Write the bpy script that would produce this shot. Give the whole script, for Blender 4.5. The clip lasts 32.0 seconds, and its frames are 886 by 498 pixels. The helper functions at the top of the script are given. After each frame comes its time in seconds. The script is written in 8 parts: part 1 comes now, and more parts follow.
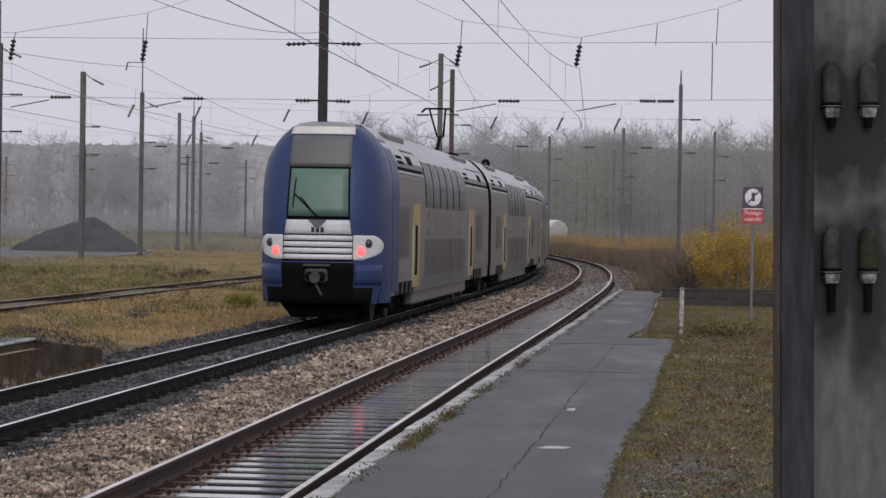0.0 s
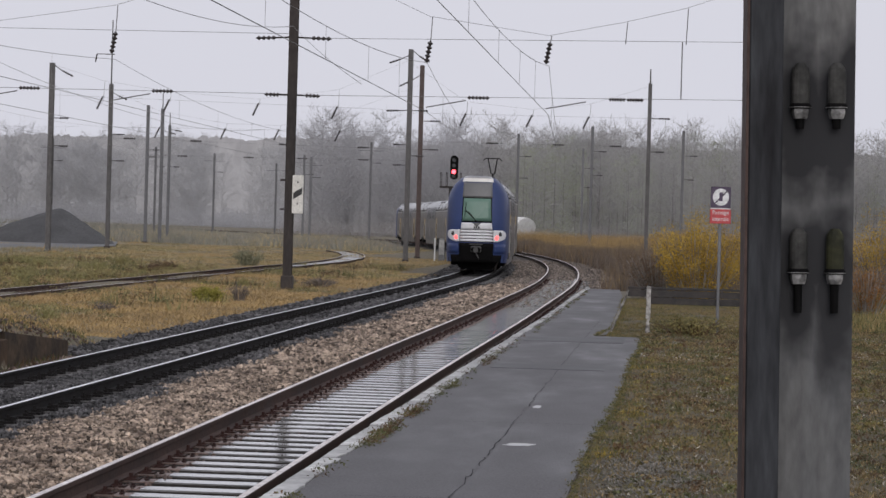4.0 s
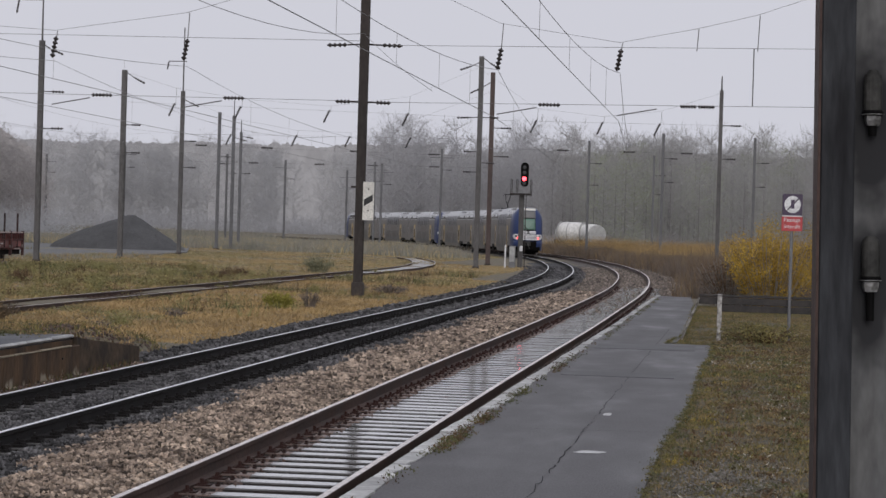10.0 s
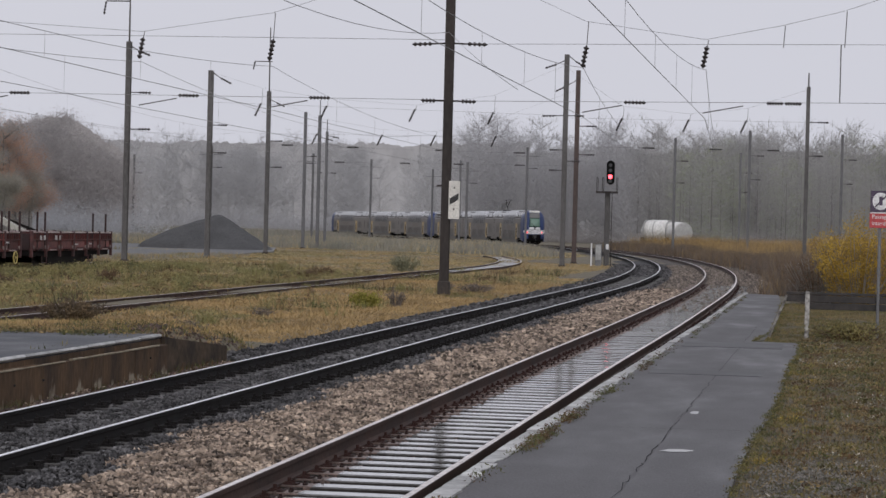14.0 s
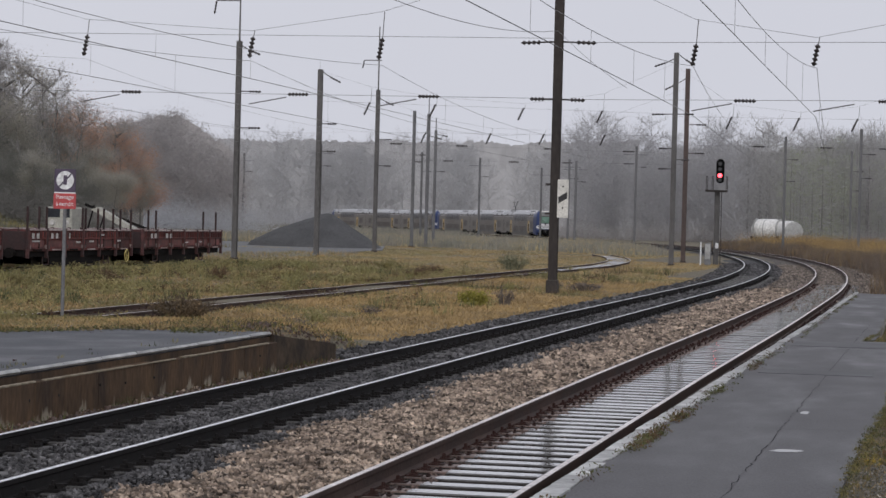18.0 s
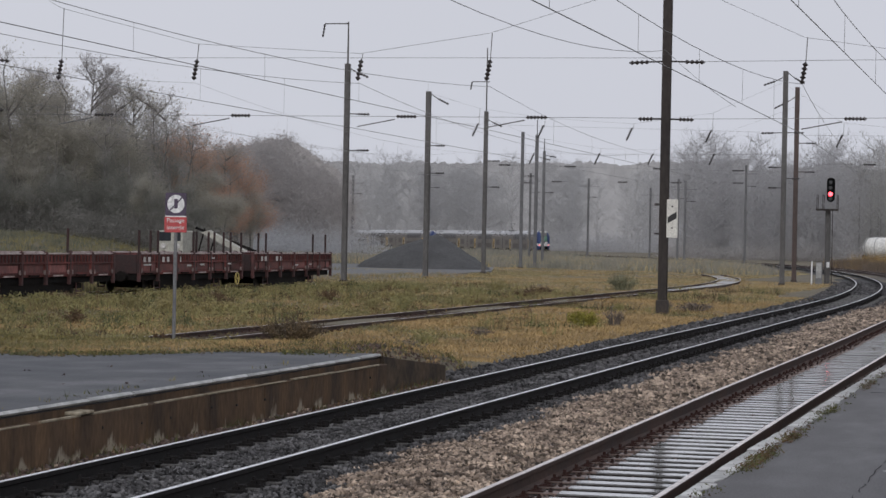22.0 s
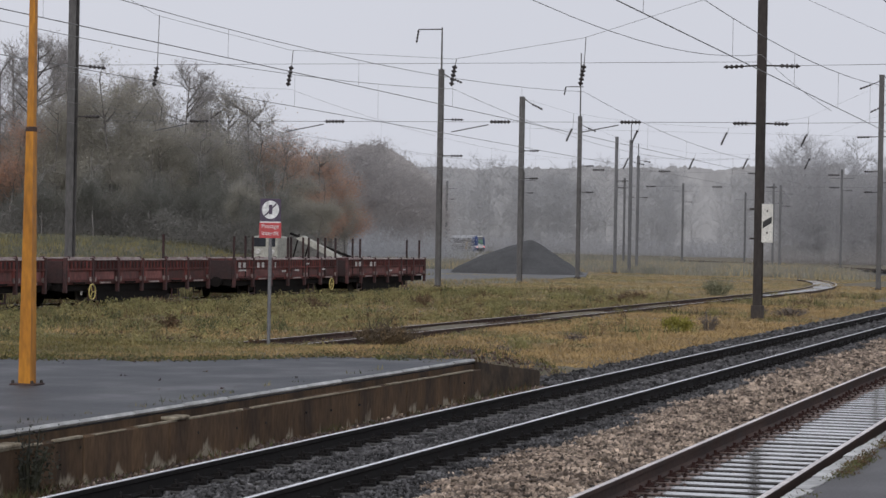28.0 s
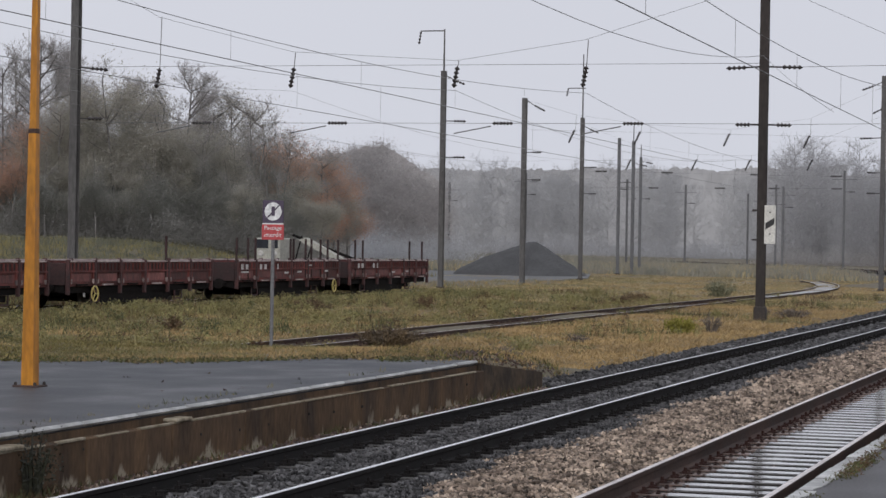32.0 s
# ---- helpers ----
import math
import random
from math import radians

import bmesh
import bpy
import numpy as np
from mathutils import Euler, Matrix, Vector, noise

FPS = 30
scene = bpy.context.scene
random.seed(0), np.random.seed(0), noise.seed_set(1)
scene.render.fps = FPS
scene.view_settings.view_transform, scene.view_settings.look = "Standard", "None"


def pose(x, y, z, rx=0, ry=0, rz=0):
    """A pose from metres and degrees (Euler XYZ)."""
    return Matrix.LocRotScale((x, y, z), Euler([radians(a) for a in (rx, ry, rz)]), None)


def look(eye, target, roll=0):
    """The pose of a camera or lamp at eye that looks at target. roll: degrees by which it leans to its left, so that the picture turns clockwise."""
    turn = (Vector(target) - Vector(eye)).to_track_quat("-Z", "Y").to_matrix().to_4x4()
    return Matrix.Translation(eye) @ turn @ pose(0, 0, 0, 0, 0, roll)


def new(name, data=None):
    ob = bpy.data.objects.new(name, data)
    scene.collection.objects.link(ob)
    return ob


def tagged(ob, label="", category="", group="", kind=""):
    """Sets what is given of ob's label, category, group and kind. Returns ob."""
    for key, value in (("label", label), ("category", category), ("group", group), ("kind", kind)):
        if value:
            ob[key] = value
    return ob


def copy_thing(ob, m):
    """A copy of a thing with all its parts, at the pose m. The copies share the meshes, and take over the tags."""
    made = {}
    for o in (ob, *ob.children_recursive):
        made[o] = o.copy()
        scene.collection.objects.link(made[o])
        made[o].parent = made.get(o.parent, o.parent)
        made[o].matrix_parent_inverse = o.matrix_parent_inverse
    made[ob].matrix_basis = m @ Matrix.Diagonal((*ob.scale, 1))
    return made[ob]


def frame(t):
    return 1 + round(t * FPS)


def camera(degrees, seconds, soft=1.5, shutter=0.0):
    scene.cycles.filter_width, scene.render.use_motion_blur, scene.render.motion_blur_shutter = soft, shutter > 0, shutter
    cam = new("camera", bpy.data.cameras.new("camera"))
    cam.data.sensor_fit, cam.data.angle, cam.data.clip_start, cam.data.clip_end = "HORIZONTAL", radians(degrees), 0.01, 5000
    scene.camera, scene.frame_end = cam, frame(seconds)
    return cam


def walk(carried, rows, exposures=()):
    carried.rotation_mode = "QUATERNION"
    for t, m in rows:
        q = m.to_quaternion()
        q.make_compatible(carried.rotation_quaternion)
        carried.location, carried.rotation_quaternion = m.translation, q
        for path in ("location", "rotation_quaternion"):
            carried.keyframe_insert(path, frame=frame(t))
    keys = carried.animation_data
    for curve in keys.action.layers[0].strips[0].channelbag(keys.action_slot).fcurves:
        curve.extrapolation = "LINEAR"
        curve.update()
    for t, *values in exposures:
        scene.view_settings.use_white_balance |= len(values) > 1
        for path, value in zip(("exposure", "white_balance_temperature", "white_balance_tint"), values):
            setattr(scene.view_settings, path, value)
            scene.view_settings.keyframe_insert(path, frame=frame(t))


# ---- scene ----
# camera on the platform, turning slowly to its left
LENS = 21.15
cam = camera(LENS, 32.0, soft=1.5)
EYE = (0.0, 0.0, 2.146)
PATH = [
    (0, 5.899, -0.505, -0.889), (0.5, 5.219, -0.643, -1.206), (1, 5.165, -0.255, -1.532), (1.5, 5.167, -0.645, -1.413), (2, 5.186, -0.998, -1.654),
    (2.5, 5.302, -1.017, -1.582), (4.5, 5.093, -0.502, -1.616), (5, 5.475, -0.707, -1.566), (5.5, 5.826, -0.590, -1.459), (6, 5.864, -0.688, -1.720),
    (6.5, 5.914, -0.581, -1.517), (7, 5.962, -0.755, -1.472), (7.5, 6.293, -0.544, -1.583), (8, 6.482, -0.478, -1.797), (8.5, 6.682, -0.445, -1.669),
    (9, 6.847, -0.487, -1.700), (9.5, 6.869, -0.564, -1.622), (10, 6.826, -0.463, -1.702), (10.5, 7.021, -0.701, -1.678), (11, 7.037, -0.482, -1.530),
    (11.5, 7.103, -0.448, -1.603), (12, 7.651, -0.673, -1.535), (12.5, 8.096, -0.588, -1.375), (13, 8.523, -0.555, -1.388), (13.5, 8.792, -0.643, -1.415),
    (14, 8.900, -0.553, -1.453), (14.5, 9.081, -0.519, -1.495), (15, 9.619, -0.462, -1.404), (15.5, 10.271, -0.549, -1.346), (17.5, 11.113, -0.524, -1.431),
    (18, 11.523, -0.654, -1.521), (18.5, 12.010, -0.531, -1.430), (19, 12.457, -0.430, -1.228), (19.5, 12.908, -0.383, -1.038), (20, 13.139, -0.426, -0.988),
    (20.5, 13.433, -0.431, -1.003), (21, 13.585, -0.305, -1.148), (21.5, 13.913, -0.273, -1.128), (22, 14.153, -0.203, -1.122), (22.5, 14.498, -0.217, -0.996),
    (23, 14.619, -0.243, -0.942), (23.5, 14.865, -0.149, -0.877), (24, 14.983, 0.060, -0.929), (24.5, 15.016, 0.039, -1.067), (25, 15.213, 0.136, -1.034),
    (25.5, 15.369, -0.115, -1.141), (27.5, 16.192, -0.134, -1.026), (28, 16.420, -0.117, -1.030), (28.5, 16.464, -0.159, -1.019), (29, 16.482, -0.222, -1.030),
    (29.5, 16.604, -0.203, -0.762), (30, 16.689, -0.119, -0.790), (30.5, 16.777, -0.223, -0.826), (31, 16.656, -0.151, -0.835), (31.5, 16.558, -0.073, -0.830),
    (32, 16.483, -0.081, -0.984),
]
walk(cam, [(t, pose(*EYE, 90 + pitch, roll, yaw)) for t, yaw, pitch, roll in PATH], [(0.0, 0.03, 6520, 15), (1.0, 0.16, 6550, 14), (2.0, 0.16, 6550, 14), (6.0, 0.12, 6530, 13), (7.0, 0.1, 6530, 13), (8.0, 0.05, 6530, 13), (9.0, 0.02, 6530, 13), (13.0, 0.03, 6530, 13), (18.0, 0.05, 6480, 12), (23.0, 0.0, 6450, 11), (25.0, 0.0, 6450, 11), (28.0, 0.08, 6450, 11), (32.0, 0.1, 6450, 11)])

# overcast light
world = bpy.data.worlds.new("overcast_sky")
scene.world = world
world.use_nodes = True
wn, wl = world.node_tree.nodes, world.node_tree.links
wn.clear()
sky = wn.new("ShaderNodeTexSky")
sky.sky_type = "NISHITA"
sky.sun_disc = False
sky.sun_elevation = radians(32)
sky.sun_rotation = radians(200)
sky.air_density, sky.dust_density, sky.ozone_density = 2.0, 6.0, 1.0
hsv = wn.new("ShaderNodeHueSaturation")
hsv.inputs["Saturation"].default_value = 0.1
hsv.inputs["Value"].default_value = 0.35
cloud = wn.new("ShaderNodeTexNoise")
cloud.inputs["Scale"].default_value = 2.2
cloud.inputs["Detail"].default_value = 4
grey = wn.new("ShaderNodeValToRGB")
grey.color_ramp.elements[0].color = (7.36, 7.58, 8.36, 1)
grey.color_ramp.elements[1].color = (8.22, 8.45, 9.22, 1)
mixs = wn.new("ShaderNodeMixRGB")
mixs.inputs[0].default_value = 0.9
bgd = wn.new("ShaderNodeBackground")
bgd.inputs["Strength"].default_value = 0.0848
wout = wn.new("ShaderNodeOutputWorld")
wl.new(sky.outputs[0], hsv.inputs["Color"])
wl.new(cloud.outputs[0], grey.inputs[0])
wl.new(hsv.outputs[0], mixs.inputs[1])
wl.new(grey.outputs[0], mixs.inputs[2])
wl.new(mixs.outputs[0], bgd.inputs["Color"])
wl.new(bgd.outputs[0], wout.inputs["Surface"])
sun = new("sun", bpy.data.lights.new("sun", "SUN"))
sun.data.energy, sun.data.angle, sun.data.color = 1.0, radians(40), (1.0, 0.985, 0.965)
sun.matrix_basis = look((20, -60, 40), (0, 30, 0))


# ---- materials ----
def mat(name, c1, c2=None, big=0.6, fine=14.0, rough=0.7, rvar=0.12, bump=0.25, dist=0.01, metal=0.0, each=0.0, island=0.0, emit=None, power=0.0, spec=0.5, squash=(1, 1, 1), coat=0.0, var=1.0):
    """A surface with variation at two scales; each and island vary the brightness from piece to piece."""
    m = bpy.data.materials.new(name)
    m.use_nodes = True
    n, l = m.node_tree.nodes, m.node_tree.links
    b = n["Principled BSDF"]
    c2 = c2 or tuple(v * 0.7 for v in c1)
    co = n.new("ShaderNodeTexCoord")
    mp = n.new("ShaderNodeMapping")
    mp.inputs["Scale"].default_value = squash
    l.new(co.outputs["Object"], mp.inputs[0])
    n1 = n.new("ShaderNodeTexNoise")
    n1.inputs["Scale"].default_value, n1.inputs["Detail"].default_value = big, 5
    n2 = n.new("ShaderNodeTexNoise")
    n2.inputs["Scale"].default_value, n2.inputs["Detail"].default_value = fine, 4
    l.new(mp.outputs[0], n1.inputs["Vector"])
    l.new(mp.outputs[0], n2.inputs["Vector"])
    rp = n.new("ShaderNodeValToRGB")
    rp.color_ramp.elements[0].position, rp.color_ramp.elements[1].position = 0.34, 0.66
    rp.color_ramp.elements[0].color, rp.color_ramp.elements[1].color = (*c2, 1), (*c1, 1)
    l.new(n1.outputs[0], rp.inputs[0])
    mr = n.new("ShaderNodeMapRange")
    mr.inputs["From Min"].default_value, mr.inputs["From Max"].default_value = 0.3, 0.7
    mr.inputs["To Min"].default_value, mr.inputs["To Max"].default_value = 1 - 0.28 * var, 1 + 0.18 * var
    l.new(n2.outputs[0], mr.inputs["Value"])
    mul = n.new("ShaderNodeMixRGB")
    mul.blend_type = "MULTIPLY"
    mul.inputs[0].default_value = 1
    l.new(rp.outputs[0], mul.inputs[1])
    l.new(mr.outputs[0], mul.inputs[2])
    last = mul
    for amount, kind in ((each, 0), (island, 1)):
        if amount:
            src = n.new("ShaderNodeObjectInfo").outputs["Random"] if kind == 0 else n.new("ShaderNodeNewGeometry").outputs["Random Per Island"]
            r2 = n.new("ShaderNodeMapRange")
            r2.inputs["To Min"].default_value, r2.inputs["To Max"].default_value = 1 - amount, 1 + amount
            l.new(src, r2.inputs["Value"])
            m2 = n.new("ShaderNodeMixRGB")
            m2.blend_type = "MULTIPLY"
            m2.inputs[0].default_value = 1
            l.new(last.outputs[0], m2.inputs[1])
            l.new(r2.outputs[0], m2.inputs[2])
            last = m2
    l.new(last.outputs[0], b.inputs["Base Color"])
    rr = n.new("ShaderNodeMapRange")
    rr.inputs["From Min"].default_value, rr.inputs["From Max"].default_value = 0.3, 0.7
    rr.inputs["To Min"].default_value, rr.inputs["To Max"].default_value = max(0.02, rough - rvar), min(1, rough + rvar)
    l.new(n1.outputs[0], rr.inputs["Value"])
    l.new(rr.outputs[0], b.inputs["Roughness"])
    b.inputs["Metallic"].default_value = metal
    b.inputs["Specular IOR Level"].default_value = spec
    if coat:
        b.inputs["Coat Weight"].default_value, b.inputs["Coat Roughness"].default_value = coat, 0.12
    if bump:
        bp = n.new("ShaderNodeBump")
        bp.inputs["Strength"].default_value, bp.inputs["Distance"].default_value = bump, dist
        l.new(n2.outputs[0], bp.inputs["Height"])
        l.new(bp.outputs[0], b.inputs["Normal"])
    if emit:
        b.inputs["Emission Color"].default_value = (*emit, 1)
        b.inputs["Emission Strength"].default_value = power
    return m


def sheer(m, share=0.5):
    """Lets light through thin leaves and blades."""
    n, l = m.node_tree.nodes, m.node_tree.links
    b = n["Principled BSDF"]
    tr = n.new("ShaderNodeBsdfTranslucent")
    l.new(b.inputs["Base Color"].links[0].from_socket, tr.inputs["Color"])
    mx = n.new("ShaderNodeMixShader")
    mx.inputs[0].default_value = share
    l.new(b.outputs[0], mx.inputs[1])
    l.new(tr.outputs[0], mx.inputs[2])
    l.new(mx.outputs[0], n["Material Output"].inputs["Surface"])
    b.inputs["Specular IOR Level"].default_value = 0.15
    return m


# ---- building blocks ----
class Acc:
    """Collects vertices and faces of one mesh, with a material slot a face."""

    def __init__(self):
        self.v, self.f, self.m = [], [], []

    def add(self, verts, faces, slot=0):
        o = len(self.v)
        self.v.extend(verts)
        self.f.extend([tuple(i + o for i in q) for q in faces])
        self.m.extend([slot] * len(faces))

    def box(self, x0, x1, y0, y1, z0, z1, slot=0, c=0.0):
        """A box, with its upright edges and rims chamfered by c."""
        if c <= 0:
            v = [(x, y, z) for z in (z0, z1) for x, y in ((x0, y0), (x1, y0), (x1, y1), (x0, y1))]
            self.add(v, [(3, 2, 1, 0), (4, 5, 6, 7), (0, 1, 5, 4), (1, 2, 6, 5), (2, 3, 7, 6), (3, 0, 4, 7)], slot)
            return
        v = []
        for z, d in ((z0, c), (z0 + c, 0), (z1 - c, 0), (z1, c)):
            v += [(x0 + d, y0 + c, z), (x0 + c, y0 + d, z), (x1 - c, y0 + d, z), (x1 - d, y0 + c, z), (x1 - d, y1 - c, z), (x1 - c, y1 - d, z), (x0 + c, y1 - d, z), (x0 + d, y1 - c, z)]
        f = [tuple(range(7, -1, -1)), tuple(range(24, 32))]
        for r in range(3):
            for k in range(8):
                a, b = r * 8 + k, r * 8 + (k + 1) % 8
                f.append((a, b, b + 8, a + 8))
        self.add(v, f, slot)

    def tube(self, p0, p1, r0, r1=None, n=6, slot=0, caps=True):
        r1 = r0 if r1 is None else r1
        p0, p1 = Vector(p0), Vector(p1)
        d = (p1 - p0)
        if d.length < 1e-6:
            return
        d.normalize()
        u = d.orthogonal().normalized()
        w = d.cross(u)
        v = []
        for p, r in ((p0, r0), (p1, r1)):
            for k in range(n):
                a = 2 * math.pi * k / n
                v.append(tuple(p + (u * math.cos(a) + w * math.sin(a)) * r))
        f = [(k, (k + 1) % n, n + (k + 1) % n, n + k) for k in range(n)]
        if caps:
            f += [tuple(range(n - 1, -1, -1)), tuple(range(n, 2 * n))]
        self.add(v, f, slot)

    def line(self, pts, r, n=4, slot=0):
        for a, b in zip(pts[:-1], pts[1:]):
            self.tube(a, b, r, r, n, slot, False)

    def sweep(self, pts, r, n=4, slot=0):
        """One unbroken tube through the points."""
        v, f = [], []
        pts = [Vector(p) for p in pts]
        for i, p in enumerate(pts):
            d = (pts[min(i + 1, len(pts) - 1)] - pts[max(i - 1, 0)]).normalized()
            u = d.cross(Vector((0, 0, 1)))
            u = (u if u.length > 0.05 else Vector((1, 0, 0))).normalized()
            w = d.cross(u)
            v += [tuple(p + (u * math.cos(2 * math.pi * k / n) + w * math.sin(2 * math.pi * k / n)) * r) for k in range(n)]
        for i in range(len(pts) - 1):
            f += [(i * n + k, i * n + (k + 1) % n, (i + 1) * n + (k + 1) % n, (i + 1) * n + k) for k in range(n)]
        self.add(v, f, slot)

    def lathe(self, p0, p1, radii, n=10, slot=0):
        """Rings of the given radii at even steps from p0 to p1."""
        p0, p1 = Vector(p0), Vector(p1)
        d = (p1 - p0).normalized()
        u = d.orthogonal().normalized()
        w = d.cross(u)
        v, f, k = [], [], len(radii)
        for i, r in enumerate(radii):
            p = p0.lerp(p1, i / (k - 1))
            v += [tuple(p + (u * math.cos(2 * math.pi * j / n) + w * math.sin(2 * math.pi * j / n)) * r) for j in range(n)]
        for i in range(k - 1):
            f += [(i * n + j, i * n + (j + 1) % n, (i + 1) * n + (j + 1) % n, (i + 1) * n + j) for j in range(n)]
        f += [tuple(range(n - 1, -1, -1)), tuple(range((k - 1) * n, k * n))]
        self.add(v, f, slot)

    def prism(self, poly, a, b, axis="x", slot=0):
        """A polygon of (u, z) pushed along x or y from a to b."""
        n = len(poly)
        v = [((t, u, z) if axis == "x" else (u, t, z)) for t in (a, b) for u, z in poly]
        f = [(k, (k + 1) % n, n + (k + 1) % n, n + k) for k in range(n)] + [tuple(range(n - 1, -1, -1)), tuple(range(n, 2 * n))]
        self.add(v, f, slot)

    def mesh(self, name, mats, smooth=False):
        me = bpy.data.meshes.new(name)
        me.from_pydata([tuple(q) for q in self.v], [], self.f)
        for m in (mats if isinstance(mats, (list, tuple)) else [mats]):
            me.materials.append(m)
        if any(self.m):
            me.polygons.foreach_set("material_index", self.m)
        if smooth:
            me.polygons.foreach_set("use_smooth", [True] * len(self.f))
        me.update()
        return me


def fix(me):
    """Turns all faces of a mesh outwards."""
    bm = bmesh.new()
    bm.from_mesh(me)
    bmesh.ops.recalc_face_normals(bm, faces=bm.faces)
    bm.to_mesh(me)
    bm.free()
    return me


def part(name, acc, mats, parent=None, label="", smooth=False, at=None, kind=""):
    me = acc if isinstance(acc, bpy.types.Mesh) else acc.mesh(name, mats, smooth)
    ob = new(name, me)
    if parent is not None:
        ob.parent = parent
    if at is not None:
        ob.matrix_basis = at if isinstance(at, Matrix) else Matrix.Translation(at)
    return tagged(ob, label, kind=kind)


def thing(name, at, label, category, group="", kind=""):
    ob = new(name)
    ob.empty_display_size = 0.2
    ob.matrix_basis = at if isinstance(at, Matrix) else Matrix.Translation(at)
    return tagged(ob, label, category, group, kind)


def bulk(name, verts, faces, mats, slots=None, smooth=False):
    """A mesh from numpy arrays of vertices and equal-sided faces."""
    me = bpy.data.meshes.new(name)
    nv, nf, k = len(verts), len(faces), faces.shape[1]
    me.vertices.add(nv)
    me.vertices.foreach_set("co", verts.astype(np.float32).ravel())
    me.loops.add(nf * k)
    me.loops.foreach_set("vertex_index", faces.astype(np.int32).ravel())
    me.polygons.add(nf)
    me.polygons.foreach_set("loop_start", np.arange(0, nf * k, k, dtype=np.int32))
    me.polygons.foreach_set("loop_total", np.full(nf, k, dtype=np.int32))
    for m in (mats if isinstance(mats, (list, tuple)) else [mats]):
        me.materials.append(m)
    if slots is not None:
        me.polygons.foreach_set("material_index", slots.astype(np.int32))
    if smooth:
        me.polygons.foreach_set("use_smooth", np.ones(nf, dtype=bool))
    me.update(calc_edges=True)
    return me


def smoothstep(a, b, v):
    t = np.clip((v - a) / (b - a), 0, 1)
    return t * t * (3 - 2 * t)


# ---- plan: straight along y, then an arc to the left ----
R2, BEND, X2 = 830.0, 85.0, -7.87
X1, XS, XW = -3.88, -18.35, -34.6


def on_track(c, s):
    """Place and heading (radians to the left) at s metres along the line that lies at x = c on the straight."""
    if c > -6.0:
        c += float(0.13 * smoothstep(30, 58, s) * (1 - smoothstep(76, 112, s)))
    if s < BEND:
        return c, s, 0.0
    th = (s - BEND) / R2
    r = R2 + (c - X2)
    return X2 - R2 + r * math.cos(th), BEND + r * math.sin(th), th


def on_siding(c, s, y0=128.0, r0=254.0):
    if s < y0:
        return c, s, 0.0
    th = (s - y0) / r0
    r = r0 + (c - XS)
    return XS - r0 + r * math.cos(th), y0 + r * math.sin(th), th


PLAT1, PLAT2 = 0.38, 0.46


def gz(x, y):
    """Height of the ground."""
    x, y = np.asarray(x, float), np.asarray(y, float)
    z = np.full(np.broadcast(x, y).shape, -0.42)
    # grass field left of the lines
    z = z + 0.2 * smoothstep(-9.8, -10.7, x)
    # made-up ground round the far platform
    z = z + (0.62 * smoothstep(-9.9, -10.6, x) * smoothstep(46, 37.5, y)) * smoothstep(-60, -40, x)
    # grass beside the near platform
    z = z + (PLAT1 - 0.05 + 0.42) * smoothstep(-2.1, -1.9, x) * smoothstep(82, 70, y)
    z = z + 0.5 * smoothstep(-1.0, 2.0, x) * smoothstep(70, 82, y)
    # low bank before the left wood
    z = z + 2.2 * smoothstep(-52, -72, x) * smoothstep(-400, -150, x) * smoothstep(190, 165, y) + 0.06 * np.sin(x * 0.31 + y * 0.17) * np.sin(y * 0.23 - x * 0.11) * smoothstep(-11.5, -14, x)
    return z


# ---- materials ----
M_ground = mat("meadow_soil", (0.165, 0.135, 0.088), (0.12, 0.108, 0.074), 0.35, 9, 0.9, 0.05, 0.8, 0.05)
M_grass_o = mat("ochre_grass", (0.44, 0.3, 0.132), (0.31, 0.212, 0.098), 0.3, 2.2, 0.8, 0.1, 0, island=0.16)
M_grass_g = mat("olive_grass", (0.262, 0.22, 0.09), (0.172, 0.152, 0.062), 0.3, 2.2, 0.8, 0.1, 0, island=0.16)
M_weed = mat("weed_leaves", (0.1, 0.105, 0.035), (0.06, 0.065, 0.024), 0.5, 6, 0.7, 0.1, 0, island=0.35)
M_stone = mat("ballast_stone", (0.43, 0.34, 0.265), (0.115, 0.086, 0.068), 2.5, 40, 0.75, 0.1, 0.3, 0.004, island=0.85, spec=0.2)
M_stone_d = mat("sooty_ballast", (0.135, 0.131, 0.133), (0.022, 0.021, 0.022), 2.5, 30, 0.7, 0.12, 0.3, 0.004, island=0.75, spec=0.2)
M_bed = mat("ballast_bed", (0.1, 0.08, 0.066), (0.055, 0.045, 0.038), 1.0, 22, 0.75, 0.1, 1.0, 0.05)
M_bed_d = mat("sooty_bed", (0.05, 0.048, 0.05), (0.03, 0.03, 0.032), 1.0, 22, 0.8, 0.1, 1.0, 0.05)
M_rail = mat("rusty_rail_side", (0.095, 0.063, 0.054), (0.05, 0.034, 0.03), 1.2, 25, 0.7, 0.1, 0.3, 0.004, spec=0.15)
M_rail_d = mat("sooty_rail_side", (0.022, 0.02, 0.02), (0.014, 0.013, 0.013), 1.2, 25, 0.7, 0.1, 0.3, 0.004, spec=0.12)
M_head = mat("polished_rail_head", (0.9, 0.9, 0.92), (0.75, 0.75, 0.77), 0.6, 12, 0.58, 0.06, 0.1, 0.002, metal=1.0)
M_head_b = mat("brown_rail_head", (0.88, 0.83, 0.81), (0.68, 0.62, 0.6), 0.6, 12, 0.56, 0.08, 0.1, 0.002, metal=1.0)
M_head_s = mat("pale_siding_rail_head", (0.62, 0.58, 0.56), (0.4, 0.36, 0.34), 0.6, 12, 0.4, 0.08, 0.1, 0.002, metal=0.7)
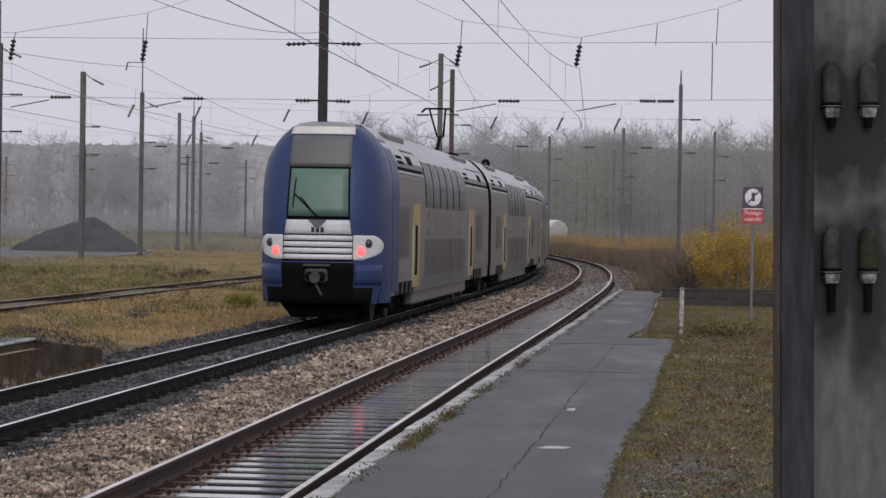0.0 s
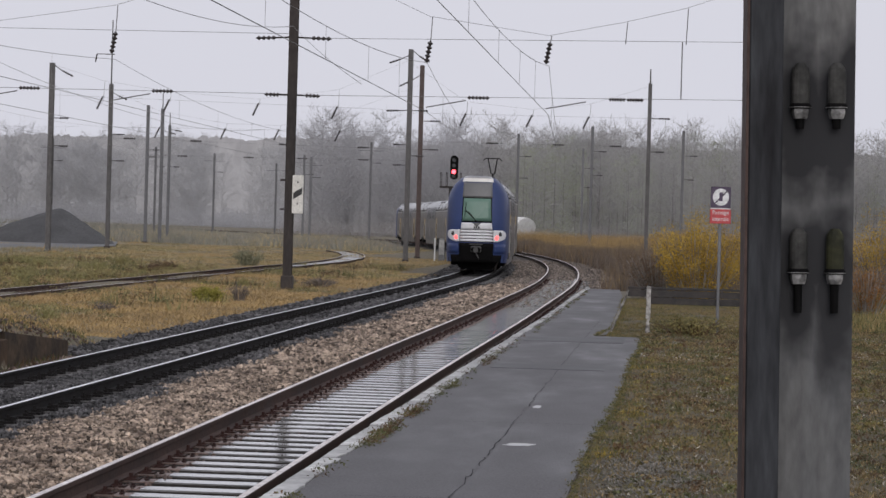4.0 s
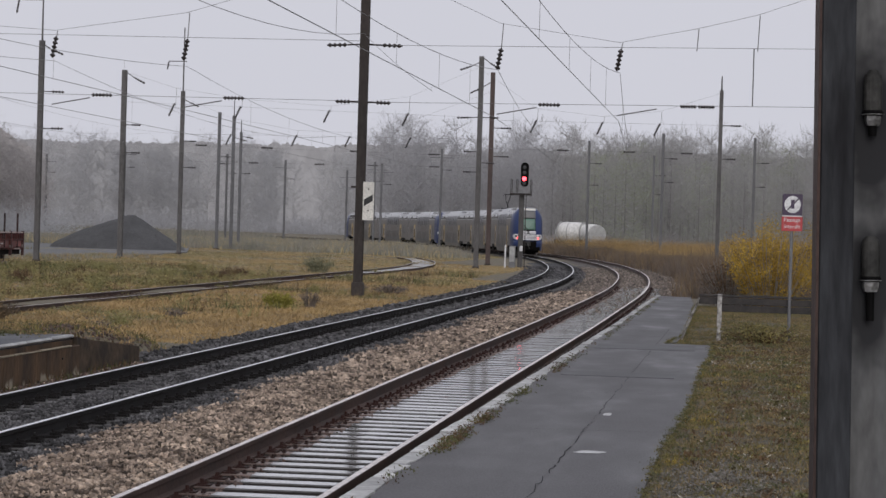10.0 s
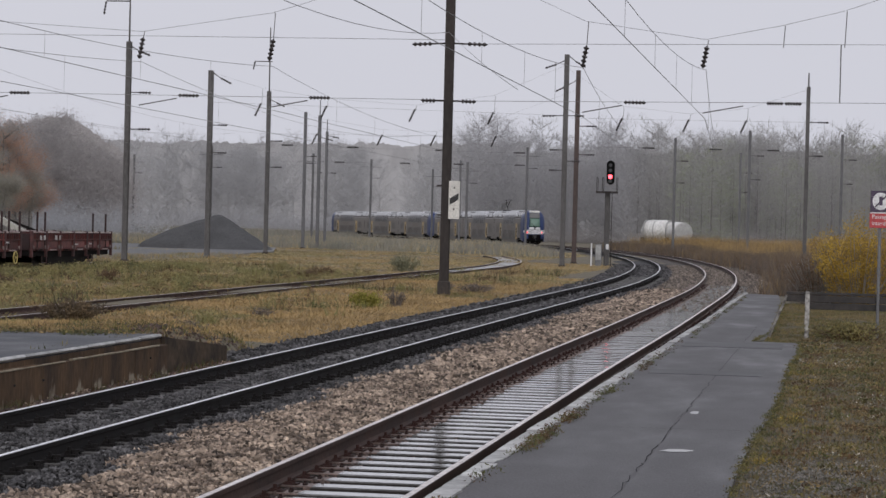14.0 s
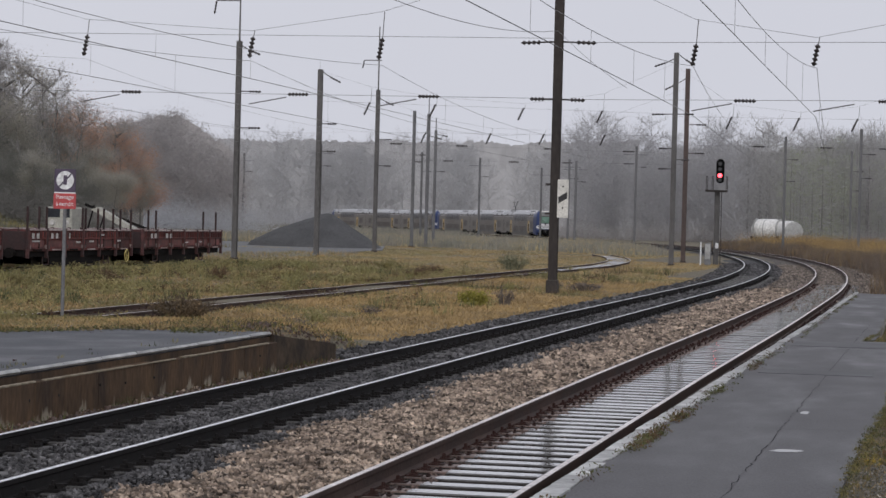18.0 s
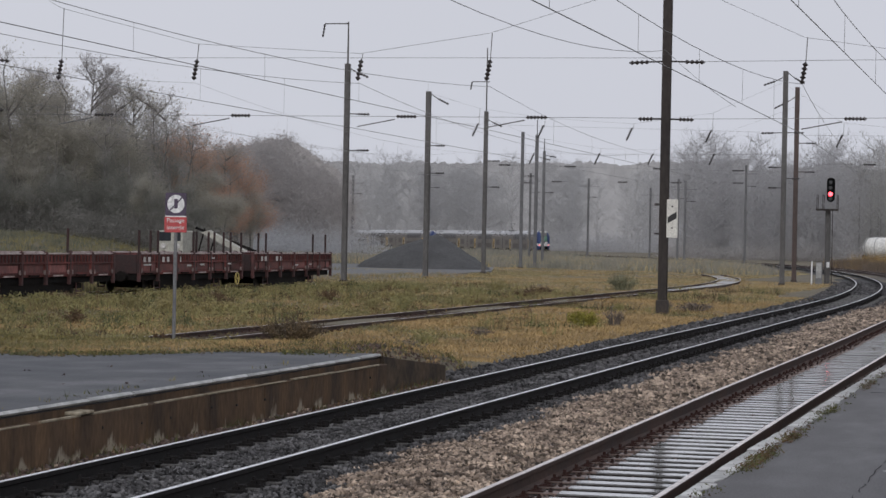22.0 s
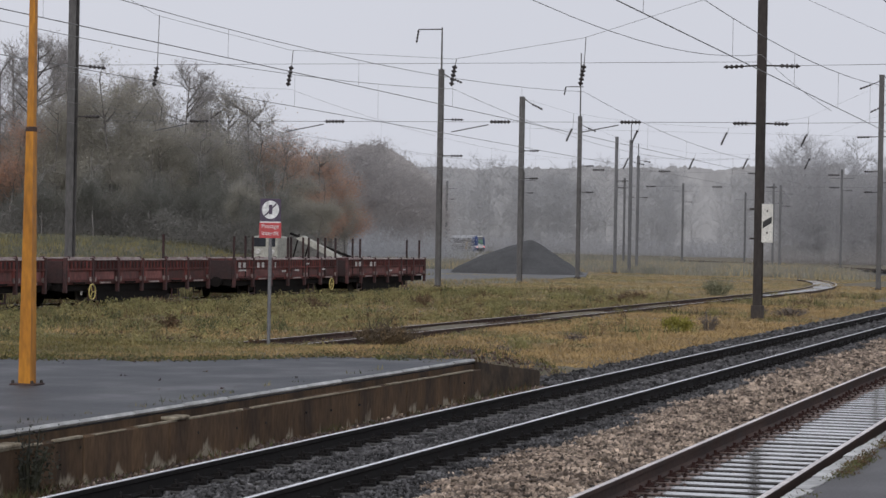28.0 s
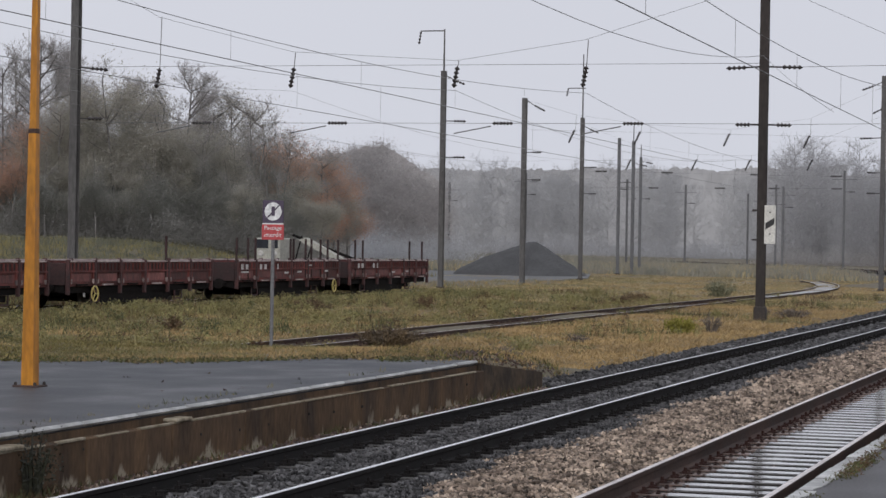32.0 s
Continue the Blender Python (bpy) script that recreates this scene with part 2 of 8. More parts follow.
M_sleeper_d = mat("dark_concrete_sleeper", (0.145, 0.141, 0.139), (0.062, 0.06, 0.059), 1.5, 20, 0.7, 0.1, 0.3, 0.006, each=0.2, spec=0.2)
M_sleeper_r = mat("rotten_sleeper", (0.085, 0.066, 0.05), (0.045, 0.036, 0.028), 2, 18, 0.85, 0.05, 0.5, 0.008, each=0.2, spec=0.15)
M_sleeper_w = mat("wet_sleeper", (0.22, 0.22, 0.22), (0.12, 0.12, 0.12), 1.6, 9, 0.09, 0.05, 0.05, 0.003, each=0.2, spec=0.8, coat=0.8)
# near-white colour stands in for the glint on wet bolt heads
M_bolt_w = mat("glint_white_rail_clip", (0.7, 0.69, 0.67), (0.45, 0.44, 0.42), 4, 40, 0.25, 0.1, 0.2)
# side faces coloured darker than the tops to shade the gaps between sleepers
M_sl_side = mat("gap_shade_sleeper_side", (0.05, 0.045, 0.042), (0.028, 0.026, 0.025), 2, 20, 0.9, 0.05, 0.3, spec=0.1)
M_water = mat("rain_water", (0.03, 0.03, 0.027), (0.022, 0.022, 0.02), 0.5, 3, 0.04, 0.02, 0.03, 0.002, spec=0.5)
M_stain = mat("rust_stained_sleeper", (0.2, 0.14, 0.12), (0.11, 0.075, 0.063), 2, 20, 0.5, 0.15, 0.4, 0.006, each=0.15)
M_clip = mat("rusty_fastening", (0.06, 0.03, 0.026), (0.02, 0.012, 0.011), 4, 40, 0.7, 0.1, 0.3, 0.004, spec=0.12)
M_clip_d = mat("sooty_fastening", (0.02, 0.018, 0.018), (0.01, 0.009, 0.009), 4, 40, 0.7, 0.1, 0.3, 0.004, spec=0.12)
M_asphalt = mat("wet_asphalt", (0.1, 0.097, 0.101), (0.052, 0.051, 0.054), 1.1, 45, 0.55, 0.16, 0.6, 0.006, spec=0.25, squash=(1.3, 0.4, 1))
M_asphalt2 = mat("wet_asphalt_far_platform", (0.062, 0.067, 0.078), (0.03, 0.033, 0.04), 1.1, 34, 0.55, 0.14, 0.7, 0.006, spec=0.26, squash=(1, 0.75, 1))
M_coping = mat("worn_white_coping", (0.5, 0.5, 0.49), (0.17, 0.17, 0.165), 2.6, 14, 0.5, 0.15, 0.5, 0.01, each=0.3)
M_wall = mat("stained_concrete", (0.132, 0.084, 0.05), (0.052, 0.036, 0.026), 1.4, 13, 0.85, 0.1, 0.6, 0.012, each=0.12, squash=(1, 1.3, 0.5), spec=0.15)
M_paint = mat("worn_white_paint", (0.6, 0.6, 0.6), (0.4, 0.4, 0.4), 4, 30, 0.5, 0.1, 0.2, 0.003)
M_steel = mat("dark_weathered_steel", (0.06, 0.05, 0.046), (0.035, 0.03, 0.028), 0.8, 12, 0.7, 0.12, 0.3, 0.004, squash=(1, 1, 0.3), spec=0.2)
M_steel_b = mat("brown_weathered_steel", (0.115, 0.086, 0.079), (0.075, 0.057, 0.052), 0.8, 12, 0.7, 0.12, 0.3, 0.004, squash=(1, 1, 0.3), spec=0.2)
M_pole = mat("grey_pole_steel", (0.13, 0.125, 0.122), (0.085, 0.08, 0.078), 0.8, 12, 0.7, 0.1, 0.25, 0.004, squash=(1, 1, 0.3), each=0.12, spec=0.25)
# steel tone of far poles, with haze put into the colour
M_pole_p = mat("haze_paled_pole", (0.145, 0.145, 0.15), (0.11, 0.11, 0.114), 0.8, 12, 0.7, 0.1, 0.2, 0.004, squash=(1, 1, 0.3), each=0.12)
M_insul = mat("brown_insulator", (0.05, 0.042, 0.042), (0.035, 0.03, 0.03), 5, 30, 0.35, 0.05, 0)
# wire tone lightened so that the lines fade as in haze
M_wire = mat("haze_paled_wire", (0.2, 0.2, 0.2), (0.15, 0.15, 0.15), 1, 10, 0.5, 0.1, 0)
M_conc = mat("footing_concrete", (0.065, 0.05, 0.041), (0.036, 0.029, 0.025), 2, 14, 0.8, 0.1, 0.5, 0.01)

# ---- ground ----
xs = np.concatenate([[-2600, -1500, -800, -500, -320, -220, -150], np.arange(-110, -36, 4.0), np.arange(-36, -12, 1.0), np.arange(-12, 8.1, 0.25), [10, 14, 20, 30, 50, 90, 160, 300, 600, 1400, 2600]])
ys = np.concatenate([[-600, -200, -80, -30, -10, 0], np.arange(5, 90, 1.0), np.arange(90, 240, 3.0), [250, 270, 300, 340, 400, 500, 650, 900, 1400, 2200, 4000]])
GX, GY = np.meshgrid(xs, ys)
GZ = gz(GX, GY)
V = np.stack([GX.ravel(), GY.ravel(), GZ.ravel()], 1)
nx, ny = len(xs), len(ys)
I, J = np.meshgrid(np.arange(nx - 1), np.arange(ny - 1))
q = (J * nx + I).ravel()
tagged(new("ground", bulk("ground", V, np.stack([q, q + 1, q + nx + 1, q + nx], 1), M_ground, smooth=True)), "rough meadow soil with damp earth and moss", "ground", kind="structure")

# ---- lines ----
RAIL = [(-0.036, 0.0), (-0.029, 0.004), (0.029, 0.004), (0.036, 0.0), (0.034, -0.035), (0.009, -0.05), (0.009, -0.13), (0.07, -0.145), (0.07, -0.16), (-0.07, -0.16), (-0.07, -0.145), (-0.009, -0.13), (-0.009, -0.05), (-0.034, -0.035)]


def rail(side, c, way, s0, s1, head, parent, z=0.0, flank=None):
    steps = [s0]
    while steps[-1] < s1:
        steps.append(steps[-1] + (6.0 if steps[-1] < 70 else 5.0))
    v, f, slot, n = [], [], [], len(RAIL)
    for s in steps:
        x, y, th = way(c + side * 0.7535, s)
        for u, w in RAIL:
            v.append((x + u * math.cos(th), y + u * math.sin(th), w + z))
    for k in range(len(steps) - 1):
        for i in range(n):
            f.append((k * n + i, k * n + (i + 1) % n, (k + 1) * n + (i + 1) % n, (k + 1) * n + i))
            slot.append(1 if i == 1 else 0)
    a = Acc()
    a.v, a.f, a.m = v, f, slot
    me = fix(a.mesh("rail", [flank or M_rail, head]))
    return part("rail", me, None, parent)


def sleeper_mesh(name, m, half, wide, top, thick, bright=False, clip=None):
    a = Acc()
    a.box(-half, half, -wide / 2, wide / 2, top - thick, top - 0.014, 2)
    cut = -0.42 if bright else -half
    a.box(cut, half, -wide / 2 + 0.01, wide / 2 - 0.01, top - 0.014, top, 0)
    if bright:
        a.box(-half, cut, -wide / 2 + 0.01, wide / 2 - 0.01, top - 0.014, top - 0.002, 4)
        for d in (0.14, 0.25):
            a.box(-0.7535 + d - 0.02, -0.7535 + d + 0.02, -0.04, 0.04, top, top + 0.016, 1, 0.006)
            a.tube((-0.7535 + d, 0, top + 0.012), (-0.7535 + d, 0, top + 0.036), 0.02, 0.014, 6, 1)
    for sx in (-0.7535, 0.7535):
        a.box(sx - 0.19, sx + 0.19, -0.07, 0.07, top, top + (0.012 if bright else 0.03), 1)
        for d in (-0.105, 0.105):
            high = 0.024 if bright else 0.062
            a.box(sx + d - 0.028, sx + d + 0.028, -0.04, 0.04, top + 0.01, top + high, 1)
            a.tube((sx + d, 0, top + high - 0.01), (sx + d, 0, top + high + 0.036), 0.022, 0.018, 6, 1)
        if not bright:
            for d in (-0.165, 0.165):
                a.tube((sx + d, 0, top), (sx + d, 0, top + 0.05), 0.05, 0.026, 6, 1)
                a.box(sx + d - 0.045, sx + d + 0.045, -0.014, 0.014, top + 0.05, top + 0.075, 1)
        if bright and sx > 0:
            a.box(sx - 0.15, sx - 0.07, -0.05, 0.05, top + 0.03, top + 0.09, 3, 0.012)
    return a.mesh(name, [m, clip or M_clip, M_sl_side, M_bolt_w, M_stain])


def bed(name, label, c, way, s0, s1, left, right, top, m, kind="structure"):
    """The stone bed of a line: a raised strip with sloping shoulders."""
    v, f = [], []
    prof = [(left - 0.6, top - 0.3), (left, top - 0.02), (left * 0.4, top), (right * 0.4, top), (right, top - 0.02), (right + 0.6, top - 0.3)]
    steps = list(np.arange(s0, 120, 2.0)) + list(np.arange(120, s1, 8.0))
    for s in steps:
        x, y, th = way(c, s)
        for u, w in prof:
            v.append((x + u * math.cos(th), y + u * math.sin(th), w))
    n = len(prof)
    for k in range(len(steps) - 1):
        f += [(k * n + i, k * n + i + 1, (k + 1) * n + i + 1, (k + 1) * n + i) for i in range(n - 1)]
    me = bulk(name, np.array(v), np.array(f), m, smooth=True)
    return tagged(new(name, me), label, "track bed", kind=kind)


bed("track_bed_1", "pale brown crushed stone bed under the platform line", X1, on_track, -20, 560, -1.95, 1.5, -0.2, M_bed)
bed("track_bed_2", "soot-dark crushed stone bed under the second line", X2, on_track, -20, 860, -1.6, 1.95, -0.205, M_bed_d)

M_bed_p = mat("pale_wet_bed", (0.3, 0.3, 0.3), (0.18, 0.18, 0.18), 0.5, 10, 0.35, 0.15, 0.4, 0.02, spec=0.4)
bed("track_bed_3", "pale wet stone bed between the siding rails in the bend", XS, on_siding, 160, 186, -0.62, 0.62, -0.16, M_bed_p)
M_bed_s = mat("brown_siding_bed", (0.095, 0.066, 0.046), (0.045, 0.034, 0.026), 1.2, 22, 0.9, 0.05, 1.0, 0.05, spec=0.1)
bed("track_bed_5", "dark brown weedy bed between the siding rails", XS, on_siding, 46, 160, -0.64, 0.64, -0.19, M_bed_s)
bed("track_bed_4", "dark weedy bed under the wagons", XW, on_siding, 30, 116, -1.9, 1.9, -0.24, M_bed)

track1 = thing("railway_track", (0, 0, 0), "wet railway line beside the platform with brown rails", "railway track", "railway tracks", "structure")
track2 = thing("railway_track", (0, 0, 0), "railway line with polished rails on dark ballast", "railway track", "railway tracks", "structure")
track3 = thing("railway_track", (0, 0, 0), "rusty overgrown siding in the grass", "railway track", "railway tracks", "structure")
track4 = thing("railway_track", (0, 0, 0), "overgrown storage siding under the flat wagons", "railway track", "railway tracks", "structure")
for sd in (-1, 1):
    rail(sd, X1, on_track, -20, 560, M_head_b, track1)
    rail(sd, X2, on_track, -20, 860, M_head, track2, 0.0, M_rail_d)
    rail(sd, XS, on_siding, 42, 187, M_head_s, track3, -0.1)
    rail(sd, XW, on_siding, 20, 112, M_head_b, track4, -0.1)
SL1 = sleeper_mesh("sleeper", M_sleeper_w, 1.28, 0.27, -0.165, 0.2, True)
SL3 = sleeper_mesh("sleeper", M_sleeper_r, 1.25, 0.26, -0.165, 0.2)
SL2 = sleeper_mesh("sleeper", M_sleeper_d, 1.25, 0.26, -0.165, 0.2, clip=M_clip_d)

# ---- near platform ----
plat = thing("platform_near", (0, 0, 0), "low railway platform of wet patched asphalt", "platform", kind="structure")
rng = random.Random(5)
a = Acc()
edge_l = [(-2.37, -12), (-2.36, 16), (-2.33, 20), (-2.24, 30), (-2.16, 40), (-2.08, 48), (-2.01, 62), (-1.97, 70.5)]
edge_r = [(-1.0, 70.0), (-0.8, 62), (-0.74, 54), (-0.72, 43), (-0.79, 40.0), (-0.98, 39.3), (-0.18, 39.2), (-0.19, 37), (-0.3, 30), (-0.36, 24), (-0.5, 19), (-0.55, 14), (-0.3, 9), (2.5, 4), (3.5, -12)]
poly = edge_l + edge_r
a.add([(x, y, PLAT1) for x, y in poly] + [(x, y, -0.3) for x, y in poly], [tuple(range(len(poly) - 1, -1, -1))] + [(k, (k + 1) % len(poly), len(poly) + (k + 1) % len(poly), len(poly) + k) for k in range(len(poly))])
part("slab", fix(a.mesh("slab", M_asphalt)), None, plat)
# expansion seams and patches of newer asphalt
M_seam = mat("tar_seam", (0.036, 0.035, 0.037), (0.022, 0.022, 0.024), 2, 20, 0.85, 0.05, 0.2, spec=0.05)
M_patch = mat("darker_asphalt_patch", (0.072, 0.071, 0.076), (0.048, 0.048, 0.052), 0.8, 50, 0.55, 0.1, 0.3, 0.004, spec=0.25)
y, x = 11.0, -1.16
while y < 46:
    x2 = -1.25 + rng.uniform(-0.018, 0.018) + 0.008 * (y - 18)
    ln = rng.uniform(0.08, 0.26)
    if rng.random() < 0.75:
        a = Acc()
        w = rng.uniform(0.0015, 0.006)
        a.add([(x - w, y, PLAT1 + 0.003), (x + w, y, PLAT1 + 0.003), (x2 + w, y + ln, PLAT1 + 0.003), (x2 - w, y + ln, PLAT1 + 0.003)], [(0, 1, 2, 3)])
        part("crack", a, M_seam, plat)
    x, y = x2, y + ln
for y in (15.2, 21.3, 26.5, 31.0, 36.2, 41.8):
    a = Acc()
    xa, xb = rng.uniform(-2.0, -1.6), rng.uniform(-1.0, -0.5)
    a.add([(xa, y, PLAT1 + 0.003), (xb, y + 0.1, PLAT1 + 0.003), (xb, y + 0.107, PLAT1 + 0.003), (xa, y + 0.007, PLAT1 + 0.003)], [(0, 1, 2, 3)])
    part("seam", a, M_seam, plat)
for x0, x1, y0, y1 in ((-2.0, -0.45, 36.9, 38.6), (-2.0, -0.6, 29.6, 30.5)):
    a = Acc()
    a.box(x0, x1, y0, y1, PLAT1 - 0.02, PLAT1 + 0.005, 0, 0.002)
    part("asphalt_patch", a, M_patch, plat)
for x0, x1, y0, y1 in ((-1.16, -1.06, 23.1, 23.55), (-1.2, -0.9, 19.05, 19.36)):
    a = Acc()
    n = 14
    ring = [((x0 + x1) / 2 + (x1 - x0) / 2 * rng.uniform(0.65, 1.05) * math.cos(k * 2 * math.pi / n), (y0 + y1) / 2 + (y1 - y0) / 2 * rng.uniform(0.65, 1.05) * math.sin(k * 2 * math.pi / n), PLAT1 + 0.004) for k in range(n)]
    a.add(ring, [tuple(range(n))])
    part("paint_mark", a, M_paint, plat, "worn white paint mark")
# coping stones, chipped and partly mossy, along the slightly skewed edge
EDGE_Y, EDGE_X = (8, 16, 20, 30, 40, 48, 62, 71), (-2.45, -2.44, -2.42, -2.33, -2.24, -2.15, -2.08, -2.03)
edge_at = lambda y: float(np.interp(y, EDGE_Y, EDGE_X))
y = 8.0
while y < 70.4:
    ln = rng.uniform(0.85, 1.15)
    a = Acc()
    h, wd, n = rng.uniform(-0.008, 0.008), rng.uniform(0.14, 0.18) * (1.0 if y < 36 else 0.8), 12
    out, inn = [], []
    chip, spot = rng.uniform(0.0, 0.06), rng.uniform(0, ln)
    for k in range(n + 1):
        yy = ln * 0.988 * k / n
        e_ = edge_at(y + yy)
        out.append((e_ + rng.uniform(-0.004, 0.004), yy))
        inn.append((e_ + wd - chip * max(0.0, 1 - abs(yy - spot) / 0.25) + rng.uniform(-0.012, 0.008), yy))
    ring = out + inn[::-1]
    m_ = len(ring)
    a.add([(px, py, h + 0.012) for px, py in ring] + [(px, py, -0.12) for px, py in ring], [tuple(range(m_ - 1, -1, -1))] + [(k, (k + 1) % m_, m_ + (k + 1) % m_, m_ + k) for k in range(m_)])
    part("coping_stone", fix(a.mesh("coping_stone", M_coping)), None, plat, at=(0, y, PLAT1))
    y += ln
a = Acc()
ye = (-12,) + EDGE_Y
v = [(edge_at(q_) + d, q_, z) for q_ in ye for d, z in ((0.02, -0.35), (0.02, PLAT1 - 0.115), (0.2, PLAT1 - 0.115), (0.2, -0.35))]
k4 = len(ye)
a.add(v, [(4 * i + j, 4 * i + (j + 1) % 4, 4 * i + 4 + (j + 1) % 4, 4 * i + 4 + j) for i in range(k4 - 1) for j in range(4)] + [(0, 1, 2, 3), (4 * k4 - 1, 4 * k4 - 2, 4 * k4 - 3, 4 * k4 - 4)])
part("edge_wall", fix(a.mesh("edge_wall", M_wall)), None, plat)

# ---- far platform ----
M_wall_d = mat("dark_damp_concrete", (0.11, 0.08, 0.055), (0.03, 0.024, 0.02), 1.6, 10, 0.85, 0.1, 0.6, 0.012, spec=0.15)
plat2 = thing("platform_far", (0, 0, 0), "far platform with stained concrete edge wall and wet asphalt", "platform", kind="structure")
poly = [(-9.45, -10), (-9.45, 33.7), (-11.5, 33.2), (-12.6, 31.2), (-14.5, 30.2), (-19, 28.8), (-26, 28), (-26, -10)]
a = Acc()
a.add([(x, y, PLAT2) for x, y in poly] + [(x, y, -0.35) for x, y in poly], [tuple(range(len(poly)))] + [(k, (k + 1) % len(poly), len(poly) + (k + 1) % len(poly), len(poly) + k) for k in range(len(poly))])
part("slab", fix(a.mesh("slab", M_asphalt2)), None, plat2)
y = 6.0
while y < 33.6:
    ln = min(2.0, 33.7 - y)
    a = Acc()
    a.box(-9.57, -9.3 + rng.uniform(-0.006, 0.006), y + 0.008, y + ln - 0.008, PLAT2 - 0.85, PLAT2 - 0.14 + rng.uniform(-0.008, 0.008), 0, 0.012)
    part("wall_panel", a, M_wall, plat2)
    y += 2.0


def lime(m, foot, tall):
    """Pale lime bloom rising unevenly from the foot of a wall, and dark rust runs from its lip."""
    n, l = m.node_tree.nodes, m.node_tree.links
    b = n["Principled BSDF"]
    old = b.inputs["Base Color"].links[0].from_socket
    co = n.new("ShaderNodeTexCoord")
    sep = n.new("ShaderNodeSeparateXYZ")
    l.new(co.outputs["Object"], sep.inputs[0])
    for scale, stretch, lo, hi, colour, way in ((1.5, 0.5, foot + tall * 0.1, foot + tall, (0.34, 0.3, 0.23), -1), (3.4, 0.12, foot + 0.75, foot + 0.2, (0.035, 0.026, 0.018), 1)):
        mp = n.new("ShaderNodeMapping")
        mp.inputs["Scale"].default_value = (1, 1, stretch)
        l.new(co.outputs["Object"], mp.inputs[0])
        nz = n.new("ShaderNodeTexNoise")
        nz.inputs["Scale"].default_value, nz.inputs["Detail"].default_value, nz.inputs["Roughness"].default_value = scale, 4, 0.62
        l.new(mp.outputs[0], nz.inputs["Vector"])
        hm = n.new("ShaderNodeMapRange")
        hm.inputs["From Min"].default_value, hm.inputs["From Max"].default_value = lo, hi
        hm.inputs["To Min"].default_value, hm.inputs["To Max"].default_value = 0.12, -0.12
        l.new(sep.outputs["Z"], hm.inputs["Value"])
        ad = n.new("ShaderNodeMath")
        l.new(nz.outputs[0], ad.inputs[0])
        l.new(hm.outputs[0], ad.inputs[1])
        fr = n.new("ShaderNodeMapRange")
        fr.inputs["From Min"].default_value, fr.inputs["From Max"].default_value = (0.575, 0.63) if way < 0 else (0.56, 0.68)
        fr.inputs["To Max"].default_value = 0.8 if way < 0 else 0.5
        l.new(ad.outputs[0], fr.inputs["Value"])
        mix = n.new("ShaderNodeMixRGB")
        mix.inputs[2].default_value = (*colour, 1)
        l.new(fr.outputs[0], mix.inputs[0])
        l.new(old, mix.inputs[1])
        old = mix.outputs[0]
    l.new(old, b.inputs["Base Color"])


lime(M_wall, -0.2, 0.4)
# pale colour for loose slabs, and for light painted along the wall's top edge
M_lip = mat("pale_slab_and_lit_edge", (0.34, 0.3, 0.23), (0.2, 0.165, 0.115), 5, 22, 0.9, 0.05, 0.3, 0.004, squash=(1, 1.4, 0.6), spec=0.1)
M_hole = mat("dark_tie_hole", (0.018, 0.016, 0.014), (0.01, 0.009, 0.008), 3, 20, 0.9, 0.05, 0)
r_ = random.Random(77)
y = 12.0
while y < 33.4:
    ln = min(r_.uniform(0.5, 1.6), 33.7 - y)
    a = Acc()
    d = r_.uniform(-0.002, 0.01)
    a.box(-9.34, -9.296 + d, y + 0.01, y + ln - 0.01, PLAT2 - 0.152, PLAT2 - 0.132 + r_.uniform(-0.006, 0.006), 0, 0.005)
    part("wall_lip", a, M_lip, plat2)
    y += ln + r_.choice((0.0, 0.02, 0.25))
for y, ln in ((18.05, 0.62), (22.05, 0.4)):
    a = Acc()
    a.box(-9.46, -9.265, y, y + ln, PLAT2 - 0.132, PLAT2 - 0.096, 0, 0.01)
    part("loose_cap_slab", a, M_lip, plat2, "pale loose slab on the wall")
for k in range(15):
    a = Acc()
    yy, zz = 16.9 + 1.13 * k + r_.uniform(-0.2, 0.2), PLAT2 - r_.choice((0.3, 0.33, 0.56, 0.6))
    a.tube((-9.31, yy, zz), (-9.288, yy, zz), 0.017, 0.014, 7)
    part("tie_hole", a, M_hole, plat2, "dark hole in the concrete")
y = 6.4
while y < 33.6:
    ln = min(1.25, 33.72 - y)
    a = Acc()
    e_ = rng.uniform(-0.005, 0.005)
    a.box(rng.choice((-0.02, -0.02, -0.035, -0.06)) + e_, 0.06 + e_, 0.004, ln - rng.choice((0.004, 0.004, 0.01, 0.05)), -0.05, rng.uniform(-0.004, 0.003), 0, 0.022)
    part("coping_slab", a, M_coping, plat2, at=(-9.46, y, PLAT2))
    y += 1.25
a = Acc()
a.box(-9.6, -9.42, -10, 33.7, -0.3, PLAT2 - 0.07)
part("edge_beam", a, M_wall, plat2)
a = Acc()
a.prism([(33.72, -0.5), (37.5, -0.5), (37.45, 0.12), (34.4, 0.36), (33.72, 0.42)], -9.56, -9.36, "x")
part("end_wing", fix(a.mesh("end_wing", M_wall_d)), None, plat2, "sloping stained concrete wing wall")


# ---- poles and overhead lines ----
def insulator(name, p0, p1, parent, r=0.068, n=4):
    """A string of discs from p0 to p1."""
    a = Acc()
    rad = [0.02]
    for k in range(n):
        rad += [r * 0.45, r, r * 0.9, r * 0.45]
    rad += [0.02]
    a.lathe(p0, p1, rad, 8)
    return part(name, a, M_insul, parent)


